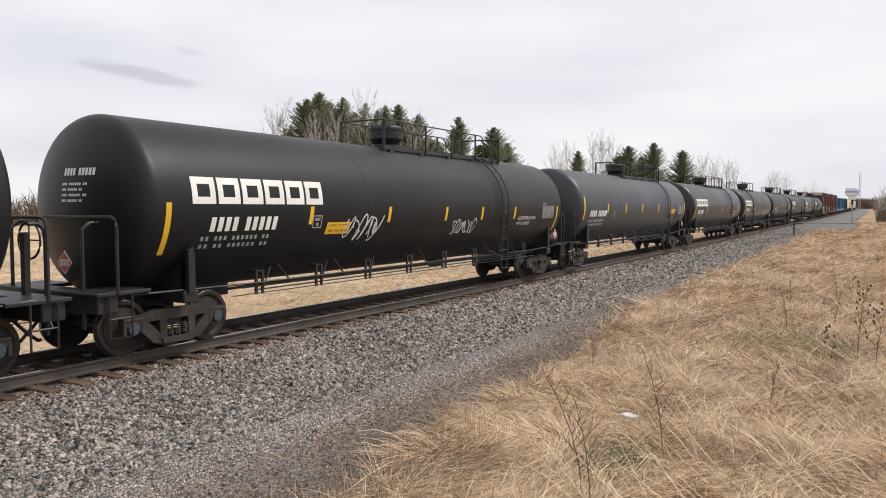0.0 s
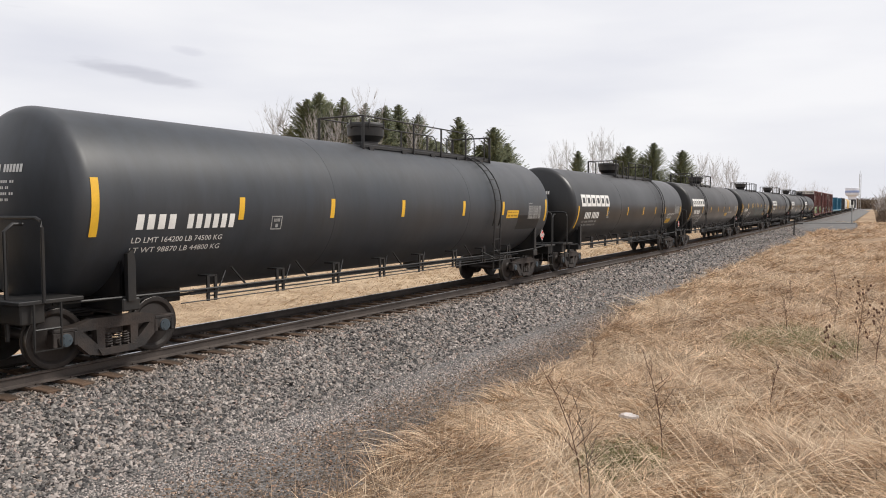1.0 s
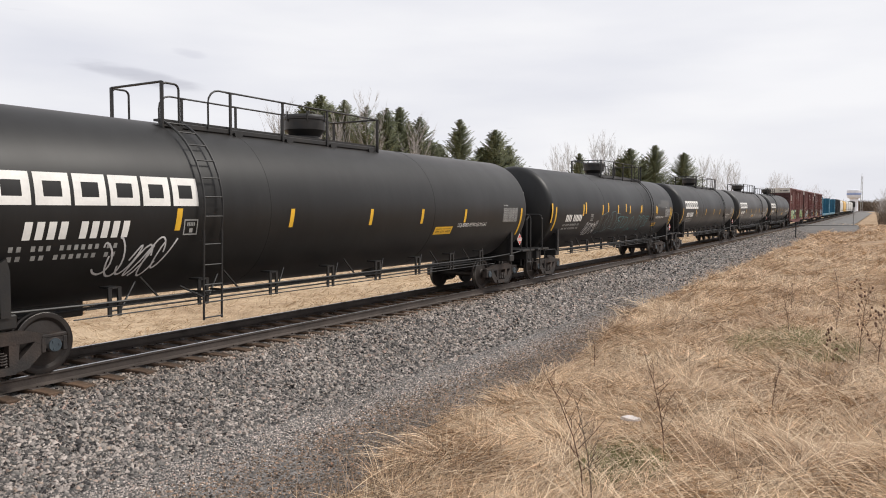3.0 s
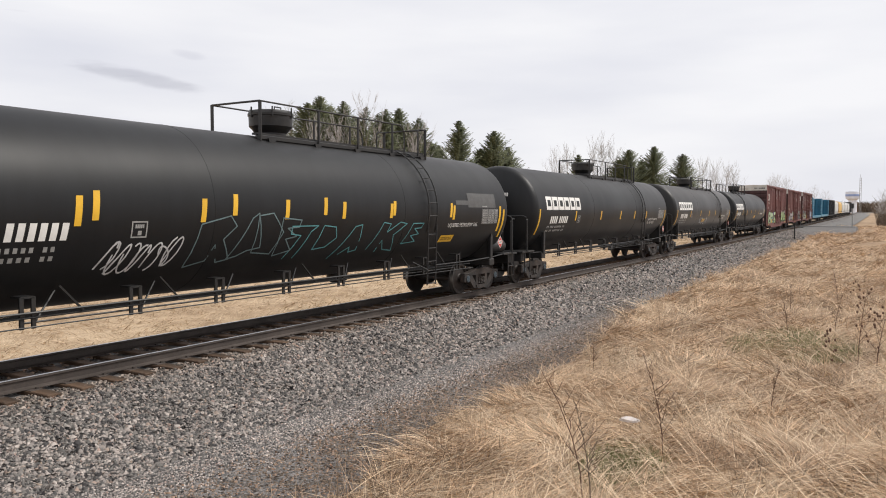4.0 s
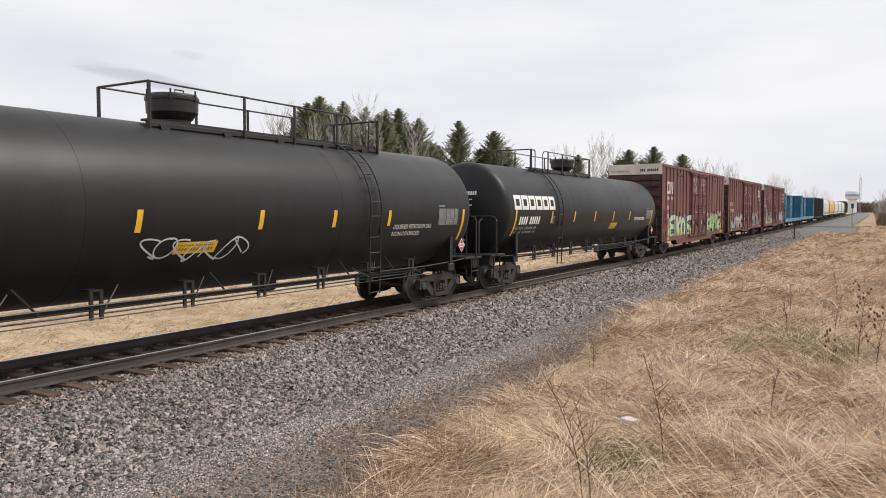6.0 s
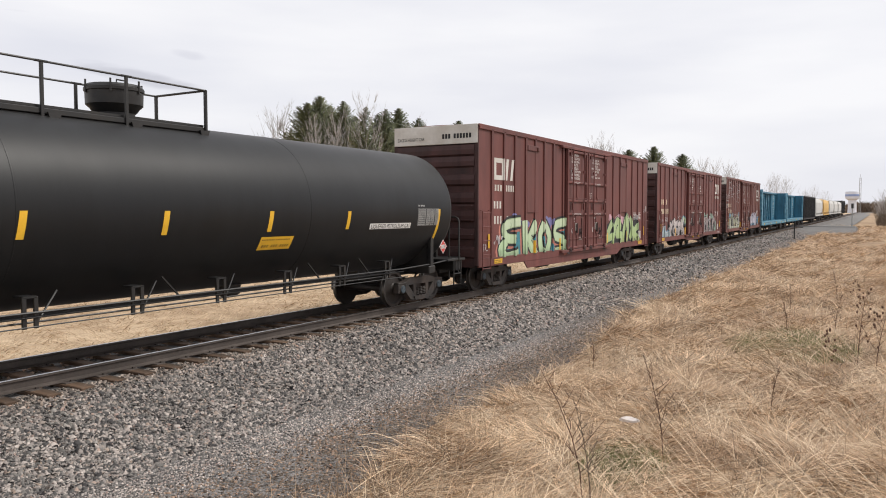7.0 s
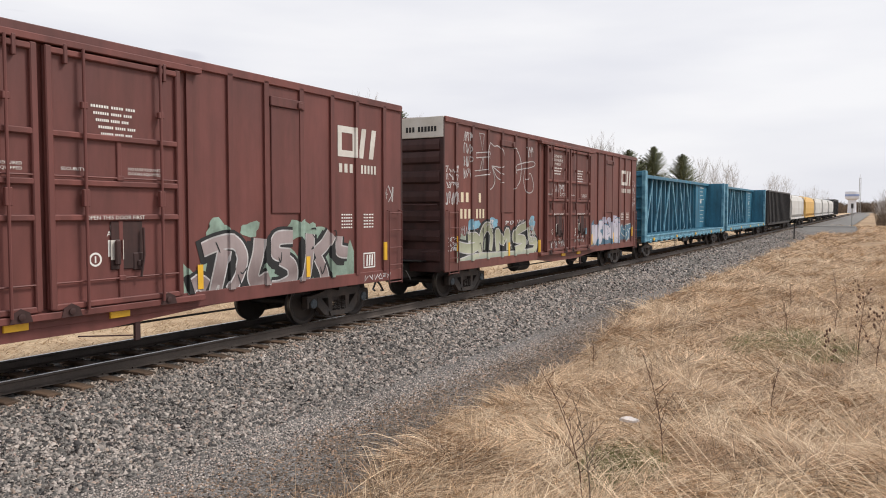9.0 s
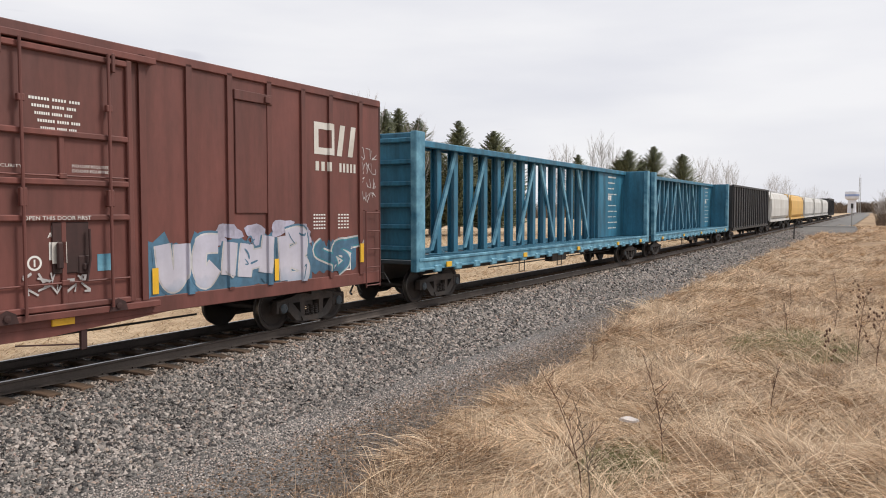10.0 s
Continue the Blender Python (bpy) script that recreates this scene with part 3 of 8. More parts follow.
def bars(y0, y1, z0, z1, words, slant=0.0, gap=0.28):
    """A line of writing as one plain bar a character; words: lengths."""
    total = sum(words) + 0.8 * (len(words) - 1)
    w, out, x = (y1 - y0) / total, [], y0
    for n in words:
        for _ in range(n):
            out.append(rect(x + w * gap / 2, x + w * (1 - gap / 2), z0, z1, slant))
            x += w
        x += 0.8 * w
    return out


def ring(y0, y1, z0, z1, t, gapside=None, slant=0.0):
    """A block with a slot: four bars round an opening."""
    s = slant
    out = [rect(y0, y0 + t, z0, z1, s), rect(y0 + t, y1, z1 - t, z1, 0), rect(y0 + t, y1, z0, z0 + t, 0)]
    if gapside != "right":
        out.append(rect(y1 - t, y1, z0 + t, z1 - t, s))
    return out


def squiggle(y0, y1, z0, z1, n, seed, width=0.03):
    """Loose looping spray lines as a run of short strokes."""
    rnd = random.Random(seed)
    out = []
    for k in range(n):
        cy = y0 + (y1 - y0) * (k + 0.5) / n
        w, h = (y1 - y0) / n * 0.75, (z1 - z0) * rnd.uniform(0.35, 0.5)
        cz = (z0 + z1) / 2 + rnd.uniform(-0.1, 0.1) * (z1 - z0)
        a0, a1, ph = rnd.uniform(0, 6), rnd.uniform(4, 8), rnd.uniform(0.6, 1.6)
        pts = [(cy + w * math.cos(a0 + a1 * i / 16) * (1 - 0.3 * i / 16) + 0.25 * h * math.sin(a0 + a1 * ph * i / 16), cz + h * math.sin(a0 + ph * a1 * i / 16)) for i in range(17)]
        for p, q in zip(pts, pts[1:]):
            d = math.hypot(q[0] - p[0], q[1] - p[1]) or 1
            nx, nz = -(q[1] - p[1]) / d * width / 2, (q[0] - p[0]) / d * width / 2
            out.append([(p[0] - nx, p[1] - nz), (q[0] - nx, q[1] - nz), (q[0] + nx, q[1] + nz), (p[0] + nx, p[1] + nz)])
    return out


def line_art(y0, y1, z0, z1, paths, width=0.024):
    """Thin sprayed outlines from a few points each, in a unit square."""
    out = []
    for path in paths:
        pts = [(y0 + (y1 - y0) * u, z0 + (z1 - z0) * v) for u, v in path]
        for p, q in zip(pts, pts[1:]):
            d = math.hypot(q[0] - p[0], q[1] - p[1]) or 1
            ty, tz = (q[0] - p[0]) / d * width * 0.3, (q[1] - p[1]) / d * width * 0.3
            nx, nz = -(q[1] - p[1]) / d * width / 2, (q[0] - p[0]) / d * width / 2
            n = max(1, int(d / 0.2))
            for i in range(n):
                a = (p[0] + (q[0] - p[0]) * i / n - ty, p[1] + (q[1] - p[1]) * i / n - tz)
                b = (p[0] + (q[0] - p[0]) * (i + 1) / n + ty, p[1] + (q[1] - p[1]) * (i + 1) / n + tz)
                out.append([(a[0] - nx, a[1] - nz), (b[0] - nx, b[1] - nz), (b[0] + nx, b[1] + nz), (a[0] + nx, a[1] + nz)])
    return out


GREY_LETTERS = (
    [(0, 0), (0.06, 0.8), (0.3, 0.95), (0.36, 0.75), (0.26, 0.5), (0.36, 0.1), (0.26, 0.05), (0.2, 0.4), (0.16, 0.1), (0, 0)],
    [(0.34, 0.1), (0.5, 0.9), (0.56, 1), (0.62, 0.3), (0.5, 0.25), (0.42, 0.15), (0.34, 0.1)],
    [(0.55, 0.2), (0.56, 0.95), (0.7, 1), (0.82, 0.6), (0.74, 0.15), (0.55, 0.2)],
    [(0.8, 0.9), (1, 0.85), (0.98, 0.7), (0.86, 0.68), (0.97, 0.5), (0.86, 0.45), (0.95, 0.2), (0.78, 0.1), (0.8, 0.9)])
TEAL_LETTERS = (
    [(0, 0.1), (0.06, 0.7), (0, 0.75), (0, 0.95), (0.16, 0.95), (0.12, 0.8), (0.06, 0.1)],
    [(0.16, 0.3), (0.2, 0.95), (0.28, 0.9), (0.3, 0.6), (0.24, 0.35), (0.16, 0.3)],
    [(0.3, 0), (0.42, 0.9), (0.47, 0.95), (0.48, 0.2), (0.43, 0.15), (0.42, 0.3), (0.36, 0.1)],
    [(0.56, 0.2), (0.64, 1), (0.7, 0.95), (0.68, 0.7), (0.78, 1), (0.84, 0.95), (0.74, 0.6), (0.78, 0.1), (0.7, 0.15), (0.66, 0.45), (0.64, 0.1)],
    [(0.84, 0.3), (0.9, 0.95), (1, 0.95), (0.98, 0.8), (0.92, 0.78), (0.97, 0.6), (0.9, 0.55), (0.96, 0.35), (0.84, 0.3)])


def words_mesh(text):
    """Outlines of readable words in the built-in font: points from 0 to 1 in height, and faces."""
    if ("txt", text) not in STORE:
        cu = bpy.data.curves.new("words", "FONT")
        cu.body, cu.size = text, 1.0
        cu.resolution_u = 2
        ob = bpy.data.objects.new("words", cu)
        scene.collection.objects.link(ob)
        bpy.context.view_layer.update()
        me = bpy.data.meshes.new_from_object(ob.evaluated_get(bpy.context.evaluated_depsgraph_get()))
        STORE["txt", text] = ([v.co[:2] for v in me.vertices], [tuple(p.vertices) for p in me.polygons])
        bpy.data.objects.remove(ob)
        bpy.data.meshes.remove(me)
        bpy.data.curves.remove(cu)
    return STORE["txt", text]


def letter(g, text, y0, y1, z0, height, put=wrap, lift=0.005, slant=0.0):
    pts, faces = words_mesh(text)
    lo, hi = min(p[0] for p in pts), max(p[0] for p in pts)
    top = 0.72
    g.add([put(y0 + (p[0] - lo) / (hi - lo) * (y1 - y0) + slant * p[1] / top * height, z0 + p[1] / top * height, lift) for p in pts], faces)
    return g


def add_diamond(car, m, name="hazard_placard"):
    p = part(name, lambda: Geo().slab([(0, -0.19), (0.19, 0), (0, 0.19), (-0.19, 0)], -0.004, 0.004), M["white"], car, "red and white diamond hazard placard", key="dia", m=m, smooth=False)
    part("red_panel", lambda: Geo().add([(0.006, 0, -0.172), (0.006, 0.172, 0), (0.006, 0, 0.172), (0.006, -0.172, 0)], [(0, 1, 2, 3)]), M["red"], p, key="dia_red", smooth=False)
    part("number_panel", lambda: Geo().add([(0.008, -0.115, -0.05), (0.008, 0.115, -0.05), (0.008, 0.115, 0.05), (0.008, -0.115, 0.05)], [(0, 1, 2, 3)]), M["white"], p, key="dia_bar", smooth=False)
    part("number", lambda: letter(Geo(), "1075", -0.10, 0.10, -0.036, 0.072, put=lambda a, b, l: (0.011, a, b)), M["patch"], p, key="dia_num", smooth=False)


def draft_end():
    """The stub sill, the saddle and the end platform, for the +y end."""
    g = Geo()
    g.box(-0.36, 0.36, 6.1, 9.55, 0.72, 1.06, 0.02)
    g.box(-1.35, 1.35, 9.30, 9.66, 0.80, 1.10, 0.02)
    g.box(-1.42, 1.42, 7.78, 8.10, 0.82, 1.02, 0.02)
    return g


def saddle_geo():
    g = Geo()
    n = 14
    for y0, y1 in ((7.82, 7.86), (8.02, 8.06)):
        arc = [(-1.3 + 2.6 * k / n) for k in range(n + 1)]
        low = [(x, TANK_Z - math.sqrt(TANK_R ** 2 - x * x) + 0.02) for x in arc]
        v = [(x, y, z) for y in (y0, y1) for x, z in low] + [(x, y, 0.98) for y in (y0, y1) for x, _ in low]
        k = n + 1
        g.add(v, [(i, i + 1, i + 1 + 2 * k, i + 2 * k) for i in range(n)] + [(k + i, k + i + 1, 3 * k + i + 1, 3 * k + i) for i in range(n)])
    for s in (-1, 1):
        g.slab([(7.88, 0.98), (8.02, 0.98), (8.02, 1.72), (7.92, 1.78), (7.88, 1.6)], s * 1.38 - 0.07, s * 1.38 + 0.02)
    return g


def end_platform():
    g = Geo()
    for s in (-1, 1):
        g.box(s * 1.0 - 0.42, s * 1.0 + 0.42, 8.75, 9.72, 1.08, 1.14, 0.01)
    g.box(-0.6, 0.6, 9.28, 9.72, 1.08, 1.14, 0.01)
    return g


def ladder_geo(foot=0.56):
    """A ladder that follows the tank's curve and hangs to a foot; centred on y = 0."""
    g = Geo()
    for s in (-0.2, 0.2):
        pts = []
        for k in range(12):
            a = radians(68 - 8.0 * k)
            pts.append(((TANK_R + 0.10) * math.cos(a), s, TANK_Z + (TANK_R + 0.10) * math.sin(a)))
        pts += [(1.62, s, 2.1), (1.60, s, 1.4), (1.58, s, foot)]
        g.tube(pts, 0.02, 6)
    for k in range(9):
        a = radians(64 - 11.5 * k)
        if a > radians(-14):
            g.tube([((TANK_R + 0.10) * math.cos(a), -0.2, TANK_Z + (TANK_R + 0.10) * math.sin(a)), ((TANK_R + 0.10) * math.cos(a), 0.2, TANK_Z + (TANK_R + 0.10) * math.sin(a))], 0.014, 6)
    for z in (1.85, 1.5, 1.16, 0.86, 0.60):
        g.tube([(1.60, -0.2, z), (1.60, 0.2, z)], 0.014, 6)
    g.tube([(1.59, -0.2, 1.05), (1.30, -0.2, 1.05)], 0.02, 6).tube([(1.59, 0.2, 1.05), (1.30, 0.2, 1.05)], 0.02, 6)
    g.tube([(1.60, -0.2, 0.95), (1.30, -0.45, 1.15)], 0.02, 6)
    return g


def bent_rail(x, a, b, low, up, r):
    """A handrail from foot to foot with wide rounded corners."""
    arc = [(0.0, r), (0.076 * r, 0.617 * r), (0.293 * r, 0.293 * r), (0.617 * r, 0.076 * r), (r, 0.0)]
    return [(x, a, low)] + [(x, a + d, up - e) for d, e in arc] + [(x, b - d, up - e) for d, e in reversed(arc)] + [(x, b, low)]


def rail_post():
    return Geo().box(-0.020, 0.020, -0.026, 0.026, -0.24, 0.64, 0.005).box(-0.026, 0.026, -0.10, 0.10, 0.630, 0.662, 0.006)


def add_top(car, y0, y1, yh, gap=False):
    """The walkway on the tank's top with rails, and the round valve housing."""
    top = TANK_Z + TANK_R
    g = Geo()
    for s in (-1, 1):
        g.box(s * 0.62 - 0.05, s * 0.62 + 0.05, y0, y1, top - 0.13, top - 0.04, 0.01)
        y = y0 + 0.3
        while y < y1:
            g.slab([(y - 0.05, top - 0.30), (y + 0.05, top - 0.30), (y + 0.11, top - 0.10), (y - 0.11, top - 0.10)], s * 0.71 - 0.02, s * 0.71 + 0.02)
            y += 1.45
    g.box(-0.62, -0.45, y0, y1, top - 0.03, top + 0.01)
    g.box(0.45, 0.62, y0, y1, top - 0.03, top + 0.01)
    deck = part("walkway", g, M["black"], car, "black steel walkway along the tank top", smooth=False)
    up = top + 0.65
    turned = y1 - yh < yh - y0     # the ladder's gap is at the other end
    first, last, k = (y1, y0 + 1.03, -1) if turned else (y0, y1 - 1.03, 1)
    r = 0.26
    arc = [(r, 0.0), (0.617 * r, 0.076 * r), (0.293 * r, 0.293 * r), (0.076 * r, 0.617 * r), (0.0, r)]
    for x in (-0.68, 0.68):
        begin = yh + k * 1.05 if gap else first
        if gap:
            part("guard_rail", Geo().tube([(x, first, up - 0.01), (x, yh + k * 0.10, up - 0.01)], 0.018, 8).box(x - 0.02, x + 0.02, yh + k * 0.10 - 0.025, yh + k * 0.10 + 0.025, top - 0.24, up, 0.005), M["black"], deck, smooth=False)
            part("rail_post", rail_post, M["black"], deck, key="rail_post", m=pose(x, begin, top), smooth=False)
        part("side_rail", Geo().tube([(x, begin, up - 0.01)] + [(x, last - k * d, up - e) for d, e in arc] + [(x, last, top - 0.08)], 0.018, 8), M["black"], deck)
        n = int(abs(last - begin) / 1.45)
        for i in range(n):
            part("rail_post", rail_post, M["black"], deck, key="rail_post", m=pose(x, last - k * (0.55 + 1.45 * i), top), smooth=False)
        far = y0 if turned else y1
        part("gate_rail", Geo().tube(bent_rail(x, min(far, far + k * -0.36), max(far, far + k * -0.36), top - 0.08, up - 0.02, 0.09), 0.02, 8), M["black"], deck)
    for y in (y0, y1):
        part("end_rail", Geo().box(0.645, 0.715, y - 0.02, y + 0.02, top - 0.25, up, 0.006).box(-0.715, -0.645, y - 0.02, y + 0.02, top - 0.25, up, 0.006).tube([(0.68, y, up - 0.01), (-0.68, y, up - 0.01)], 0.022, 8), M["black"], deck, smooth=False)
    h = part("valve_housing", lambda: Geo().lathe([(0.33, -0.06), (0.33, 0.12), (0.36, 0.14), (0.40, 0.20), (0.465, 0.26), (0.475, 0.56), (0.445, 0.60), (0.24, 0.62), (0.05, 0.63)], 32),
             M["black"], car, "black round valve housing with a lid", key="housing", m=pose(0, yh, top - 0.02))
    part("lid_band", lambda: Geo().lathe([(0.48, 0.48), (0.49, 0.49), (0.49, 0.54), (0.48, 0.55)], 32).tube([(0.2, -0.1, 0.61), (0.2, -0.1, 0.68), (0.2, 0.1, 0.68), (0.2, 0.1, 0.61)], 0.014, 6),
         M["black"], h, key="lid_band")
    for k in range(6):
        a = math.pi / 3 * k + 0.3
        part("lid_bolt", lambda: Geo().tube([(0, 0, 0.44), (0, 0, 0.66)], 0.018, 6), M["black"], h, key="lid_bolt", m=pose(0.485 * math.cos(a), 0.485 * math.sin(a), 0))


def side_pipes():
    g = Geo()
    for x in (-1.36, 1.36):
        g.tube([(x, -9.2, 1.06), (x, -8.0, 1.04), (x, -6.6, 1.02), (x, 6.6, 1.02), (x, 8.0, 1.06), (x, 9.2, 1.14)], 0.020, 6)
        g.tube([(x * 0.97, -6.7, 0.95), (x * 0.97, 6.7, 0.95)], 0.017, 6)
        g.tube([(x * 0.97, -6.9, 0.815), (x * 0.97, 6.9, 0.815)], 0.011, 5)
    return g


def bracket_geo():
    """A pair of flat bars that hang from the tank and carry the pipes."""
    g = Geo()
    for d in (-0.085, 0.085):
        g.box(1.27, 1.31, d - 0.032, d + 0.032, 0.79, 1.24, 0.006)
    g.box(1.05, 1.31, -0.10, 0.10, 1.22, 1.25)
    g.tube([(1.28, 0.1, 0.86), (1.05, 0.55, 1.27)], 0.016, 5)
    return g


def brace_geo():
    return Geo().tube([(1.36, 0, 0.98), (1.28, -0.32, 1.36)], 0.02, 5)


def tank_car(y, paint, stripes, label, ladder=4.75, deck=(-1.9, 5.65), housing=0.2, wide=0.11, tank_of_air=False):
    car = tagged(empty("tank_car", pose(0, y, rise(y))), label, "tank car", "cars of the train")
    part("tank_shell", shell_geo, M[paint], car, "smooth cylindrical tank with rounded ends", key="shell_" + paint)
    for yy in (-3.0, 3.0):
        part("weld_seam", lambda: Geo().lathe([(TANK_R - 0.01, -0.02), (TANK_R + 0.004, -0.008), (TANK_R + 0.004, 0.008), (TANK_R - 0.01, 0.02)], 96, "y", caps=False), M[paint], car, key="seam_" + paint, m=pose(0, yy, TANK_Z))
    for s in (0, 180):
        m = pose(0, 0, 0, 0, 0, s)
        part("stub_sill", draft_end, M["black"], car, key="draft", m=m, smooth=False)
        part("saddle", saddle_geo, M["black"], car, key="saddle", m=m, smooth=False)
        part("end_platform", end_platform, M["black"], car, "black steel end platform", key="endplat", m=m, smooth=False)
        part("end_handrail", lambda: Geo().tube([(1.42, 9.36, 1.1), (1.42, 9.36, 2.16), (1.38, 9.36, 2.25), (1.28, 9.36, 2.29), (-1.28, 9.36, 2.29), (-1.38, 9.36, 2.25), (-1.42, 9.36, 2.16), (-1.42, 9.36, 1.1)], 0.026, 8), M["black"], car, "arched black end handrail", key="end_hr", m=m)
        for sx in (-1, 1):
            part("grab_post", lambda: Geo().tube([(0, 9.62, 0.55), (0, 9.62, 2.1), (0, 9.5, 2.2), (0, 9.36, 2.2)], 0.03, 8), M["black"], car, key="grab_post", m=m @ pose(sx * 0.95, 0, 0))
        for sx in (-1, 1):
            part("step", lambda: Geo().tube([(0, 9.1, 1.1), (0, 9.1, 0.42), (0, 9.5, 0.42), (0, 9.5, 1.1)], 0.02, 6).tube([(0, 9.1, 0.72), (0, 9.5, 0.72)], 0.016, 6), M["black"], car, key="step", m=m @ pose(sx * 1.4, 0, 0))
        add_truck(car, 7.94 if s == 0 else -7.94)
    add_couplers(car, 9.95)
    part("side_pipe", side_pipes, M["black"], car, "long handrail pipe below the tank", key="side_pipe")
    part("train_line", lambda: Geo().tube([(0.55, -9, 0.80), (0.55, -6, 0.86), (0.55, 6, 0.86), (0.55, 9, 0.80)], 0.03, 6).tube([(1.15, -6.2, 0.86), (1.15, 6.2, 0.86)], 0.016, 5), M["black"], car, key="train_line")
    for k in range(8):
        yb = -6.2 + 1.75 * k
        part("bracket", bracket_geo, M["black"], car, key="bracket", m=pose(0, yb, 0), smooth=False)
        if k in (0, 1, 3, 6, 7):
            part("brace", brace_geo, M["black"], car, key="brace", m=pose(0, yb + (0.8 if k < 4 else -0.8), 0))
    part("ladder", ladder_geo, M["black"], car, "black steel ladder up the tank side", key="ladder", m=pose(0, ladder, 0))
    if tank_of_air:
        part("air_reservoir", lambda: Geo().lathe([(0.05, -0.62), (0.17, -0.58), (0.21, -0.48), (0.21, 0.48), (0.17, 0.58), (0.05, 0.62)], 20, "y", (0.95, 8.95, 1.34)), M["black"], car, key="reservoir")
    wheel = part("hand_brake_wheel", lambda: Geo().tube([(0.28 * math.cos(k * math.pi / 12), 0, 0.28 * math.sin(k * math.pi / 12)) for k in range(25)], 0.018, 6)
                 .tube([(-0.28, 0, 0), (0.28, 0, 0)], 0.012, 5).tube([(0, 0, -0.28), (0, 0, 0.28)], 0.012, 5), M["black"], car, "black spoked hand brake wheel", key="brakewheel", m=pose(0.55, 9.62, 1.95))
    part("stand", lambda: Geo().box(-0.05, 0.05, -0.12, -0.02, -0.85, 0.12, 0.01), M["black"], wheel, key="brakestand", smooth=False)
    part("outlet_sump", lambda: Geo().lathe([(0.14, 0.74), (0.24, 0.80), (0.26, 1.0)], 20, "z", (0.3, 1.9, 0)), M["black"], car, key="sump")
    add_top(car, deck[0], deck[1], housing, paint == "tank_gloss")
    add_diamond(car, pose(1.44, 8.45, 1.50))
    add_diamond(car, pose(0.15, -9.40, 1.55, 0, 0, -90))
    for yy, z0, z1 in stripes:
        part("reflective_stripe", patch(Geo(), [rect(yy - wide / 2 - 0.02, yy + wide / 2 - 0.02, z0, z1, 0.04)]), M["yellow"], car, "yellow reflective stripe")
    CARS.append((car, y))
    return car


def head_point(u, v, lift=0.006):
    """On the -y head: u across (towards +x), v the height."""
    r = min(TANK_R, math.hypot(u, v - TANK_Z))
    d = CROWN - math.sqrt(CROWN ** 2 - r * r) if r < CROWN * math.sin(TURN) else HEAD - math.sqrt(max(0.0, KNUCKLE ** 2 - (r - TANK_R + KNUCKLE) ** 2))
    return (u, -TANK_HALF + d - lift, v)


def logo_blocks(y0, y1, z0, z1):
    """Six heavy white blocks with slots, in place of a company's name."""
    out, w = [], (y1 - y0) / 6
    for k in range(6):
        a, b = y0 + w * k + 0.03, y0 + w * (k + 1) - 0.03
        out += ring(a, b, z0, z1, 0.12)
    return out


def common_marks(car, paint, d=0.0, words=(4, 5), logo=True, name=True):
    if logo:
        part("logo_block", patch(Geo(), logo_blocks(-7.85 + d, -4.40 + d, 2.50, 2.96)), M["white"], car, "row of heavy white blocks", smooth=False)
    w = 1.7 / (sum(words) + 0.8)
    for a, n in ((-7.45 + d, words[0]), (-7.45 + d + (words[0] + 0.8) * w, words[1])) if name else ():
        part("car_marking", patch(Geo(), bars(a, a + n * w, 2.02, 2.27, (n,), 0.03, gap=0.36)), M["white"], car, "white painted marking", smooth=False)
    if not name:
        for z, text in ((1.88, "LD LMT 164200 LB 74500 KG"), (1.72, "LT WT 98870 LB 44800 KG")):
            part("load_lettering", letter(Geo(), text, -7.95, -6.1, z, 0.09, slant=0.02), M["white"], car, "white stencilled load limits", smooth=False)
    small = bars(-7.6 + d, -5.9 + d, 1.86, 1.935, (2, 3, 6, 2), gap=0.45) + bars(-7.6 + d, -5.9 + d, 1.73, 1.80, (2, 2, 6, 2), gap=0.45)
    if name:
        tagged(part("small_marking", patch(Geo(), small), M["fade"], car, smooth=False), kind="stuff")
    part("test_box", patch(Geo(), ring(-4.72 + d, -4.43 + d, 2.02, 2.28, 0.022) + bars(-4.66 + d, -4.49 + d, 2.17, 2.23, (5,)) + [rect(-4.6 + d, -4.53 + d, 2.06, 2.13)]), M["fade"], car, smooth=False)
    tbl = []
    for k in range(9):
        tbl.append(rect(7.05 + d * 0, 8.05, 2.50 - k * 0.052, 2.508 - k * 0.052))
        tbl += bars(7.08, 8.03, 2.463 - k * 0.052, 2.49 - k * 0.052, (6, 3, 3, 3), gap=0.15) if k < 8 else []
    tbl += [rect(y, y + 0.012, 2.084, 2.508) for y in (7.05, 7.45, 7.62, 7.8, 8.04)] + bars(7.05, 7.35, 2.56, 2.60, (3, 7))
    part("data_table", patch(Geo(), tbl, 0.006), M["fade"], car, "white ruled data table", smooth=False)
    pts = bars(-0.10, 0.62, 2.96, 3.08, words) + [q for k in range(4) for q in bars(-0.12, 0.48 - 0.1 * (k % 2), 2.80 - 0.09 * k, 2.84 - 0.09 * k, (3, 6, 2))]
    tagged(part("head_marking", patch(Geo(), pts, 0.006, head_point), M["white"], car, smooth=False), kind="stuff")


def standard_stripes(*near):
    """The long stripe by each end and the short ones between; near: where they stand from the front on."""
    return [(near[0], 1.66, 2.52)] + [(k, 2.10, 2.46) for k in near[1:]] + [(8.35, 1.66, 2.50)]


def hazard_words(car, one, y0, y1, z, dy=0.0, two=None):
    g = letter(Geo(), one, y0, y1, z, 0.105)
    if two:
        letter(g, two, y0, y0 + 0.72 * (y1 - y0), z - 0.17, 0.105)
    part("hazard_lettering", g, M["white"], car, "white stencilled words", smooth=False)


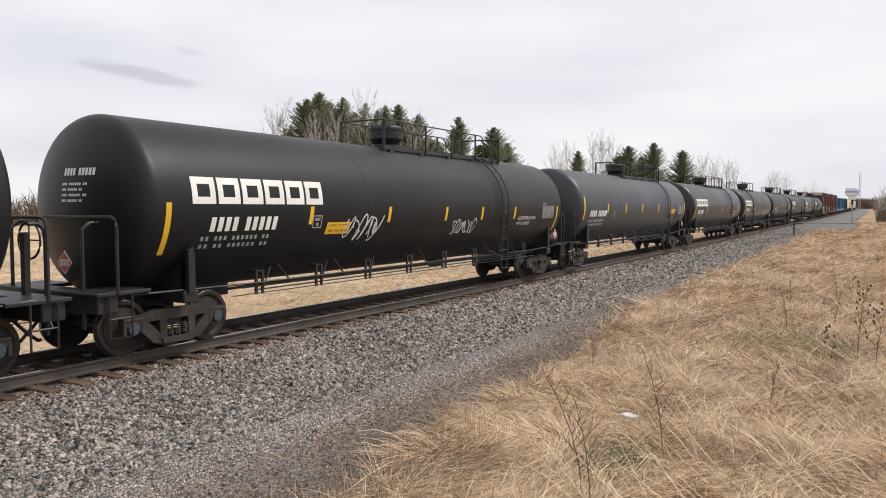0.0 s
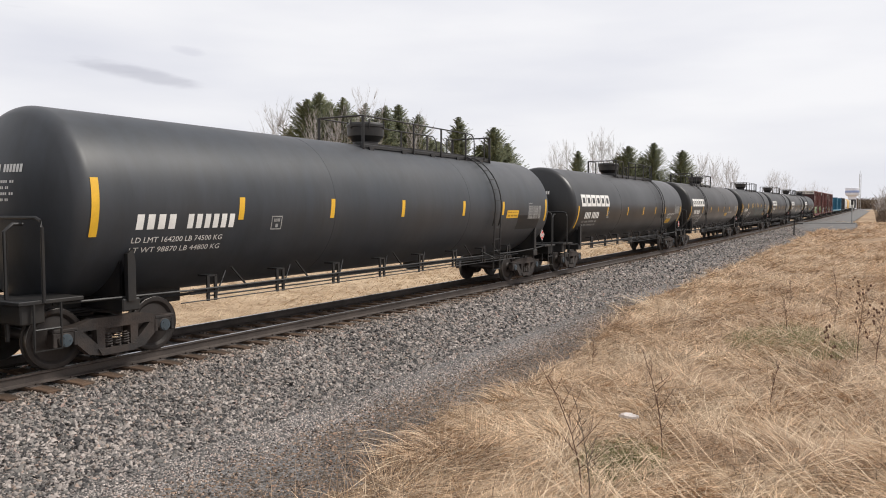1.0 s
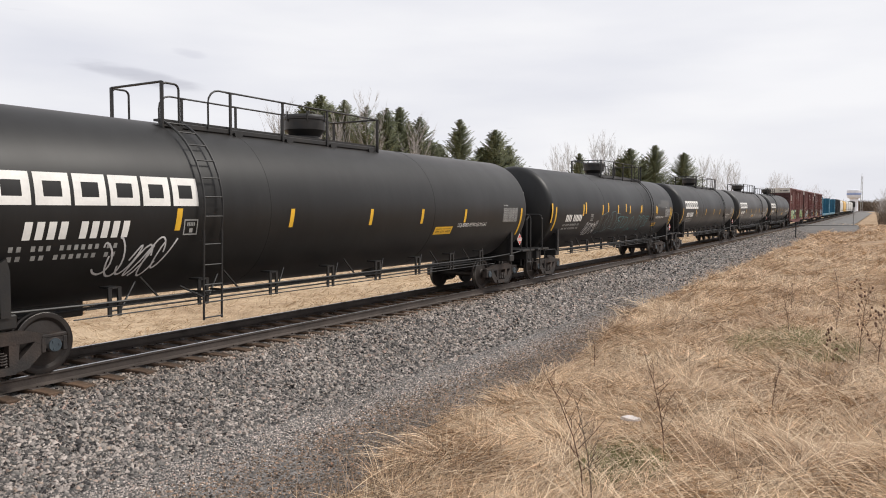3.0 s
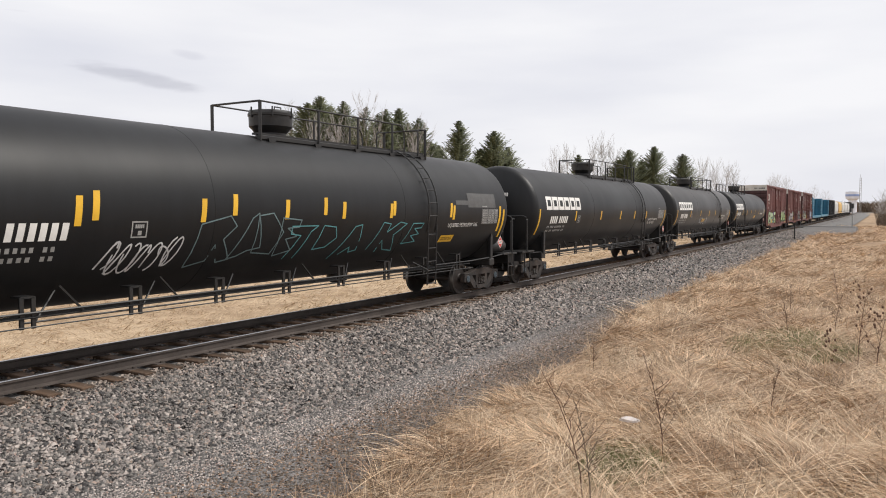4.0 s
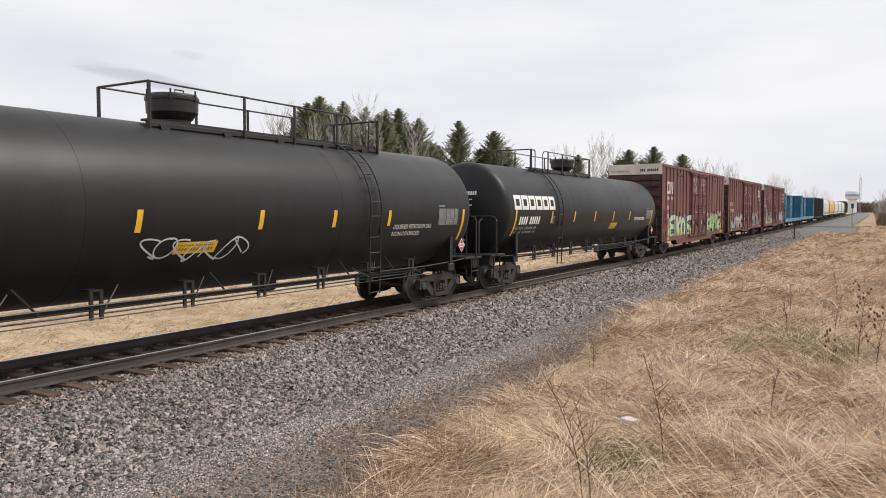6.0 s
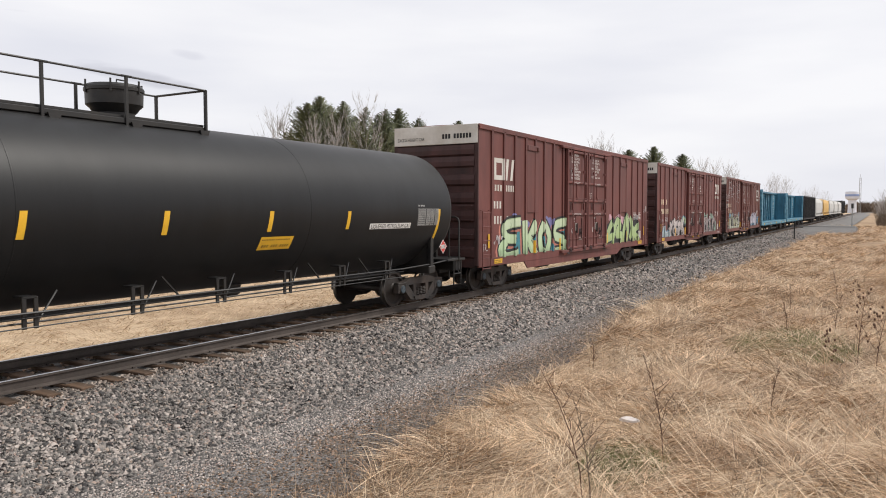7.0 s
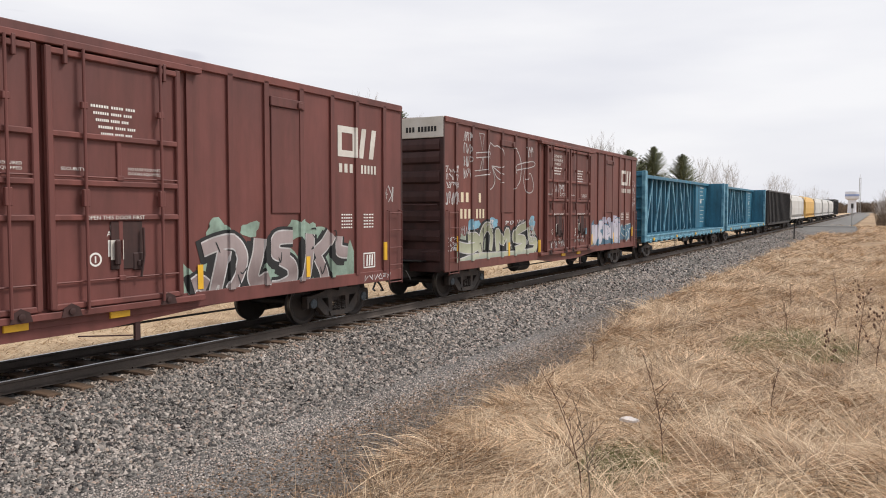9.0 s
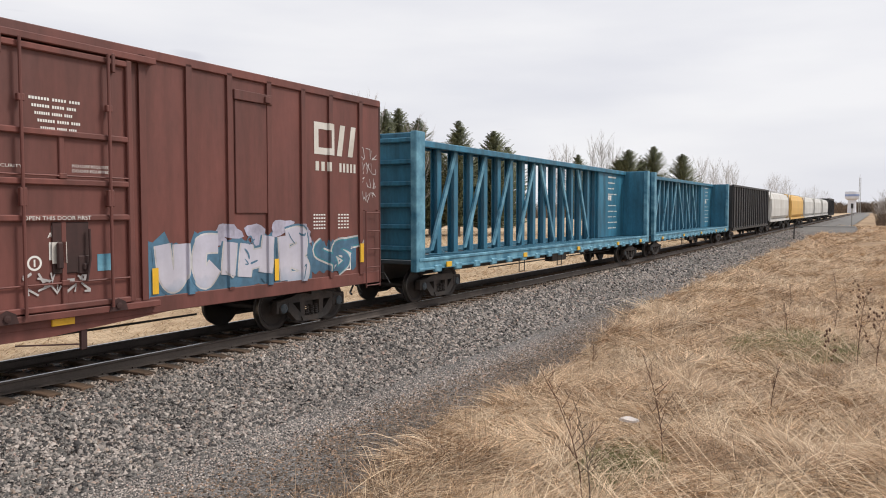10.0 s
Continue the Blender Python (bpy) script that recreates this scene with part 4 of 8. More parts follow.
def yellow_label(car, y0, y1, z0, z1):
    p = part("yellow_label", patch(Geo(), [rect(y0, y1, z0, z1, 0.04)]), M["yellow"], car, "yellow emergency label", smooth=False)
    part("label_bar", patch(Geo(), bars(y0 + 0.06, y1 - 0.06, z1 - 0.07, z1 - 0.045, (8, 9), gap=0.4) + bars(y0 + 0.08, y1 - 0.06, z0 + 0.05, z0 + 0.10, (3, 3, 4), 0.02, gap=0.5), 0.009), M["ochre"], p, smooth=False)


def build_tank_cars():
    P, y0 = 19.9, 16.76
    black = "black tank car with white block markings and yellow stripes"
    lead = tank_car(y0 - P, "tank", standard_stripes(-8.4, -5.0, -2.1, 0.5, 2.7, 4.8), black, deck=(-1.1, 5.3), housing=0.0, ladder=4.1)
    common_marks(lead, "tank")
    a = tank_car(y0 - 0.07, "tank", standard_stripes(-8.5, -4.95, -2.15, 0.52, 2.60, 4.83), "black tank car with white blocks and looping white graffiti", deck=(-1.15, 5.34), housing=-0.1, ladder=3.95, tank_of_air=True)
    common_marks(a, "tank", -0.18)
    part("graffiti", patch(Geo(), squiggle(-3.75, -2.45, 1.72, 2.30, 6, 3, 0.035), 0.008), M["spray_white"], a, "looping white spray lines", smooth=False)
    part("graffiti", patch(Geo(), squiggle(0.95, 2.25, 1.70, 2.12, 8, 9, 0.03), 0.008), M["spray_white"], a, "looping white spray lines", smooth=False)
    yellow_label(a, -4.45, -3.65, 1.88, 2.13)
    hazard_words(a, "LIQUEFIED PETROLEUM GAS", 5.1, 6.5, 2.06, two="NOT-ODORIZED")
    b = tank_car(y0 + P - 0.08, "tank_grey", [(-8.62, 2.0, 2.88)] + [(k, 2.22, 2.62) for k in (-5.7, -3.1, -0.4, 2.65, 5.15)] + [(8.5, 2.0, 2.72)],
                 "weathered grey-black tank car with bright yellow stripes", deck=(-0.85, 5.9), housing=0.18, ladder=4.6, wide=0.13)
    common_marks(b, "tank", -0.2, (4, 6), logo=False, name=False)
    for p, q, n in ((-7.95, -7.13, 4), (-6.95, -5.85, 6)):
        part("car_marking", patch(Geo(), bars(p, q, 2.09, 2.33, (n,), 0.02, gap=0.36)), M["white"], b, "white painted marking", smooth=False)
    yellow_label(b, 5.4, 6.25, 2.12, 2.36)
    part("bare_patch", patch(Geo(), [rect(6.3, 8.0, 1.75, 2.2)], 0.004), M["tank"], b, smooth=False)
    c = tank_car(y0 + 2 * P + 0.25, "tank_gloss", standard_stripes(-8.45, -4.92, -1.96, 0.65, 2.89, 4.95), black, deck=(-1.1, 5.18), housing=-0.11, ladder=4.1)
    common_marks(c, "tank", -0.27)
    hazard_words(c, "LIQUEFIED PETROLEUM GAS", 5.5, 7.05, 2.02, two="NON-ODORIZED")
    yellow_label(c, 5.55, 6.5, 1.62, 1.84)
    d = tank_car(y0 + 3 * P + 0.28, "tank_brown", standard_stripes(-8.62, -5.15, -2.42, 0.22, 2.40, 4.65), "black tank car with white blocks and a scrawl", ladder=-4.5, deck=(-4.75, 1.66), housing=-0.24)
    common_marks(d, "tank", -0.32)
    part("graffiti", patch(Geo(), squiggle(-6.5, -5.2, 1.35, 2.0, 6, 21, 0.03), 0.008), M["spray_white"], d, "looping white spray lines", smooth=False)
    yellow_label(d, 3.1, 4.0, 1.80, 2.0)
    hazard_words(d, "LIQUEFIED PETROLEUM GAS", 4.3, 6.0, 1.98)
    pairs = [(-8.75, 2.0, 2.68), (-8.4, 1.72, 2.55), (-5.56, 2.22, 2.66), (-5.28, 2.30, 2.74), (-3.25, 2.25, 2.65), (-2.53, 2.36, 2.74), (-1.17, 2.28, 2.66), (-0.01, 2.36, 2.72), (0.61, 2.28, 2.64),
             (2.41, 2.28, 2.62), (2.54, 2.34, 2.68), (5.25, 2.28, 2.66), (5.40, 2.22, 2.60), (8.2, 1.85, 2.6), (8.45, 1.66, 2.5)]
    e = tank_car(y0 + 4 * P + 0.1, "tank", pairs, "black tank car with teal outline graffiti and doubled stripes", deck=(-1.0, 5.3), housing=0.03, ladder=4.15, tank_of_air=True)
    common_marks(e, "tank", 0.05, (4, 6), logo=False)
    part("graffiti", patch(Geo(), squiggle(-5.1, -3.7, 1.50, 1.98, 7, 5, 0.028), 0.008), M["spray_white"], e, "tangled white spray lines", smooth=False)
    part("graffiti", patch(Geo(), line_art(-3.45, -0.75, 1.48, 2.40, GREY_LETTERS), 0.008), M["spray_slate"], e, "thin grey outline letters", smooth=False)
    part("graffiti", patch(Geo(), line_art(-1.0, 3.9, 1.42, 2.18, TEAL_LETTERS), 0.008), M["spray_teal"], e, "thin teal outline letters", smooth=False)
    part("repaint_patch", patch(Geo(), [rect(6.2, 7.9, 2.55, 2.95), rect(5.5, 6.3, 2.62, 2.74)], 0.006), M["spray_grey"], e, "grey touched-up patch", smooth=False)
    hazard_words(e, "LIQUEFIED PETROLEUM GAS", 5.15, 6.8, 2.02)
    yellow_label(e, 4.9, 5.6, 1.62, 1.80)
    f = tank_car(y0 + 5 * P + 0.08, "tank", standard_stripes(-8.58, -5.08, -2.12, 0.57, 2.74, 4.75), black, deck=(-1.2, 5.44), housing=-0.13, ladder=3.95)
    common_marks(f, "tank", -0.17)
    hazard_words(f, "LIQUEFIED PETROLEUM GAS", 5.2, 6.9, 2.0, two="NON ODORIZED")
    g = tank_car(y0 + 6 * P, "tank_brown", standard_stripes(-8.5, -5.03, -2.1, 0.57, 2.74, 4.78), "black tank car with white and yellow graffiti", deck=(-1.2, 5.5), housing=-0.15, ladder=4.1)
    common_marks(g, "tank", -0.17)
    part("graffiti", patch(Geo(), squiggle(-2.0, 0.3, 1.58, 2.0, 7, 8, 0.028), 0.009), M["spray_white"], g, "looping white spray lines", smooth=False)
    yellow_label(g, -1.35, -0.45, 1.72, 1.92)
    hazard_words(g, "LIQUEFIED PETROLEUM GAS", 5.0, 6.7, 2.02, two="NON-ODORIZED")
    h = tank_car(y0 + 7 * P + 0.15, "tank", [(-8.2, 1.66, 2.5)] + [(k, 2.05, 2.44) for k in (-5.18, -2.92, -0.57, 1.84, 4.24)] + [(8.05, 1.66, 2.5)],
                 "black tank car with white blocks and a yellow label", ladder=-4.6, deck=(-5.1, 1.06), housing=-0.35)
    common_marks(h, "tank", -0.5)
    yellow_label(h, 1.62, 2.52, 1.70, 1.95)
    part("white_panel", patch(Geo(), [rect(5.05, 6.75, 2.03, 2.16)], 0.004), M["white"], h, "white name panel", smooth=False)
    part("hazard_lettering", letter(letter(Geo(), "NON ODORIZED", 6.0, 6.75, 1.88, 0.09), "LIQUEFIED PETROLEUM GAS", 5.1, 6.7, 2.045, 0.10, lift=0.008), M["patch"], h, "black stencilled words", smooth=False)
# ---- box cars ----
BOX_X, BOX_HALF, BOX_Z0, BOX_Z1 = 1.44, 9.02, 0.80, 4.95


def flat(y, z, lift=0.005):
    return (BOX_X + 0.0 + lift, y, z)


BILINGUAL_POSTS = [0.84, 1.68, 2.48, 3.31, 4.07, 4.86, 5.69, 6.62, 11.6, 12.55, 13.55, 14.45, 15.4, 16.35, 17.25]
PLAIN_POSTS = [0.62, 1.56, 2.54, 3.5, 4.45, 5.39, 6.38, 11.6, 12.52, 13.43, 14.42, 15.39, 16.26, 17.31]
POSTS = list(BILINGUAL_POSTS)     # the side posts of the car in hand, from its front corner


def box_ribs():
    return POSTS


def blob(cy, cz, w, h, rnd, n=18, p=0.16):
    ph = [rnd.uniform(0, 6.28) for _ in range(3)]
    out = []
    for k in range(n):
        a = 2 * math.pi * k / n
        r = 1 + p * math.sin(2 * a + ph[0]) + p * 0.8 * math.sin(3 * a + ph[1]) + p * 0.5 * math.sin(5 * a + ph[2])
        c, s = math.cos(a), math.sin(a)
        out.append((cy + w * r * math.copysign(abs(c) ** 0.75, c), cz + h * r * math.copysign(abs(s) ** 0.75, s)))
    return out


def paint_mat(name, c):
    if name not in M:
        M[name] = mat(name, c, 0.6, 0, 0.34, 2.5, 14, 0.03, streak=0.22)
    return M[name]


COLOURS = {"mint": (0.50, 0.66, 0.40), "lime": (0.42, 0.60, 0.16), "violet": (0.22, 0.22, 0.48), "salmon": (0.55, 0.21, 0.16), "ink": (0.018, 0.02, 0.022), "silver": (0.44, 0.43, 0.44), "mist": (0.36, 0.46, 0.50), "moss_wash": (0.36, 0.41, 0.34), "steel": (0.085, 0.20, 0.31), "jade": (0.30, 0.42, 0.35),
           "sky": (0.22, 0.45, 0.60), "navy": (0.07, 0.17, 0.27), "chalk": (0.60, 0.59, 0.60), "sea": (0.05, 0.26, 0.33), "fog": (0.34, 0.31, 0.31), "lilac": (0.48, 0.47, 0.60), "moss": (0.24, 0.34, 0.22), "pink": (0.66, 0.40, 0.47)}


def ribbon(pts, w, taper=0.75):
    """A fat stroke along points: one strip, slimmer towards its ends."""
    left, right = [], []
    for i, p in enumerate(pts):
        a, b = pts[max(i - 1, 0)], pts[min(i + 1, len(pts) - 1)]
        d = math.hypot(b[0] - a[0], b[1] - a[1]) or 1e-6
        t = i / (len(pts) - 1)
        k = w / 2 * (taper + (1 - taper) * min(1.0, 4 * t * (1 - t) + 0.2))
        nx, nz = -(b[1] - a[1]) / d * k, (b[0] - a[0]) / d * k
        left.append((p[0] + nx, p[1] + nz))
        right.append((p[0] - nx, p[1] - nz))
    return left, right


def sprayed(name, colour, middle, low, z0, z1):
    """Spray paint that fades from one colour to the next down the side."""
    if name in M:
        return M[name]
    m = mat(name, colour, 0.6, 0, 0.34, 2.5, 14, 0.03, streak=0.4)
    n, l = m.node_tree.nodes, m.node_tree.links
    b = n["Principled BSDF"]
    co, sep, mr, no, add, ramp, mx = (n.new("ShaderNode" + k) for k in ("TexCoord", "SeparateXYZ", "MapRange", "TexNoise", "Math", "ValToRGB", "Mix"))
    l.new(co.outputs["Object"], sep.inputs[0])
    l.new(sep.outputs[2], mr.inputs[0])
    mr.inputs[1].default_value, mr.inputs[2].default_value = z0, z1
    no.inputs["Scale"].default_value, no.inputs["Detail"].default_value = 3.0, 4.0
    l.new(co.outputs["Object"], no.inputs[0])
    add.operation = "MULTIPLY_ADD"
    add.inputs[1].default_value = 0.45
    l.new(no.outputs[0], add.inputs[0])
    l.new(mr.outputs[0], add.inputs[2])
    r = ramp.color_ramp
    r.elements[0].position, r.elements[0].color = 0.32, (*low, 1)
    r.elements[1].position, r.elements[1].color = 1.05, (*colour, 1)
    r.elements.new(0.50).color = (*middle, 1)
    r.elements.new(0.72).color = (*[0.5 * (p + q) for p, q in zip(middle, colour)], 1)
    l.new(add.outputs[0], ramp.inputs[0])
    mx.data_type, mx.blend_type = "RGBA", "MIX"
    mx.inputs[0].default_value = 0.68
    old = b.inputs["Base Color"].links[0].from_socket
    l.new(old, mx.inputs[6])
    l.new(ramp.outputs[0], mx.inputs[7])
    l.new(mx.outputs[2], b.inputs["Base Color"])
    M[name] = m
    return m


def over_posts(verts, faces, lift, step=0.0):
    """Lays a flat painted shape, given in (y, z), on the side and over its posts."""
    bm = bmesh.new()
    vs = [bm.verts.new((step * (i % (len(verts) // 2)), p[0], p[1])) for i, p in enumerate(verts)]
    for f in faces:
        try:
            bm.faces.new([vs[i] for i in f])
        except ValueError:
            pass
    bmesh.ops.triangulate(bm, faces=bm.faces[:])
    lo, hi = min(p[0] for p in verts), max(p[0] for p in verts)
    c = -BOX_HALF
    posts = [c + r for r in box_ribs() if lo - 0.1 < c + r < hi + 0.1]
    for r in posts:
        for d in (-0.076, -0.062, 0.062, 0.076):
            if lo < r + d < hi and len(bm.faces):
                bmesh.ops.bisect_plane(bm, geom=bm.verts[:] + bm.edges[:] + bm.faces[:], plane_co=(0, r + d, 0), plane_no=(0, 1, 0))
    for z in (1.022, 1.034):
        bmesh.ops.bisect_plane(bm, geom=bm.verts[:] + bm.edges[:] + bm.faces[:], plane_co=(0, 0, z), plane_no=(0, 0, 1))
    for v in bm.verts:
        d = min([abs(v.co.y - r) for r in posts] or [1.0])
        k = min(1.0, max(0.0, (0.076 - d) / 0.014)) if v.co.z > 1.025 else 0.0
        on_door = 0.08 if c + 6.82 < v.co.y < c + 11.35 else 0.0
        v.co.x += BOX_X + max(0.004 + 0.043 * k, on_door) + lift
    bm.normal_update()
    for f in bm.faces:
        if f.normal.x < 0:
            f.normal_flip()
    bm.verts.index_update()
    g = Geo().add([v.co[:] for v in bm.verts], [[v.index for v in f.verts] for f in bm.faces])
    bm.free()
    return g


def on_side(quads, lift=0.003):
    """Painted four-cornered shapes that follow the side and its posts."""
    g = Geo()
    for q in quads:
        h = over_posts(q, [(0, 1, 2, 3)], lift)
        g.add(h.v, h.f)
    return g


def smooth_path(pts, per=7):
    """Rounds a few points into a flowing line."""
    out = []
    for i in range(len(pts) - 1):
        a, b, c, d = pts[max(i - 1, 0)], pts[i], pts[i + 1], pts[min(i + 2, len(pts) - 1)]
        for k in range(per):
            t = k / per
            out.append(tuple(0.5 * (2 * b[j] + (c[j] - a[j]) * t + (2 * a[j] - 5 * b[j] + 4 * c[j] - d[j]) * t * t + (3 * b[j] - a[j] - 3 * c[j] + d[j]) * t ** 3) for j in (0, 1)))
    return out + [tuple(pts[-1])]


def loose_letters(n, rnd):
    """Fat tangled swoops that cross one another, in a unit square; no letters."""
    out = []
    for k in range(n):
        u, w = (k + 0.5) / n, 0.75 / n
        j = lambda q: rnd.uniform(-q, q)
        lean = rnd.choice((-1, 1)) * rnd.uniform(0.3, 0.9) * w
        bow = rnd.uniform(-0.9, 0.9) * w
        out.append([(u - lean + j(w * 0.4), 0.98 + j(0.12)), (u - lean * 0.3 + bow, 0.66 + j(0.1)), (u + lean * 0.4 - bow * 0.7, 0.34 + j(0.1)), (u + lean + j(w * 0.5), 0.06 + j(0.06))])
        if rnd.random() < 0.6:
            a0, r = rnd.uniform(0, 6.28), rnd.uniform(0.5, 0.9)
            v = rnd.uniform(0.35, 0.7)
            out.append([(u + w * r * math.cos(a0 + 1.1 * i), v + 0.26 * math.sin(a0 + 1.1 * i) + 0.03 * i) for i in range(4)])
    return out


def graffiti(car, y0, y1, z0, z1, strokes, seed, cloud, fill, line, accent, width, rim="chalk", haze=None, edge=0.10, cover=0.9):
    """A sprayed piece: a ragged cloud, then fat strokes, each with a drop edge, an outline, a pale rim and its fill."""
    rnd = random.Random(seed)
    for c in COLOURS:
        paint_mat(c, COLOURS[c])
    if isinstance(strokes, int):
        strokes = loose_letters(strokes, rnd)
    dy, dz = y1 - y0, z1 - z0

    def keep(p):
        return (p[0], max(BOX_Z0 + 0.02, p[1]))

    def strip(path, w, colour, lift, name, parent, taper, off=(0, 0)):
        a, b = ribbon([(p[0] + off[0], p[1] + off[1]) for p in path], w, taper)
        k = len(a)
        return part(name, over_posts([keep(p) for p in a + b], [(i, i + 1, k + i + 1, k + i) for i in range(k - 1)], lift, 0.00001), M[colour], parent, smooth=False)
    m = 34
    up = [(y0 - 0.15 + (dy + 0.3) * i / m, z0 + cover * dz + 0.11 * dz * math.sin(i * 0.9 + seed) + 0.07 * dz * math.sin(i * 2.3 + 1.7 * seed) + rnd.uniform(-0.05, 0.05) * dz) for i in range(m + 1)]
    dn = [(y1 + 0.15 - (dy + 0.3) * i / m, z0 + 0.03 * dz + 0.05 * dz * math.sin(i * 1.1 + seed)) for i in range(m + 1)]
    shape = [keep(p) for p in up + dn]
    piece = part("graffiti", over_posts(shape, [(i, i + 1, 2 * m - i, 2 * m + 1 - i) for i in range(m)], 0.0), M[cloud], car, "large sprayed piece of fat outlined strokes", smooth=False)
    if haze:
        for k in range(7):
            b = blob(y0 + dy * rnd.random(), z1 + rnd.uniform(-0.12, 0.08) * dz, rnd.uniform(0.15, 0.32), rnd.uniform(0.10, 0.22), rnd, 16, 0.2)
            part("sprayed_haze", over_posts(b, [tuple(range(16))], 0.0012 + 0.0004 * k), M[haze], piece, smooth=False)
    paths = [(smooth_path([(y0 + dy * u, z0 + dz * v) for u, v in s]), width * rnd.uniform(0.92, 1.08)) for s in strokes]
    for name, more, colour, lift, off in (("drop_edge", edge + 0.08, accent, 0.0025, (-0.09, -0.06)), ("outline", edge + 0.04, line, 0.005, (0, 0)), ("pale_rim", 0.06, rim, 0.0075, (0, 0)), ("sprayed_fill", 0.0, fill, 0.010, (0, 0))):
        for k, (path, w) in enumerate(paths):
            if colour:
                strip(path, w + more, colour, lift + 0.00015 * k, name, piece, 0.92, off)
    last = 0.0125
    for k in range(2 + len(strokes)):
        s = rnd.choice(strokes)
        u, v = rnd.choice(s)
        cy, cz = y0 + dy * u + rnd.uniform(-0.1, 0.1), z0 + dz * v + rnd.uniform(-0.1, 0.1)
        path = smooth_path([(cy, cz), (cy + rnd.uniform(0.04, 0.14), cz + rnd.uniform(-0.16, 0.16)), (cy + rnd.uniform(-0.05, 0.22), cz + rnd.uniform(-0.26, 0.12))], 5)
        strip(path, rnd.uniform(0.02, 0.045), rnd.choice((line, line, rim)), last + 0.0002 * k, "spray_stroke", piece, 0.3)


def spray_lines(car, paths, m="chalk", width=0.03, rounded=True, label="thin sprayed scrawl"):
    """One tag of thin lines; paths in (y, z)."""
    paint_mat(m, COLOURS[m])
    g = Geo()
    for k, p in enumerate(paths):
        a, b = ribbon(smooth_path(p, 6) if rounded else p, width, 0.6)
        n = len(a)
        h = over_posts(a + b, [(i, i + 1, n + i + 1, n + i) for i in range(n - 1)], (0.016 if min(q[1] for q in p) < 2.1 else 0.003) + 0.0004 * (k % 5), 0.00002)
        g.add(h.v, h.f)
    part("spray_tag", g, M[m], car, label, smooth=False)


def tag_lines(car, y0, y1, z0, z1, n, seed, m="chalk", width=0.028, rows=1):
    """A quick tag: rows of jagged, run-together letters that nobody can read."""
    rnd = random.Random(seed)
    paths, h = [], (z1 - z0) / rows
    for r in range(rows):
        zb, w = z1 - h * (r + 1) + 0.12 * h, (y1 - y0) / n
        for k in range(n):
            u = y0 + w * k
            p = [(u + w * rnd.uniform(0.0, 0.3), zb + h * 0.75 * rnd.choice((0.0, 0.5, 1.0)))]
            for i in range(rnd.randint(3, 5)):
                p.append((u + w * rnd.uniform(0.0, 1.1), zb + h * 0.75 * rnd.choice((0.0, 0.1, 0.5, 0.9, 1.0)) + rnd.uniform(-0.06, 0.06) * h))
            paths.append(p)
    spray_lines(car, paths, m, width, rnd.random() < 0.6)


def number_bars(car, y0, y1, z0, z1, n, m="cream"):
    for q in bars(y0, y1, z0, z1, (n,), 0.0, 0.46):
        part("writing_bar", on_side([q]), M[m], car, smooth=False)


def box_body():
    g = Geo()
    x = BOX_X
    g.box(-x, x, -BOX_HALF, BOX_HALF, 1.02, BOX_Z1 - 0.02)
    return g


def door_leaf(w):
    def make():
        return Geo().box(0.0, 0.06, -w / 2, w / 2, 1.05, 4.72, 0.015)
    return make


def end_rib():
    pts = [(0.0, -0.19), (-0.075, -0.13), (-0.085, 0.0), (-0.06, 0.14), (0.0, 0.17)]
    return Geo().add([(x, y, z) for x in (-1.33, 1.33) for y, z in pts], [(i, i + 1, i + 6, i + 5) for i in range(4)] + [(0, 1, 2, 3, 4), (9, 8, 7, 6, 5)])


def end_geo():
    """The ribbed end wall with corner posts, at y = 0 facing -y."""
    g = Geo()
    g.box(-1.33, 1.33, -0.05, 0.0, 0.80, 1.05, 0.01)
    g.box(-1.33, 1.33, -0.012, 0.0, 1.0, 4.92)
    return g


def side_ladder():
    g = Geo()
    for s in (0.0, 0.52):
        g.tube([(0.09, s, 0.72), (0.09, s, 2.45), (0.0, s, 2.47)], 0.016, 6)
    for k in range(5):
        g.tube([(0.09, 0, 0.76 + 0.41 * k), (0.09, 0.52, 0.76 + 0.41 * k)], 0.014, 6)
    return g


def stencil_lines(car, lines, y, z, height, step, m="white", lift=0.086):
    """Centred lines of stencilled words, one part a line."""
    for k, text in enumerate(lines):
        w = 0.64 * height * len(text)
        part("door_lettering", letter(Geo(), text, y - w / 2, y + w / 2, z - step * k, height, put=flat, lift=lift), M[m], car, "white stencilled words", smooth=False)


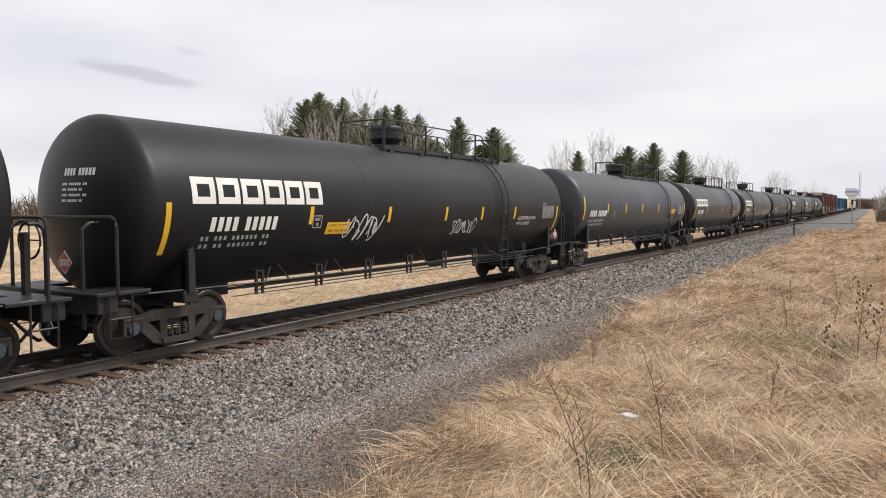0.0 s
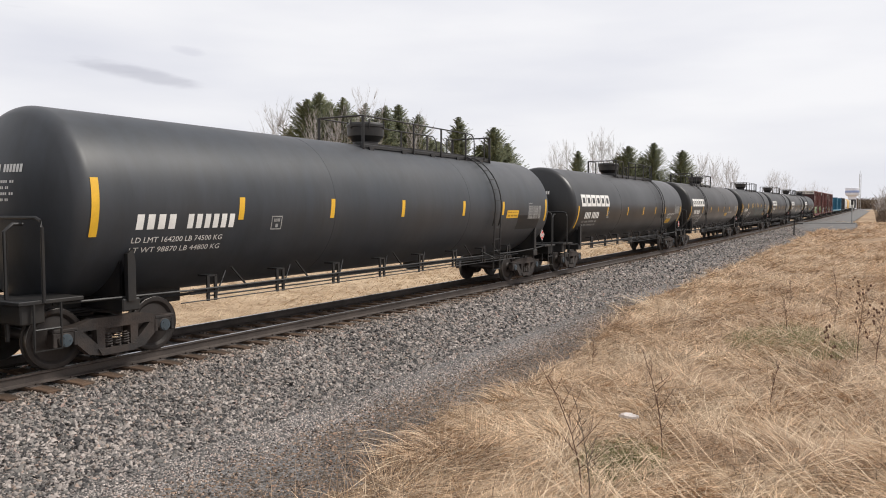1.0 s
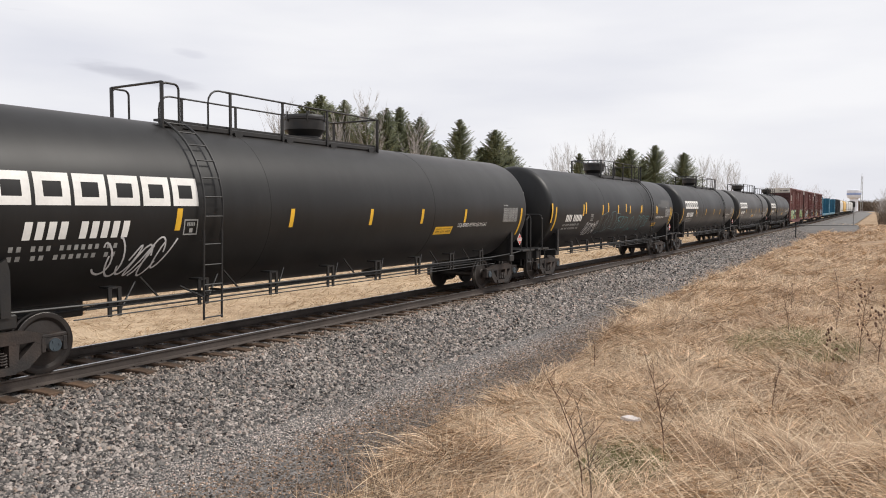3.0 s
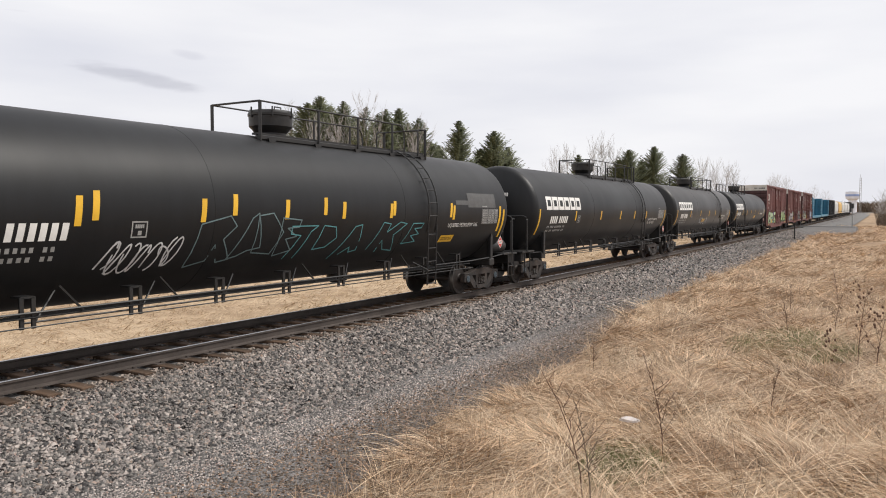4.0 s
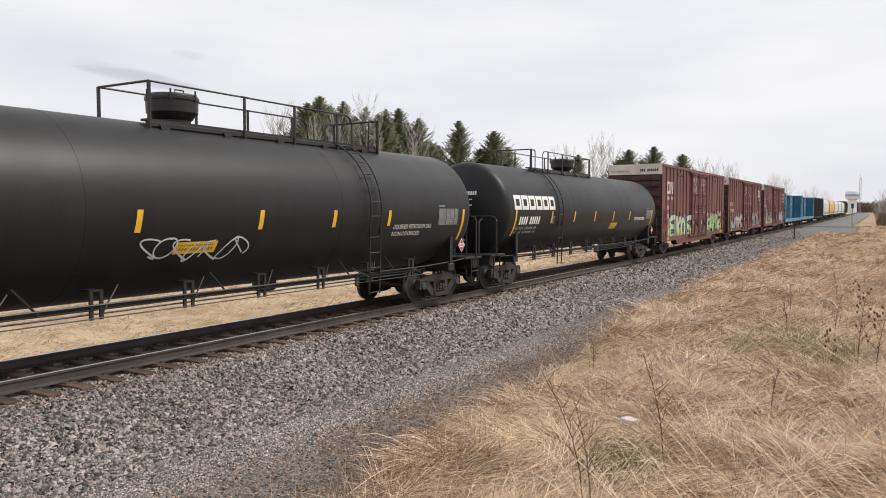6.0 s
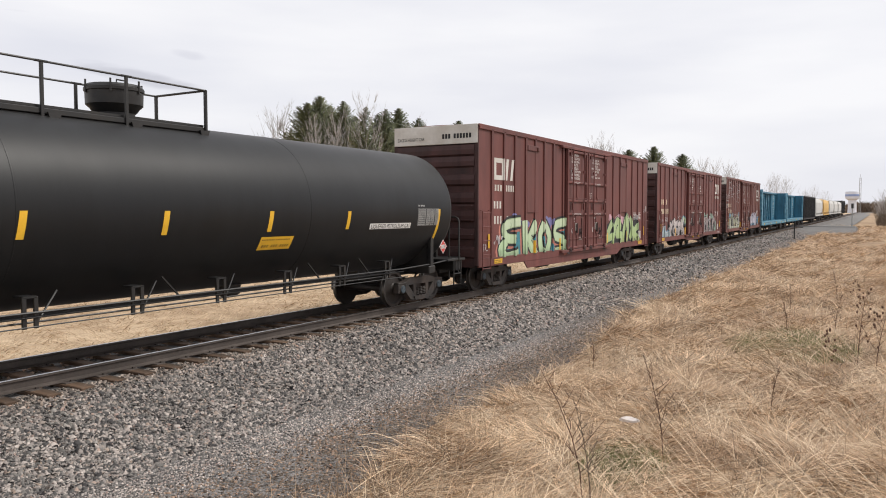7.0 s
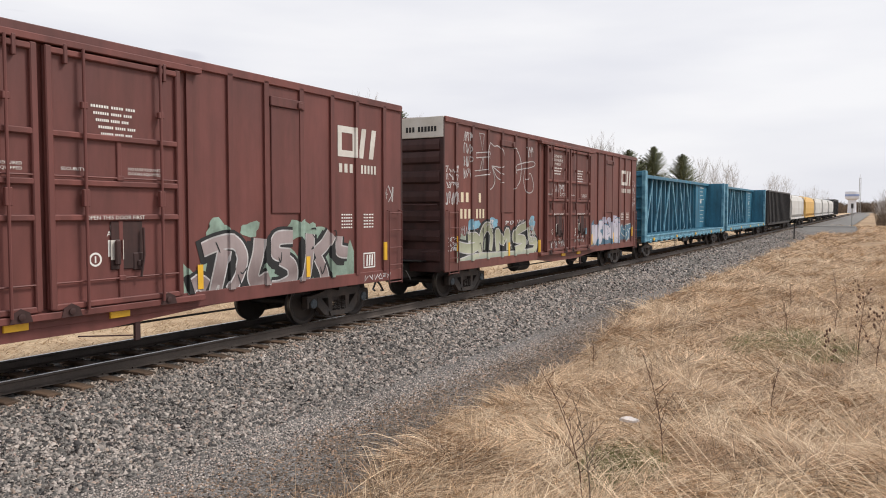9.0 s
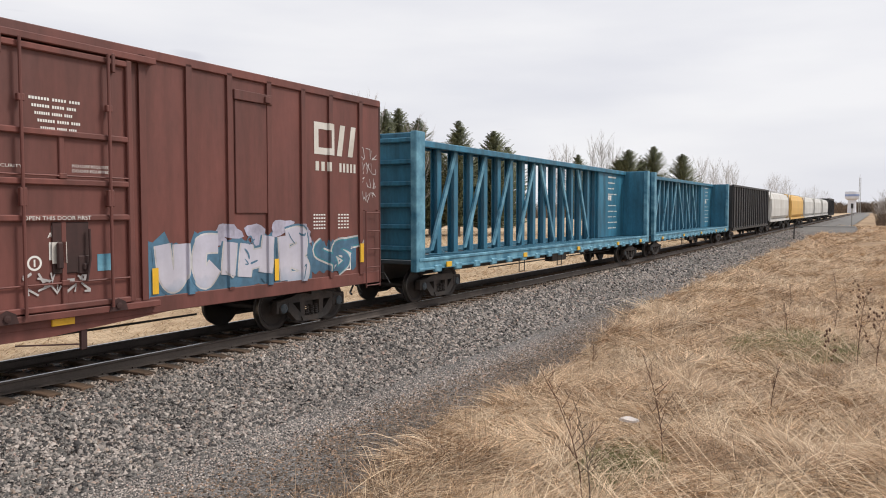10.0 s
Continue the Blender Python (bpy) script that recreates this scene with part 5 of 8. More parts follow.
def box_car(y, paint, label, stencil_plate=True, bilingual=False, tags=False):
    POSTS[:] = BILINGUAL_POSTS if bilingual else PLAIN_POSTS
    car = tagged(empty("box_car", pose(0, y, rise(y))), label, "box car", "cars of the train")
    body = part("body", box_body, M[paint], car, "oxide red steel sides", key="box_body" + paint, smooth=False)
    c = -BOX_HALF
    for s in (-1, 1):
        part("side_sill", lambda: Geo().box(-0.03, 0.03, -BOX_HALF, BOX_HALF, 0.80, 1.06, 0.01), M[paint], car, key="sill" + paint, m=pose(s * (BOX_X - 0.01), 0, 0), smooth=False)
        part("top_chord", lambda: Geo().box(-0.04, 0.04, -BOX_HALF, BOX_HALF, 4.83, 4.98, 0.012), M[paint], car, key="chord" + paint, m=pose(s * (BOX_X + 0.005), 0, 0), smooth=False)
        for r in box_ribs():
            part("side_post", lambda: Geo().slab([(-0.06, 1.03), (0.06, 1.03), (0.06, 4.88), (-0.06, 4.88)], -0.06, 0.045), M[paint], car, key="rib" + paint, m=pose(s * BOX_X, c + r, 0), smooth=False)
        for yd, w in ((c + 7.88, 2.12), (c + 10.2, 2.3)):
            d = part("door", door_leaf(w), M[paint], car, "red sliding door with stiffening bars", key="door%.1f" % w + paint, m=pose(s * (BOX_X + 0.02), yd, 0, 0, 0, 0 if s > 0 else 180), smooth=False)
            for z in (1.08, 2.34, 2.84, 3.52, 4.66):
                part("stiffener", lambda: Geo().box(0.05, 0.115, -w / 2 + 0.02, w / 2 - 0.02, -0.045, 0.045, 0.015), M[paint], d, key="stf%.1f" % w + paint, m=pose(0, 0, z), smooth=False)
            for yy in (-w / 2 + 0.05, w / 2 - 0.05):
                part("edge_post", lambda: Geo().box(0.05, 0.12, -0.05, 0.05, 1.05, 4.72, 0.015), M[paint], d, key="edge" + paint, m=pose(0, yy, 0), smooth=False)
            for z0, z1 in ((1.1, 2.3), (2.86, 3.5)):
                part("middle_post", Geo().box(0.05, 0.09, -0.04, 0.04, z0, z1, 0.01), M[paint], d, smooth=False)
            for k in (-0.60, 0.72 if w > 2.2 else 0.60):
                part("lock_rod", lambda: Geo().tube([(0.15, 0, 1.0), (0.15, 0, 4.75)], 0.024, 8).box(0.10, 0.17, -0.05, 0.05, 2.5, 2.75, 0.01).box(0.10, 0.17, -0.05, 0.05, 3.9, 4.0, 0.01), M[paint], d, key="rod" + paint, m=pose(0, k, 0))
            part("lock_box", lambda: Geo().box(0.06, 0.10, -0.10, 0.10, 1.52, 1.80, 0.02).box(0.09, 0.13, -0.03, 0.07, 1.58, 1.68, 0.015), M["box_end"], d, "blackened lock box", key="lock_box", m=pose(0, 0.30, 0), smooth=False)
            part("latch", lambda: Geo().box(0.10, 0.15, -0.035, 0.06, 1.62, 2.0, 0.02), M["box_end"], d, key="latch", m=pose(0, -0.1, 0), smooth=False)
            part("smeared_notice", lambda: Geo().box(0.086, 0.090, -0.16, 0.06, 1.70, 2.0), M["endwhite"], d, "stained white notice", key="notice", m=pose(0, -0.02, 0), smooth=False)
            for z in (2.93, 1.42):
                part("cross_rod", lambda: Geo().tube([(0.10, -w / 2 + 0.06, 0), (0.10, w / 2 - 0.06, 0)], 0.014, 6).box(0.06, 0.12, -0.06, 0.06, -0.04, 0.04, 0.01), M[paint], d, key="crod%.1f" % w + paint, m=pose(0, 0, z))
            for yy in (-w / 2 + 0.30, w / 2 - 0.32):
                part("roller", lambda: Geo().slab([(-0.16, 0.93), (0.16, 0.93), (0.12, 1.06), (0.0, 1.12), (-0.12, 1.06)], 0.06, 0.13).lathe([(0.03, 0.135), (0.05, 0.14), (0.05, 0.15), (0.02, 0.155)], 12, "x", (0, 0, 1.01)), M["box_end"], d, "blackened door roller bracket", key="roller", m=pose(0, yy, 0), smooth=False)
                part("hanger", lambda: Geo().box(0.06, 0.13, -0.03, 0.03, 4.50, 4.78, 0.01), M[paint], d, key="hanger" + paint, m=pose(0, yy, 0), smooth=False)
            part("lock_lever", lambda: Geo().tube([(0.14, 0.0, 2.18), (0.15, 0.0, 1.75), (0.15, -0.06, 1.42)], 0.02, 6), M["box_end"], d, key="lever_d", m=pose(0, 0.36, 0))
            part("lock_plate", lambda: Geo().box(0.06, 0.085, -0.22, 0.34, 1.55, 2.28, 0.01), M["box_end"] if not bilingual else M[paint], d, "dark lock plate", key="lplate" + paint + str(bilingual), m=pose(0, 0.05, 0), smooth=False)
            part("round_mark", lambda: Geo().add([((0.063), r * math.cos(a) , 1.72 + r * math.sin(a)) for r in (0.075, 0.105) for a in (math.pi * q / 10 for q in range(20))], [(q, (q + 1) % 20, 20 + (q + 1) % 20, 20 + q) for q in range(20)]).box(0.062, 0.064, -0.012, 0.012, 1.67, 1.77), M["white"], d, "white circled bar", key="round_mark", m=pose(0, -0.42, 0), smooth=False)
            if tags and yd > 0:
                part("blue_sticker", lambda: Geo().box(0.062, 0.067, -0.13, 0.13, 1.55, 1.80), M["blue_pale"], d, "faded blue sticker", key="sticker", m=pose(0, 0.66 if w > 2.2 else -0.68, 0), smooth=False)
        for z in (4.79, 0.97):
            part("door_track", lambda: Geo().box(0.0, 0.14, -2.75, 2.75, -0.05, 0.05, 0.01), M[paint], car, key="dtrack" + paint, m=pose(s * BOX_X, c + 9.05, z, 0, 0, 0 if s > 0 else 180), smooth=False)
        part("vent_hatch", lambda: Geo().box(0.0, 0.07, -0.48, 0.48, 4.44, 4.62, 0.01).box(0.05, 0.11, 0.26, 0.40, 4.46, 4.58, 0.01).box(0, 0.03, -0.44, 0.44, 2.4, 4.44, 0.01), M[paint], car, key="vent" + paint, m=pose(s * BOX_X, c + 3.85, 0, 0, 0, 0 if s > 0 else 180), smooth=False)
        part("vent_hatch", lambda: Geo().box(0.0, 0.07, -0.48, 0.48, 4.44, 4.62, 0.01).box(0.05, 0.11, 0.26, 0.40, 4.46, 4.58, 0.01).box(0, 0.03, -0.44, 0.44, 2.4, 4.44, 0.01), M[paint], car, key="vent" + paint, m=pose(s * BOX_X, c + 14.0, 0, 0, 0, 0 if s > 0 else 180), smooth=False)
        for yy in (c + 0.10, -c - 0.62):
            part("ladder", side_ladder, M[paint], car, key="boxladder" + paint, m=pose(s * BOX_X, yy if s > 0 else yy + 0.52, 0, 0, 0, 0 if s > 0 else 180))
        e = part("end_wall", end_geo, M["box_end"], car, "dark ribbed steel end, shade and grime in its paint", key="boxend", m=pose(0, s * BOX_HALF, 0, 0, 0, 0 if s < 0 else 180), smooth=False)
        for z in (1.25, 1.78, 2.31, 2.84, 3.37, 3.90, 4.24):
            part("rib", end_rib, M["box_end"], e, key="endrib", m=pose(0, 0, z), smooth=False)
        for sx in (-1, 1):
            part("corner_post", lambda: Geo().box(-0.06, 0.06, -0.06, 0.0, 0.85, 4.95, 0.01), M["box_end"], e, key="end_corner", m=pose(sx * 1.39, 0, 0), smooth=False)
        for k in range(4):
            part("grab_iron", lambda: Geo().tube([(0.78, -0.06, 0), (0.78, -0.17, 0), (1.30, -0.17, 0), (1.30, -0.06, 0)], 0.014, 6), M["box_end"], e, key="grab_iron", m=pose(0, 0, 1.35 + 0.42 * k))
        box = part("brake_housing", lambda: Geo().box(-0.55, 0.05, -0.26, -0.05, 1.45, 2.02, 0.03), M["black"], e, "black hand brake housing", key="brake_housing", smooth=False)
        part("brake_rod", lambda: Geo().tube([(-0.25, -0.2, 1.45), (-0.25, -0.2, 0.75), (-0.1, -0.1, 0.62)], 0.016, 6), M["black"], box, key="brake_rod")
        part("brake_wheel", lambda: Geo().tube([(-0.25 + 0.24 * math.cos(q * math.pi / 12), -0.31, 1.75 + 0.24 * math.sin(q * math.pi / 12)) for q in range(25)], 0.016, 6).tube([(-0.49, -0.31, 1.75), (-0.01, -0.31, 1.75)], 0.012, 5).tube([(-0.25, -0.31, 1.51), (-0.25, -0.31, 1.99)], 0.012, 5), M["black"], box, "black spoked brake wheel", key="end_brake_wheel")
        part("end_tie_rod", lambda: Geo().tube([(-1.3, -0.16, 2.62), (1.3, -0.16, 2.62)], 0.016, 6).tube([(-1.3, -0.16, 2.62), (-1.3, -0.05, 2.62)], 0.014, 6).tube([(1.3, -0.16, 2.62), (1.3, -0.05, 2.62)], 0.014, 6), M["box_end"], e, key="end_tie_rod")
        part("white_panel", lambda: Geo().box(-1.44, 1.44, -0.075, 0.0, 4.42, 4.975, 0.01), M["endwhite"], e, "white band across the top of the end", key="endband", smooth=False)
        g = letter(Geo(), "EXCESS HEIGHT CAR", -1.30, -0.35, 4.55, 0.10, put=lambda a, b, l: (a, -0.075 - l, b))
        patch(g, bars(0.25, 1.25, 4.58, 4.72, (3, 6)), 0.004, put=lambda a, b, l: (a, -0.075 - l, b))
        part("end_lettering", g, M["patch"], e, "black stencilled words", key="endwords", smooth=False)
        for zz, rows in ((3.73, 3), (3.20, 3), (2.14, 3)):
            for k in range(rows):
                part("faint_notice", patch(Geo(), [rect(-0.62, -0.02 - 0.07 * (k % 2), zz - 0.065 * k - 0.03, zz - 0.065 * k)], 0.004, put=lambda a, b, l: (a, -0.013 - l, b)), M["fade"], e, key="endnote%.2f%d" % (zz, k), smooth=False)
        part("crossover_step", lambda: Geo().box(-0.9, 0.9, -0.35, 0.0, 1.08, 1.12, 0.01).tube([(-0.9, -0.3, 1.1), (-0.9, -0.3, 2.0), (-0.9, 0, 2.05)], 0.016, 6), M["black"], e, key="crossover")
        add_truck(car, s * 7.07)
    g = Geo()
    pts = [(-BOX_X - 0.03, 4.95), (-0.7, 4.985), (0, 5.0), (0.7, 4.985), (BOX_X + 0.03, 4.95), (BOX_X + 0.03, 4.91), (-BOX_X - 0.03, 4.91)]
    g.add([(x, yy, z) for yy in (-BOX_HALF - 0.03, BOX_HALF + 0.03) for x, z in pts], [(i, (i + 1) % 7, (i + 1) % 7 + 7, i + 7) for i in range(7)] + [tuple(range(7)), tuple(range(13, 6, -1))])
    part("roof", g, M["box"], car, "low pitched steel roof", smooth=False)
    part("centre_sill", lambda: Geo().box(-0.35, 0.35, -9.4, 9.4, 0.62, 1.03, 0.02).box(-1.2, 1.2, -7.2, -6.9, 0.7, 1.03).box(-1.2, 1.2, 6.9, 7.2, 0.7, 1.03)
         .lathe([(0.05, -3.3), (0.22, -3.2), (0.22, -2.3), (0.05, -2.2)], 16, "y", (0.75, 0, 0.62)).tube([(1.0, -4.5, 0.6), (1.0, 4.0, 0.6)], 0.02, 6), M["black"], car, key="box_sill", smooth=False)
    add_couplers(car, 10.05)
    if not bilingual:
        for yy in (c + 8.6, c + 10.2):
            part("yellow_tab", lambda: Geo().box(-0.02, 0.02, -0.17, 0.17, -0.05, 0.06, 0.005), M["yellow"], car, key="ytab", m=pose(BOX_X + 0.04, yy, 0.86), smooth=False)
    if stencil_plate:
        plate = part("yellow_plate", patch(Geo(), [rect(c + 0.98, c + 1.52, 0.86, 1.0)], 0.035, flat), M["yellow"], car, "yellow stencil plate", smooth=False)
        part("plate_bar", patch(Geo(), bars(c + 1.02, c + 1.48, 0.94, 0.965, (6, 5)) + bars(c + 1.02, c + 1.40, 0.89, 0.915, (4, 6)), 0.039, flat), M["ochre"], plate, smooth=False)
    for yy, z in ((c + 0.62, 1.35), (c + 4.0, 1.05), (c + 6.35, 1.05), (c + 11.8, 1.1), (c + 14.6, 1.1), (c + 17.3, 1.3)):
        part("reflective_stripe", on_side([rect(yy - 0.06, yy + 0.06, z, z + 0.42)], 0.020), M["yellow"], car, smooth=False)
    small = []
    for yd in (c + 7.9, c + 10.15):
        small += [rect(yd - 0.16, yd + 0.08, 1.75, 2.0), rect(yd - 0.12, yd + 0.05, 2.06, 2.24)]
        if bilingual:
            continue
        for k in range(3 if yd < c + 9 else 5):
            small += bars(yd - 0.40 + 0.04 * k, yd + 0.36 - 0.06 * (k % 3), 3.96 - k * 0.10, 4.0 - k * 0.10, (7, 5, 4))
        for text, a, b, z, hh in (("OPEN THIS DOOR FIRST", -0.54, 0.46, 2.31, 0.06), ("NO LUBE REQUIRED", 0.22, 0.82, 3.06, 0.045), ("DOORS EQUIPPED", 0.22, 0.82, 2.99, 0.045), ("SECURITY", -0.88, -0.5, 3.02, 0.045), ("ASD", -0.18, 0.05, 2.06, 0.08)):
            part("door_lettering", letter(Geo(), text, yd + a, yd + b, z, hh, put=flat, lift=0.140 if 2.3 < z < 2.9 else 0.086), M["white"], car, "white stencilled words", smooth=False)
    if not bilingual:
        for s in (-1, 1):
            part("deep_sill", lambda: Geo().slab([(c + 5.9, 0.82), (c + 7.6, 0.66), (c + 10.0, 0.66), (c + 12.4, 0.82)], -0.03, 0.012), M[paint], car, "deep red side sill under the doors", key="plain_sill" + paint, m=pose(s * BOX_X, 0, 0), smooth=False)
            part("sill_step", lambda: Geo().box(-0.03, 0.03, -0.05, 0.05, 0.40, 0.84, 0.008).tube([(0, 0, 0.48), (0, -1.0, 0.60)], 0.012, 5), M["box_end"], car, key="sill_step", m=pose(s * (BOX_X - 0.03), c + 10.55, 0), smooth=False)
    if bilingual:
        for s in (-1, 1):
            part("deep_sill", lambda: Geo().slab([(c + 3.2, 0.82), (c + 3.5, 0.57), (c + 13.2, 0.57), (c + 13.9, 0.82)], -0.03, 0.012), M[paint], car, "deep red side sill between the trucks", key="deep_sill", m=pose(s * BOX_X, 0, 0), smooth=False)
        stencil_lines(car, ("-IMPORTANT-", "CLOSE THIS DOOR", "BEFORE CLOSING", "MAIN DOOR", "-IMPORTANT-", "FERMER CETTE PORTE", "AVANT DE FERMER", "PORTE PRINCIPALE"), c + 7.72, 4.50, 0.090, 0.122)
        stencil_lines(car, ("CLOSE AND LOCK", "BOTH DOORS BEFORE", "MOVING CAR", "FERMER ET VERROUILLER", "LES DEUX PORTES", "AVANT", "DE DEPLACER LE WAGON"), c + 10.05, 4.44, 0.078, 0.112)
        for yy, high, low in ((c + 7.75, "CLOSE THIS DOOR FIRST", "FERMER CETTE PORTE EN PREMIER"), (c + 10.15, "OPEN THIS DOOR FIRST", "OUVRIR CETTE PORTE EN PREMIER")):
            stencil_lines(car, (high,), yy, 3.50, 0.05, 0.1, lift=0.140)
            stencil_lines(car, (low,), yy, 2.315, 0.05, 0.1, lift=0.140)
            stencil_lines(car, ("OPEN  CLOSE", "ASD"), yy - 0.05, 2.14, 0.06, 0.11)
            stencil_lines(car, ("STANDARD CAR", "SEAL ONLY"), yy + 0.55, 1.42, 0.05, 0.075)
        stencil_lines(car, ("SECURITY", "DEVICE", "ONLY"), c + 9.45, 3.12, 0.05, 0.085)
    else:
        stencil_lines(car, ("CLOSE AND LOCK", "BOTH DOORS BEFORE", "MOVING CAR"), c + 7.9, 4.36, 0.09, 0.14)
    tagged(part("door_notice", patch(Geo(), small, 0.085, flat), M["white"], car, "white stencilled notice", smooth=False), kind="stuff")
    tagged(part("test_box", patch(Geo(), ring(c + 16.5, c + 16.95, 1.15, 1.5, 0.03) + bars(c + 16.58, c + 16.87, 1.2, 1.45, (3,), 0.02, 0.42) + [q for k in range(5) for q in bars(c + 15.7, c + 16.1, 2.35 - k * 0.07, 2.38 - k * 0.07, (5,)) + bars(c + 16.5, c + 16.9, 2.35 - k * 0.07, 2.38 - k * 0.07, (4,))], 0.008, flat), M["white"], car, smooth=False), kind="stuff")
    CARS.append((car, y))
    return car


def company_mark(car, y0, z0):
    """Two plain cream shapes side by side: a slotted block and a pair of slanted bars."""
    part("company_mark", on_side(ring(y0, y0 + 0.66, z0, z0 + 0.66, 0.14)), M["endwhite"], car, "cream slotted block", smooth=False)
    part("company_mark", on_side([rect(y0 + 0.74, y0 + 0.91, z0, z0 + 0.66, 0.12), rect(y0 + 1.12, y0 + 1.29, z0, z0 + 0.66, 0.12)]), M["endwhite"], car, "pair of slanted cream bars", smooth=False)
    for a, b, n in ((y0, y0 + 0.56, 3), (y0 + 0.80, y0 + 1.42, 5)):
        part("writing_bar", on_side(bars(a, b, z0 - 0.34, z0 - 0.15, (n,), gap=0.42)), M["endwhite"], car, smooth=False)


def build_box_cars():
    y, c = 175.64, -BOX_HALF
    sprayed("green_fade", (0.56, 0.66, 0.46), (0.42, 0.60, 0.34), (0.20, 0.30, 0.17), 0.9, 2.3)
    sprayed("lime_fade", (0.40, 0.52, 0.27), (0.42, 0.56, 0.24), (0.27, 0.31, 0.10), 0.9, 2.3)
    sprayed("silver_fade", (0.58, 0.53, 0.52), (0.20, 0.155, 0.155), (0.50, 0.46, 0.45), 0.9, 2.0)
    sprayed("mauve_fade", (0.36, 0.30, 0.30), (0.17, 0.125, 0.125), (0.32, 0.27, 0.265), 0.9, 2.0)
    sprayed("grey_green_fade", (0.27, 0.28, 0.19), (0.56, 0.58, 0.44), (0.34, 0.40, 0.37), 0.9, 2.1)
    sprayed("lilac_fade", (0.50, 0.49, 0.58), (0.58, 0.56, 0.63), (0.34, 0.40, 0.50), 1.0, 2.1)
    one = box_car(y + 0.08, "box", "dark red box car with pale green bubble graffiti", bilingual=True)
    company_mark(one, c + 1.0, 3.40)
    number_bars(one, c + 0.93, c + 1.52, 2.53, 2.75, 3, "endwhite")
    number_bars(one, c + 0.95, c + 1.55, 2.06, 2.30, 3, "endwhite")
    number_bars(one, c + 1.85, c + 2.4, 2.06, 2.30, 3, "endwhite")
    graffiti(one, c + 1.5, c + 7.0, 0.88, 2.12, [
        [(0.26, 0.99), (0.11, 0.95), (0.03, 0.84), (0.07, 0.6), (0.18, 0.55)], [(0.07, 0.52), (-0.01, 0.3), (0.07, 0.10), (0.23, 0.17)],
        [(0.31, 1.02), (0.32, 0.46), (0.33, 0.06)], [(0.48, 0.95), (0.40, 0.60), (0.36, 0.48)], [(0.38, 0.44), (0.44, 0.22), (0.50, 0.06)],
        [(0.61, 0.92), (0.55, 0.59), (0.58, 0.14), (0.66, 0.12), (0.70, 0.55), (0.62, 0.92)],
        [(0.97, 0.95), (0.81, 0.86), (0.79, 0.58), (0.93, 0.42), (0.94, 0.14), (0.80, 0.08)]], 5, "sea", "green_fade", "ink", "salmon", 0.27, "mint", "violet", 0.19, 0.7)
    graffiti(one, c + 11.3, c + 16.6, 0.86, 2.15, [
        [(0.00, 0.30), (0.14, 0.34), (0.24, 0.40)], [(0.22, 0.86), (0.12, 0.52), (0.02, 0.08)], [(0.24, 0.10), (0.28, 0.55), (0.36, 0.90), (0.46, 0.70)], [(0.46, 0.82), (0.34, 0.44), (0.48, 0.40), (0.44, 0.08)],
        [(0.52, 0.10), (0.55, 0.60), (0.64, 1.16)], [(0.64, 1.10), (0.66, 0.60), (0.62, 0.16)], [(0.72, 1.02), (0.78, 0.60), (0.72, 0.24)], [(0.98, 0.72), (0.86, 0.50), (0.84, 0.14)], [(0.80, 0.62), (0.92, 0.30), (1.02, 0.10)]],
        12, "ink", "lime_fade", "ink", "ink", 0.27, "mint", "pink")
    plate = part("yellow_plate", patch(Geo(), [rect(c + 16.45, c + 17.05, 0.88, 1.03)], 0.035, flat), M["yellow"], one, "yellow stencil plate", smooth=False)
    part("plate_bar", patch(Geo(), bars(c + 16.5, c + 17.0, 0.965, 0.99, (6, 5)) + bars(c + 16.5, c + 17.0, 0.91, 0.935, (4, 7)), 0.039, flat), M["ochre"], plate, smooth=False)
    tag_lines(one, c + 17.35, c + 17.95, 2.35, 2.75, 5, 44, "chalk", 0.035)
    tag_lines(one, c + 15.7, c + 16.35, 2.02, 2.3, 4, 45, "chalk", 0.05)
    tag_lines(one, c + 0.95, c + 1.6, 1.4, 1.75, 4, 2, "chalk", 0.04)
    tag_lines(one, c + 0.25, c + 0.55, 1.25, 1.5, 3, 8, "chalk", 0.02)
    two = box_car(y + 20.12, "box", "dark red box car with silver and black graffiti")
    for a, b, z, n in ((0.82, 1.4, 2.80, 2), (1.8, 2.05, 2.80, 1), (0.80, 1.5, 2.30, 3), (1.75, 2.42, 2.30, 3)):
        number_bars(two, c + a, c + b, z, z + 0.27, n)
    for text, z in (("LD LMT 207500", 1.72), ("LT WT 78500", 1.58)):
        part("load_lettering", letter(Geo(), text, c + 0.80, c + 1.45, z, 0.06, put=flat, lift=0.05), M["cream"], two, "cream stencilled load limits", smooth=False)
    company_mark(two, c + 15.6, 3.62)
    graffiti(two, c + 1.3, c + 2.9, 0.84, 1.45, [[(0.10, 0.15), (0.02, 0.6), (0.15, 0.95), (0.25, 0.5), (0.5, 0.4), (0.8, 0.5), (0.98, 0.3)]], 3, "sky", "mist", "sky", None, 0.34, "chalk")
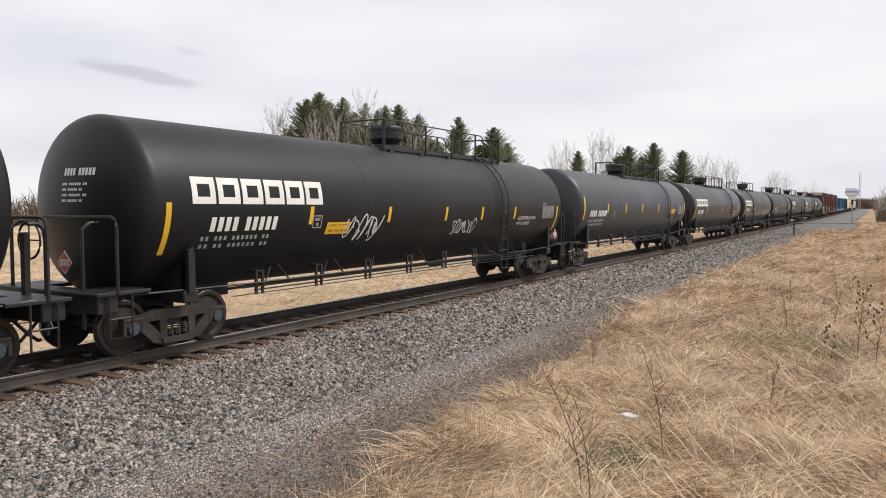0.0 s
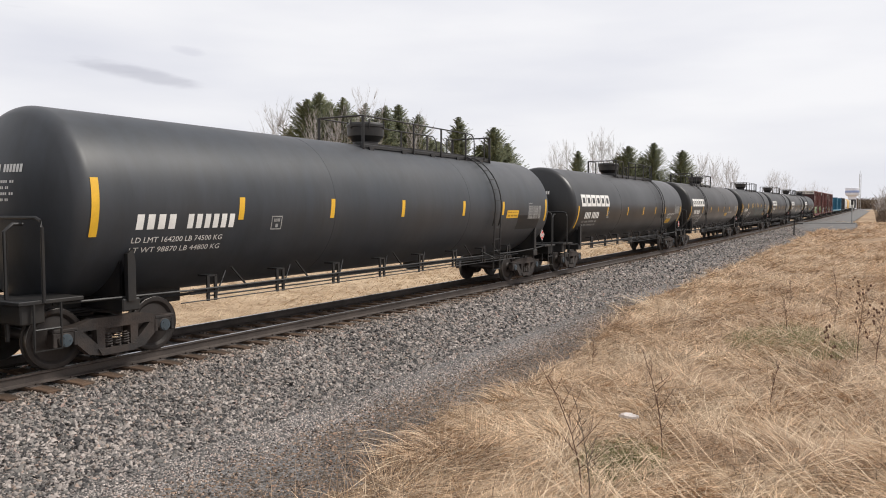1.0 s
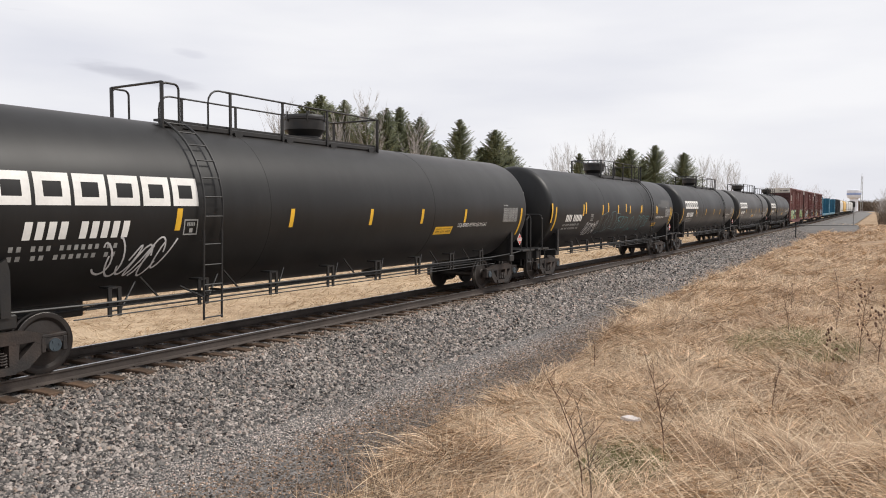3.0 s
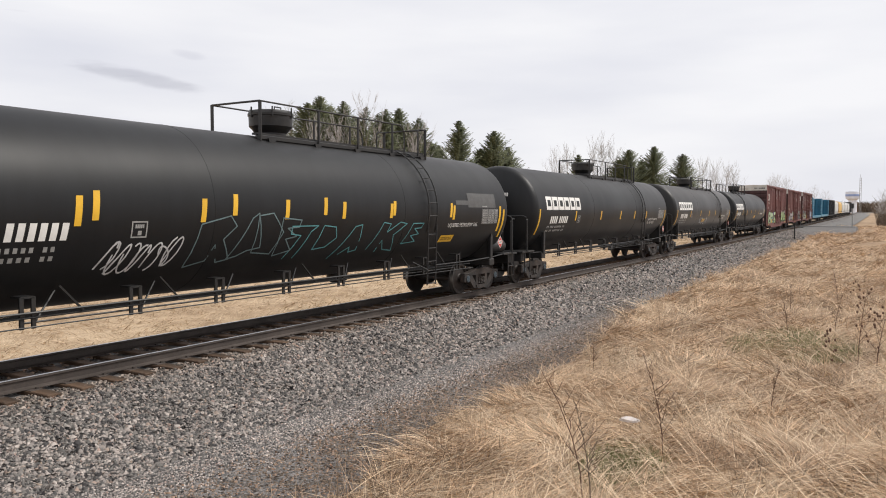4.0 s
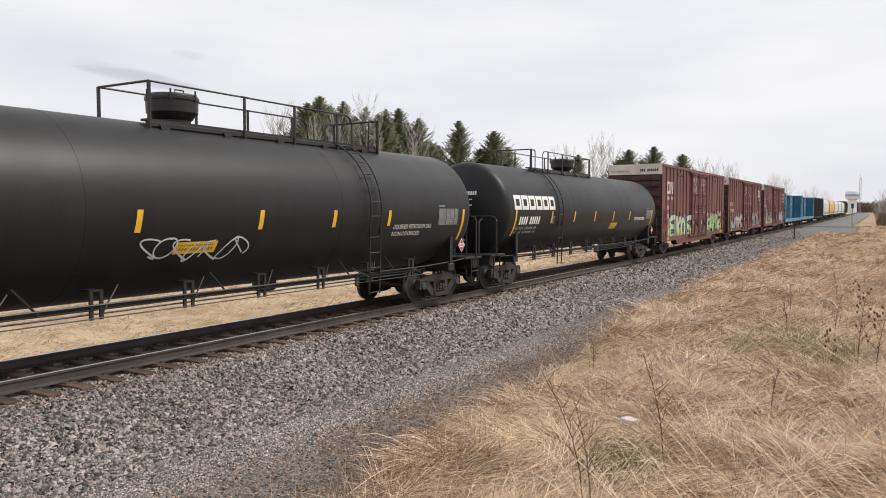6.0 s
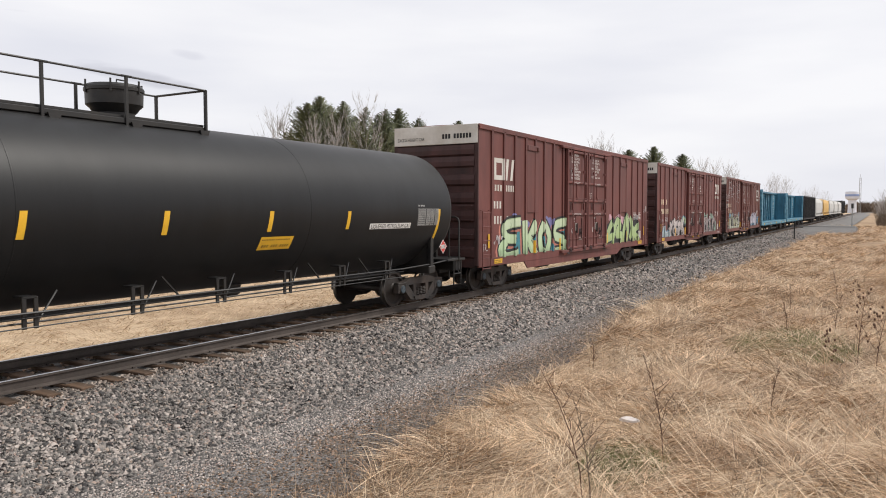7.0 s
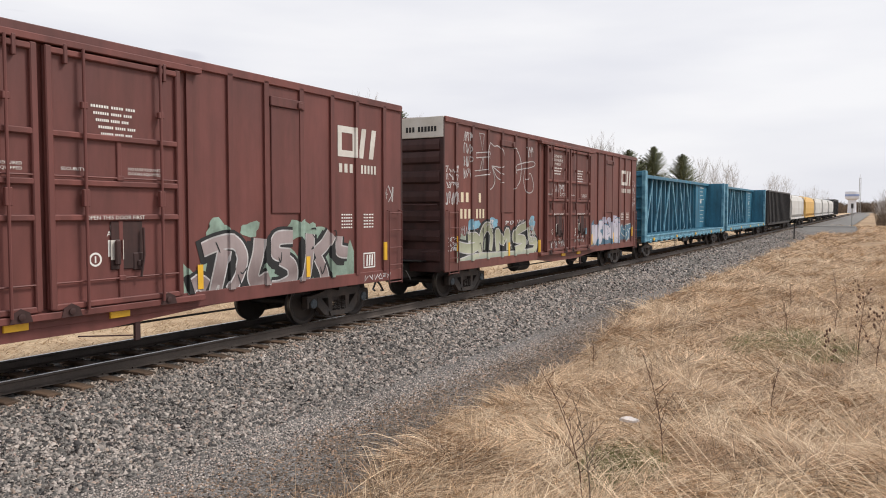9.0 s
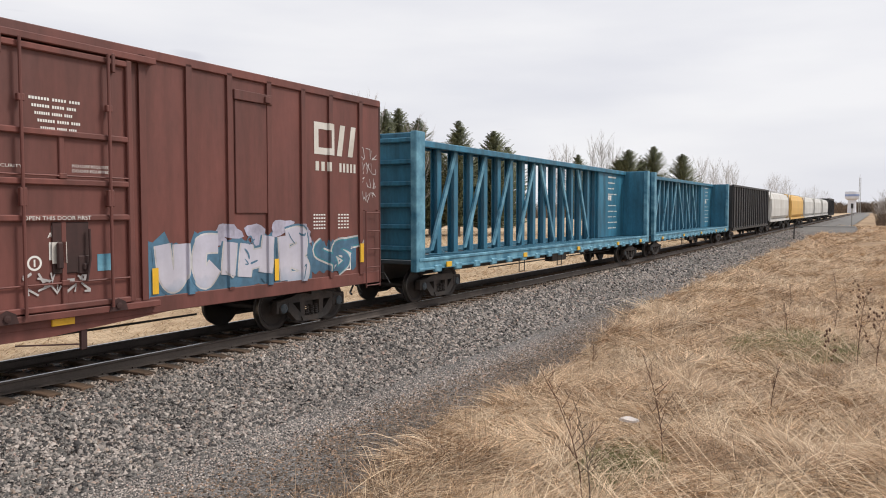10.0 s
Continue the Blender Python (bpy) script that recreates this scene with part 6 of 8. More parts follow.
    graffiti(two, c + 2.4, c + 6.5, 0.88, 2.0, [
        [(0.02, 0.45), (0.10, 0.62), (0.12, 0.85)], [(0.16, 0.05), (0.13, 0.40), (0.22, 0.75), (0.34, 0.92), (0.38, 0.70), (0.28, 0.50), (0.30, 0.25), (0.42, 0.10)],
        [(0.54, 0.85), (0.42, 0.68), (0.44, 0.45), (0.54, 0.30), (0.50, 0.06)], [(0.57, 0.80), (0.60, 0.45), (0.62, 0.12)], [(0.60, 0.80), (0.70, 0.66), (0.64, 0.40)],
        [(0.74, 0.96), (0.74, 0.50), (0.82, 0.10)], [(0.90, 0.98), (0.82, 0.60), (0.90, 0.34), (1.00, 0.12)]], 22, "ink", "silver_fade", "ink", "ink", 0.23, "chalk")
    graffiti(two, c + 5.7, c + 6.4, 1.55, 2.15, [[(0.1, 0.3), (0.4, 0.75), (0.85, 0.6), (0.95, 0.2)]], 9, "sky", "mint", "navy", None, 0.22, "sky")
    graffiti(two, c + 11.6, c + 16.0, 0.88, 2.10, [
        [(0.06, 0.73), (0.14, 0.81), (0.22, 0.82), (0.27, 0.61), (0.25, 0.34), (0.20, 0.10)], [(0.17, 0.72), (0.15, 0.45), (0.12, 0.11)], [(0.08, 0.2), (0.04, 0.28), (0.0, 0.24)],
        [(0.37, 0.86), (0.36, 0.6), (0.33, 0.3), (0.36, 0.16), (0.42, 0.24)], [(0.58, 0.86), (0.48, 0.84), (0.47, 0.62), (0.56, 0.57)], [(0.50, 0.52), (0.57, 0.39), (0.57, 0.17), (0.5, 0.07), (0.44, 0.07)],
        [(0.70, 0.9), (0.69, 0.58), (0.67, 0.25), (0.64, 0.04)], [(0.85, 0.89), (0.80, 0.70), (0.73, 0.55)], [(0.75, 0.50), (0.79, 0.28), (0.81, 0.05)], [(0.91, 0.84), (0.91, 0.60), (0.98, 0.54)]],
        41, "jade", "mauve_fade", "ink", "ink", 0.24, "chalk", "jade", 0.15, 0.55)
    for a, b, z0, z1, n, s in ((1.7, 2.2, 1.85, 2.15, 4, 12), (4.6, 5.2, 2.05, 2.2, 5, 13), (0.82, 1.3, 1.86, 2.06, 4, 14), (0.3, 0.5, 2.0, 2.3, 3, 15), (17.3, 17.8, 2.6, 3.1, 3, 16), (16.5, 17.6, 0.84, 1.0, 6, 17)):
        tag_lines(two, c + a, c + b, z0, z1, n, s)
    three = box_car(y + 40.27, "box_rust", "rusty brown box car covered in white scrawls", False, tags=True)
    for a, b, z, n in ((0.82, 1.4, 2.70, 2), (1.9, 2.15, 2.70, 1), (0.80, 1.5, 2.24, 3), (1.75, 2.35, 2.24, 3)):
        number_bars(three, c + a, c + b, z, z + 0.27, n)
    company_mark(three, c + 15.75, 3.62)
    graffiti(three, c + 0.75, c + 6.1, 0.84, 2.05, [
        [(0.02, 0.12), (0.20, 0.20), (0.45, 0.18), (0.70, 0.16), (0.98, 0.20)], [(0.00, 0.52), (0.12, 0.45), (0.22, 0.54), (0.19, 0.70), (0.10, 0.70)],
        [(0.24, 0.34), (0.26, 0.74), (0.32, 0.95), (0.37, 0.76), (0.36, 0.36)], [(0.46, 0.32), (0.45, 0.80), (0.52, 0.56), (0.59, 0.80), (0.60, 0.32)],
        [(0.85, 0.94), (0.72, 0.80), (0.68, 0.62), (0.82, 0.56), (0.80, 0.36), (0.68, 0.30)], [(0.88, 0.90), (0.90, 0.55), (1.00, 0.48), (0.98, 0.22)]],
        61, "moss_wash", "grey_green_fade", "ink", "ink", 0.25, "chalk", "sky", 0.16, 0.72)
    graffiti(three, c + 11.8, c + 15.5, 1.0, 2.05, [
        [(0.04, 0.85), (0.06, 0.39), (0.10, 0.24), (0.14, 0.43), (0.14, 0.85)], [(0.36, 0.83), (0.26, 0.80), (0.24, 0.47), (0.28, 0.25), (0.34, 0.46)], [(0.42, 0.28), (0.44, 0.84)],
        [(0.55, 0.80), (0.53, 0.22)], [(0.70, 0.92), (0.67, 0.26)], [(0.55, 0.50), (0.67, 0.56)], [(0.81, 0.91), (0.83, 0.08)], [(0.83, 0.88), (0.94, 0.92), (0.95, 0.66), (0.86, 0.50), (0.97, 0.33), (0.95, 0.10), (0.84, 0.08)]],
        75, "steel", "lilac_fade", "steel", None, 0.30, "chalk", "lilac", 0.10)
    graffiti(three, c + 15.8, c + 17.0, 1.15, 1.85, 2, 77, "navy", "navy", "chalk", None, 0.16, "sea")
    # a large sprayed line drawing: a wedge on bars, a round head with a beak, a hook
    spray_lines(three, [[(c + a, b) for a, b in p] for p in (
        [(2.0, 4.7), (2.3, 4.7), (2.2, 4.22), (2.0, 4.7)], [(2.6, 4.2), (1.8, 4.12), (1.8, 3.98), (2.65, 4.06)], [(2.6, 4.3), (2.7, 4.15), (2.6, 4.0)],
        [(2.2, 4.0), (2.0, 3.6)], [(2.25, 4.0), (2.2, 3.65)], [(1.7, 3.6), (2.5, 3.68)], [(1.7, 3.45), (2.6, 3.54), (2.7, 3.6), (2.6, 3.66)])], "chalk", 0.032, False, "sprayed wedge and bars")
    spray_lines(three, [[(c + a, b) for a, b in p] for p in (
        [(2.5, 3.65), (2.5, 4.2), (2.65, 4.47), (2.95, 4.4), (3.2, 4.42), (3.5, 4.3), (3.6, 4.0), (3.5, 3.8), (2.8, 3.8)], [(2.8, 3.8), (3.1, 3.7), (3.4, 3.6)],
        [(2.8, 3.8), (3.0, 3.4), (2.9, 3.2), (2.7, 3.1), (2.6, 3.22)], [(2.8, 3.8), (3.1, 3.5), (3.4, 3.4)], [(3.4, 3.6), (3.6, 3.6), (3.8, 3.8), (4.0, 3.9)], [(3.6, 3.7), (3.7, 3.9), (3.9, 4.0)],
        [(3.75, 4.0), (3.85, 4.2), (4.1, 4.4), (4.4, 4.44), (4.7, 4.3), (4.9, 4.0), (4.9, 3.7), (4.8, 3.4), (4.5, 3.2), (4.2, 3.15), (3.9, 3.3), (3.4, 3.33)])], "chalk", 0.032, True, "sprayed round head in thin lines")
    spray_lines(three, [[(c + a, b) for a, b in p] for p in (
        [(4.5, 3.72), (4.5, 3.9), (5.8, 4.1), (5.9, 3.94), (4.5, 3.74), (4.6, 3.62)], [(5.2, 3.8), (5.1, 3.5), (5.2, 3.2), (5.4, 3.05), (5.8, 3.1), (5.9, 3.3), (5.8, 3.55), (5.6, 3.7), (5.4, 3.5), (5.2, 3.5)])], "chalk", 0.032, True, "sprayed hook in thin lines")
    for a, b, z0, z1, n, s, w, rows in ((1.05, 1.5, 3.35, 4.7, 4, 91, 0.026, 4), (0.05, 0.7, 3.05, 3.7, 4, 94, 0.04, 3), (0.05, 0.8, 2.6, 3.0, 5, 95, 0.035, 1), (5.3, 5.85, 4.2, 4.6, 4, 96, 0.03, 1),
                                        (17.3, 17.95, 2.6, 3.9, 3, 92, 0.022, 4), (7.2, 8.6, 1.1, 1.5, 6, 93, 0.04, 1), (9.6, 10.6, 1.25, 1.6, 5, 97, 0.04, 2), (7.4, 8.5, 3.1, 3.45, 6, 98, 0.03, 1),
                                        (0.85, 1.6, 1.75, 2.08, 5, 99, 0.03, 1), (2.4, 2.9, 1.95, 2.2, 4, 100, 0.03, 2), (3.7, 4.3, 2.0, 2.16, 4, 101, 0.03, 1), (4.6, 5.1, 2.02, 2.18, 5, 102, 0.022, 1),
                                        (5.5, 5.9, 2.05, 2.25, 4, 103, 0.03, 1), (5.5, 6.0, 1.4, 2.0, 4, 104, 0.03, 3), (0.15, 0.6, 1.35, 1.75, 4, 105, 0.022, 3)):
        tag_lines(three, c + a, c + b, z0, z1, n, s, "chalk", w, rows)


# ---- open lumber cars, gondola and hoppers ----
def centre_beam_car(y, half=10.8):
    car = tagged(empty("centre_beam_car", pose(0, y, rise(y))), "empty blue centre-beam lumber car with open truss", "flat car", "cars of the train")
    top = 4.45
    part("deck", lambda: Geo().box(-1.42, 1.42, -half, half, 1.08, 1.17, 0.02), M["deck"], car, "dirty steel deck", key="cb_deck%.1f" % half, smooth=False)
    for s in (-1, 1):
        part("side_sill", lambda: Geo().box(-0.05, 0.05, -half, half, 1.16, 1.24, 0.012).box(-0.02, 0.02, -half, half, 0.98, 1.18).box(-0.05, 0.05, -half, half, 0.93, 0.99, 0.012), M["blue_pale"], car, "pale blue side sill", key="cb_sill%.1f" % half, m=pose(s * 1.44, 0, 0), smooth=False)
        for k in range(30):
            part("deck_bar", lambda: Geo().box(-0.62, 0.62, -0.05, 0.05, 0, 0.05, 0.01), M["blue_pale"], car, key="cb_bar", m=pose(s * 0.78, -half + 0.5 + (2 * half - 1) * k / 29, 1.17), smooth=False)
        n = 19
        for k in range(n):
            yy = -half + 0.9 + (2 * half - 1.8) * k / (n - 1)
            part("tie_down", lambda: Geo().box(-0.05, 0.06, -0.17, 0.17, -0.13, 0.06, 0.03), M["blue_pale"], car, key="cb_td", m=pose(s * 1.46, yy, 0.98), smooth=False)
        for yy in (-half + 1.4, -half + 6.4, 0.6, 5.6, half - 1.6):
            part("yellow_tab", lambda: Geo().box(-0.02, 0.02, -0.13, 0.13, -0.07, 0.07, 0.005), M["yellow"], car, key="cb_y", m=pose(s * 1.53, yy, 1.03), smooth=False)
        e = part("bulkhead", lambda: Geo().box(-1.42, 1.42, -0.20, 0.0, 1.2, 4.45, 0.03), M["blue"], car, "ribbed blue end bulkhead", key="cb_bulk", m=pose(0, s * half, 0, 0, 0, 0 if s > 0 else 180), smooth=False)
        for k in range(6):
            part("rib", lambda: Geo().box(-1.3, 1.3, 0.0, 0.10, -0.06, 0.06, 0.02), M["blue"], e, key="cb_rib", m=pose(0, 0, 1.5 + 0.55 * k), smooth=False)
        for sx in (-1, 1):
            part("corner_post", lambda: Geo().box(-0.09, 0.09, -0.30, 0.14, 0.9, 4.46, 0.02), M["blue_pale"], e, "pale blue corner post", key="cb_corner", m=pose(sx * 1.38, 0, 0), smooth=False)
        add_truck(car, s * (half - 1.75))
    part("top_chord", lambda: Geo().box(-0.30, 0.30, -half, half, 4.34, 4.40, 0.01).box(-0.36, -0.26, -half, half, 4.26, 4.45, 0.02).box(0.26, 0.36, -half, half, 4.26, 4.45, 0.02), M["blue"], car, "blue top chord", key="cb_top%.1f" % half, smooth=False)
    n = 17
    solid = half - 4.1
    for k in range(n):
        yy = -half + 0.25 + (solid + half - 0.25) * (k + 1) / n
        part("upright", lambda: Geo().box(-0.12, 0.08, -0.02, 0.02, 1.15, 4.32).box(-0.13, -0.11, -0.12, 0.12, 1.15, 4.32).box(0.08, 0.11, -0.12, 0.12, 1.15, 4.32), M["blue"], car, key="cb_up", m=pose(0, yy, 0), smooth=False)
    step = (solid + half - 0.25) / n
    for k in range(0, n - 1, 1):
        ya = -half + 0.25 + step * k
        a, b = ((ya + 0.35, 1.3), (ya + 2 * step - 0.15, 4.25)) if k < n / 2 else ((ya + 0.35, 4.25), (ya + 2 * step - 0.15, 1.3))
        if k % 2 == 0 and ya + 2 * step < solid + 0.3:
            for x in (0.16,):
                d = Geo()
                d.slab([(a[0], a[1]), (a[0] + 0.18, a[1]), (b[0] + 0.08, b[1]), (b[0] - 0.10, b[1])], x - 0.03, x + 0.04)
                part("diagonal", d, M["blue_pale"], car, smooth=False)
    part("web_panel", lambda: Geo().box(-0.24, 0.24, half - 4.1, half - 0.1, 1.22, 4.3, 0.02), M["blue"], car, "solid blue panel with markings", key="cb_panel%.1f" % half, smooth=False)
    for k, (w, h) in enumerate(((1.2, 0.09), (1.0, 0.07), (0.9, 0.07), (1.3, 0.06), (0.5, 0.3), (1.3, 0.05), (1.4, 0.05), (1.2, 0.05), (1.4, 0.06), (1.3, 0.06))):
        line = bars(half - 2.7, half - 2.7 + w, 4.05 - 0.27 * k, 4.05 - 0.27 * k + h * 0.8, (6, 4))
        part("writing_bar", patch(Geo(), line, 0.006, put=lambda a, b, l: (0.24 + l, a, b)), M["white"], car, smooth=False)
    part("centre_sill", lambda: Geo().box(-0.35, 0.35, -half, half, 0.66, 1.09, 0.02).tube([(1.0, -6, 0.7), (1.0, 6, 0.7)], 0.02, 5).box(0.8, 1.1, -1, 0.4, 0.6, 1.0, 0.02), M["black"], car, key="cb_cs", smooth=False)
    for yy in (-4.5, -1.2, 2.4):
        part("step", lambda: Geo().tube([(1.45, -0.2, 0.9), (1.45, -0.2, 0.5), (1.45, 0.2, 0.5), (1.45, 0.2, 0.9)], 0.018, 5), M["black"], car, key="cb_step", m=pose(0, yy, 0))
    add_couplers(car, half + 0.72)
    CARS.append((car, y))


def gondola(y, half=10.6, height=4.42, label="charcoal ribbed high-side gondola car", paint="char"):
    car = tagged(empty("gondola_car", pose(0, y, rise(y))), label, "gondola", "cars of the train")
    g = Geo().box(-1.45, 1.45, -half, half, 1.0, 1.15)
    for s in (-1, 1):
        g.box(s * 1.42 - 0.04, s * 1.42 + 0.04, -half, half, 1.0, height)
        g.box(-1.42, 1.42, s * half - 0.05, s * half + 0.05, 1.0, height)
    body = part("body", g, M[paint], car, smooth=False)
    for s in (-1, 1):
        for k in range(18):
            part("side_post", lambda: Geo().box(0, 0.09, -0.07, 0.07, 1.0, height, 0.01), M[paint], car, key="gp" + paint, m=pose(s * 1.46, -half + 0.3 + (2 * half - 0.6) * k / 17, 0, 0, 0, 0 if s > 0 else 180), smooth=False)
        part("top_chord", lambda: Geo().box(-0.08, 0.08, -half, half, -0.1, 0.06, 0.01), M[paint], car, key="gt" + paint, m=pose(s * 1.46, 0, height), smooth=False)
        part("side_sill", lambda: Geo().box(-0.05, 0.05, -half, half, 0.85, 1.1, 0.01), M["black"], car, key="gs", m=pose(s * 1.46, 0, 0), smooth=False)
        add_truck(car, s * (half - 1.9))
    part("centre_sill", Geo().box(-0.35, 0.35, -half, half, 0.66, 1.02, 0.02), M["black"], car, smooth=False)
    add_couplers(car, half + 0.7)
    CARS.append((car, y))


def hopper(y, paint, label, half=9.3):
    car = tagged(empty("hopper_car", pose(0, y, rise(y))), label, "hopper car", "cars of the train")
    sec = [(-1.15, 1.25), (-1.5, 1.75), (-1.55, 2.6), (-1.5, 3.6), (-1.25, 4.2), (-0.7, 4.42), (0.7, 4.42), (1.25, 4.2), (1.5, 3.6), (1.55, 2.6), (1.5, 1.75), (1.15, 1.25)]
    n = len(sec)
    g = Geo().add([(x, yy, z) for yy in (-half + 1.0, half - 1.0) for x, z in sec], [(i, (i + 1) % n, (i + 1) % n + n, i + n) for i in range(n)] + [tuple(range(n)), tuple(range(2 * n - 1, n - 1, -1))])
    for s in (-1, 1):
        g.add([(x * k, s * yy, z) for yy, k in ((half - 1.0, 1.0), (half - 0.15, 0.98)) for x, z in sec if z > 3.5], [(0, 1, 2, 3, 4, 5), (6, 7, 8, 9, 10, 11), (0, 6, 7, 1), (1, 7, 8, 2), (2, 8, 9, 3), (3, 9, 10, 4), (4, 10, 11, 5)])
        g.box(s * 1.5 - 0.05, s * 1.5 + 0.05, -half, half, 1.15, 1.4)
    part("body", g, M[paint], car, smooth=False)
    for k in range(4):
        yy = -half + 2.6 + (2 * half - 5.2) * k / 3
        part("hopper_outlet", lambda: Geo().add([(sx * a, sy * b, z) for z, a, b in ((1.3, 1.1, 1.6), (0.55, 0.5, 0.4)) for sx, sy in ((-1, -1), (1, -1), (1, 1), (-1, 1))], [(0, 1, 5, 4), (1, 2, 6, 5), (2, 3, 7, 6), (3, 0, 4, 7), (4, 5, 6, 7)]), M["black"], car, key="outlet", m=pose(0, yy, 0), smooth=False)
    part("roof_walk", Geo().box(-0.5, 0.5, -half + 0.3, half - 0.3, 4.46, 4.52, 0.01), M["fade"], car, smooth=False)
    part("centre_sill", Geo().box(-0.35, 0.35, -half, half, 0.7, 1.15, 0.02).box(-1.4, 1.4, half - 0.3, half, 1.0, 1.3).box(-1.4, 1.4, -half, -half + 0.3, 1.0, 1.3), M["black"], car, smooth=False)
    for s in (-1, 1):
        add_truck(car, s * (half - 1.6))
        part("end_ladder", Geo().tube([(1.45, s * (half - 0.1), 1.2), (1.45, s * (half - 0.1), 4.3)], 0.03, 6).tube([(1.45, s * (half - 0.6), 1.2), (1.45, s * (half - 0.6), 4.3)], 0.03, 6), M[paint], car)
    add_couplers(car, half + 0.6)
    CARS.append((car, y))


def build_rear_cars():
    centre_beam_car(237.45)
    centre_beam_car(260.30)
    gondola(283.60)
    hopper(305.20, "hop_white", "pale grey covered hopper car")
    hopper(325.90, "hop_yellow", "yellow covered hopper car")
    for y in (346.1, 366.3, 387.3):
        hopper(y, "hop_white", "pale grey covered hopper car")
    gondola(410.00, 10.9, 4.75, "dark high-side car at the end of the train", "char")
# ---- trees, weeds and distance ----
def spruce_geo(h, seed, wide=0.2, thin=1.0):
    """A crown of rising and drooping boughs, each with many small needle sprays, round a tapered trunk."""
    rnd = random.Random(seed)
    trunk = Geo().tube([(0, 0, -0.3), (0, 0, h * 0.5), (0, 0, h)], 0.012 * h + 0.03, 7, 0.015)
    v, f = [], []
    z = h * 0.08
    while z < h * 0.995:
        t = (z - h * 0.08) / (h * 0.92)
        full = 1.12 * h * wide
        reach = full * min(1.0, (h - z) / (0.55 * h)) ** 0.80 * (0.8 + 0.2 * min(1, t * 5)) + 0.02
        for _ in range(5):
            if rnd.random() > thin:
                continue
            a, r = rnd.uniform(0, 6.283), reach * rnd.choice((0.55, 0.75, 0.95, 1.1, 1.35)) * rnd.uniform(0.8, 1.15)
            ca, sa = math.cos(a), math.sin(a)
            up = 0.75 * t if t > 0.6 else rnd.uniform(-0.05, 0.55)
            n = max(3, int(r / 0.13))
            for i in range(n):
                u = (i + 0.7) / n
                d = r * u
                zz = z + up * d + 0.15 * d * u
                for s in (-1, 1):
                    L = rnd.uniform(0.22, 0.50) * (0.7 + 0.4 * (1 - u)) * min(1.0, 0.35 + reach)
                    w = rnd.uniform(0.03, 0.065) * min(1.0, 0.5 + reach)
                    b = a + s * rnd.uniform(0.25, 1.0)
                    cb, sb = math.cos(b), math.sin(b)
                    k = len(v)
                    bx, by = d * ca, d * sa
                    q = rnd.uniform(-0.35, 0.35)
                    v += [(bx - sb * w, by + cb * w, zz + w), (bx + sb * w, by - cb * w, zz - w), (bx + cb * L, by + sb * L, zz + q * L)]
                    f.append((k, k + 1, k + 2))
        z += h * 0.0040 + 0.015
    crown = Geo()
    crown.v, crown.f = v, f
    return trunk, crown


def plain_mesh(name, v, f, material):
    me = bpy.data.meshes.new(name)
    me.from_pydata(v, [], f)
    me.materials.append(material)
    return me


def spruce(x, y, h, seed, wide, thin=1.0):
    z = ground_height(x, y)
    tree = tagged(empty("spruce_tree", pose(x, y, z)), "dark green spruce with a ragged pointed crown" if thin > 0.9 else "thin sparse spruce with gaps in its crown", "tree", "spruces behind the track")
    trunk, crown = spruce_geo(h, seed, wide, thin)
    part("trunk", trunk, M["bark"], tree)
    ob = new("crown", plain_mesh("crown", crown.v, crown.f, M["needle"]))
    ob.parent = tree


def bare_geo(h, seed, spread=0.35, limbs=52):
    """A slim trunk with many thin limbs that curve upwards, each with fine twigs along it."""
    rnd = random.Random(seed)
    g = Geo()
    lean = Vector((rnd.uniform(-0.04, 0.04), rnd.uniform(-0.04, 0.04), 1))
    g.tube([(0, 0, -0.2), lean * h * 0.5, lean * h * 0.97], 0.006 * h, 6, 0.01, caps=False)
    for _ in range(limbs):
        z = h * rnd.uniform(0.22, 0.92)
        a, out = rnd.uniform(0, 6.283), (spread + 0.25) * rnd.uniform(0.5, 1.3)
        L = (h - z * 0.75) * rnd.uniform(0.35, 0.75)
        d = Vector((math.cos(a) * out, math.sin(a) * out, 1)).normalized()
        p = lean * z
        mid = p + Vector((d.x * 1.25, d.y * 1.25, d.z * 0.85)) * L * 0.45 + Vector((rnd.uniform(-1, 1), rnd.uniform(-1, 1), 0)) * 0.05 * L
        q = p + d * L
        g.tube([p, mid, q], 0.0016 * h + 0.003, 3, 0.004, caps=False)
        for _ in range(14):
            u = rnd.uniform(0.15, 1.0)
            o = p.lerp(mid, u * 2) if u < 0.5 else mid.lerp(q, u * 2 - 1)
            e = o + (d + Vector((rnd.uniform(-0.8, 0.8), rnd.uniform(-0.8, 0.8), rnd.uniform(0.0, 0.6)))).normalized() * L * rnd.uniform(0.12, 0.34)
            t = 0.0007 * h + 0.002
            g.add([(o.x - t, o.y - t, o.z), (o.x + t, o.y + t, o.z), e[:]], [(0, 1, 2)])
    return g


def bare_tree(x, y, h, seed, spread=0.35, m="birch"):
    z = ground_height(x, y)
    tree = tagged(empty("bare_tree", pose(x, y, z)), "leafless tree with fine pale twigs", "tree", "bare trees behind the track")
    g = bare_geo(h, seed, spread)
    ob = new("crown", plain_mesh("crown", g.v, g.f, M[m]))
    ob.parent = tree


def build_trees():
    for i, (x, y, h, w, thin) in enumerate(SPRUCES):
        spruce(x, y, h, 100 + i, w, thin)
    for i, (x, y, h, s) in enumerate(BARE):
        bare_tree(x, y, h, 300 + i, s)


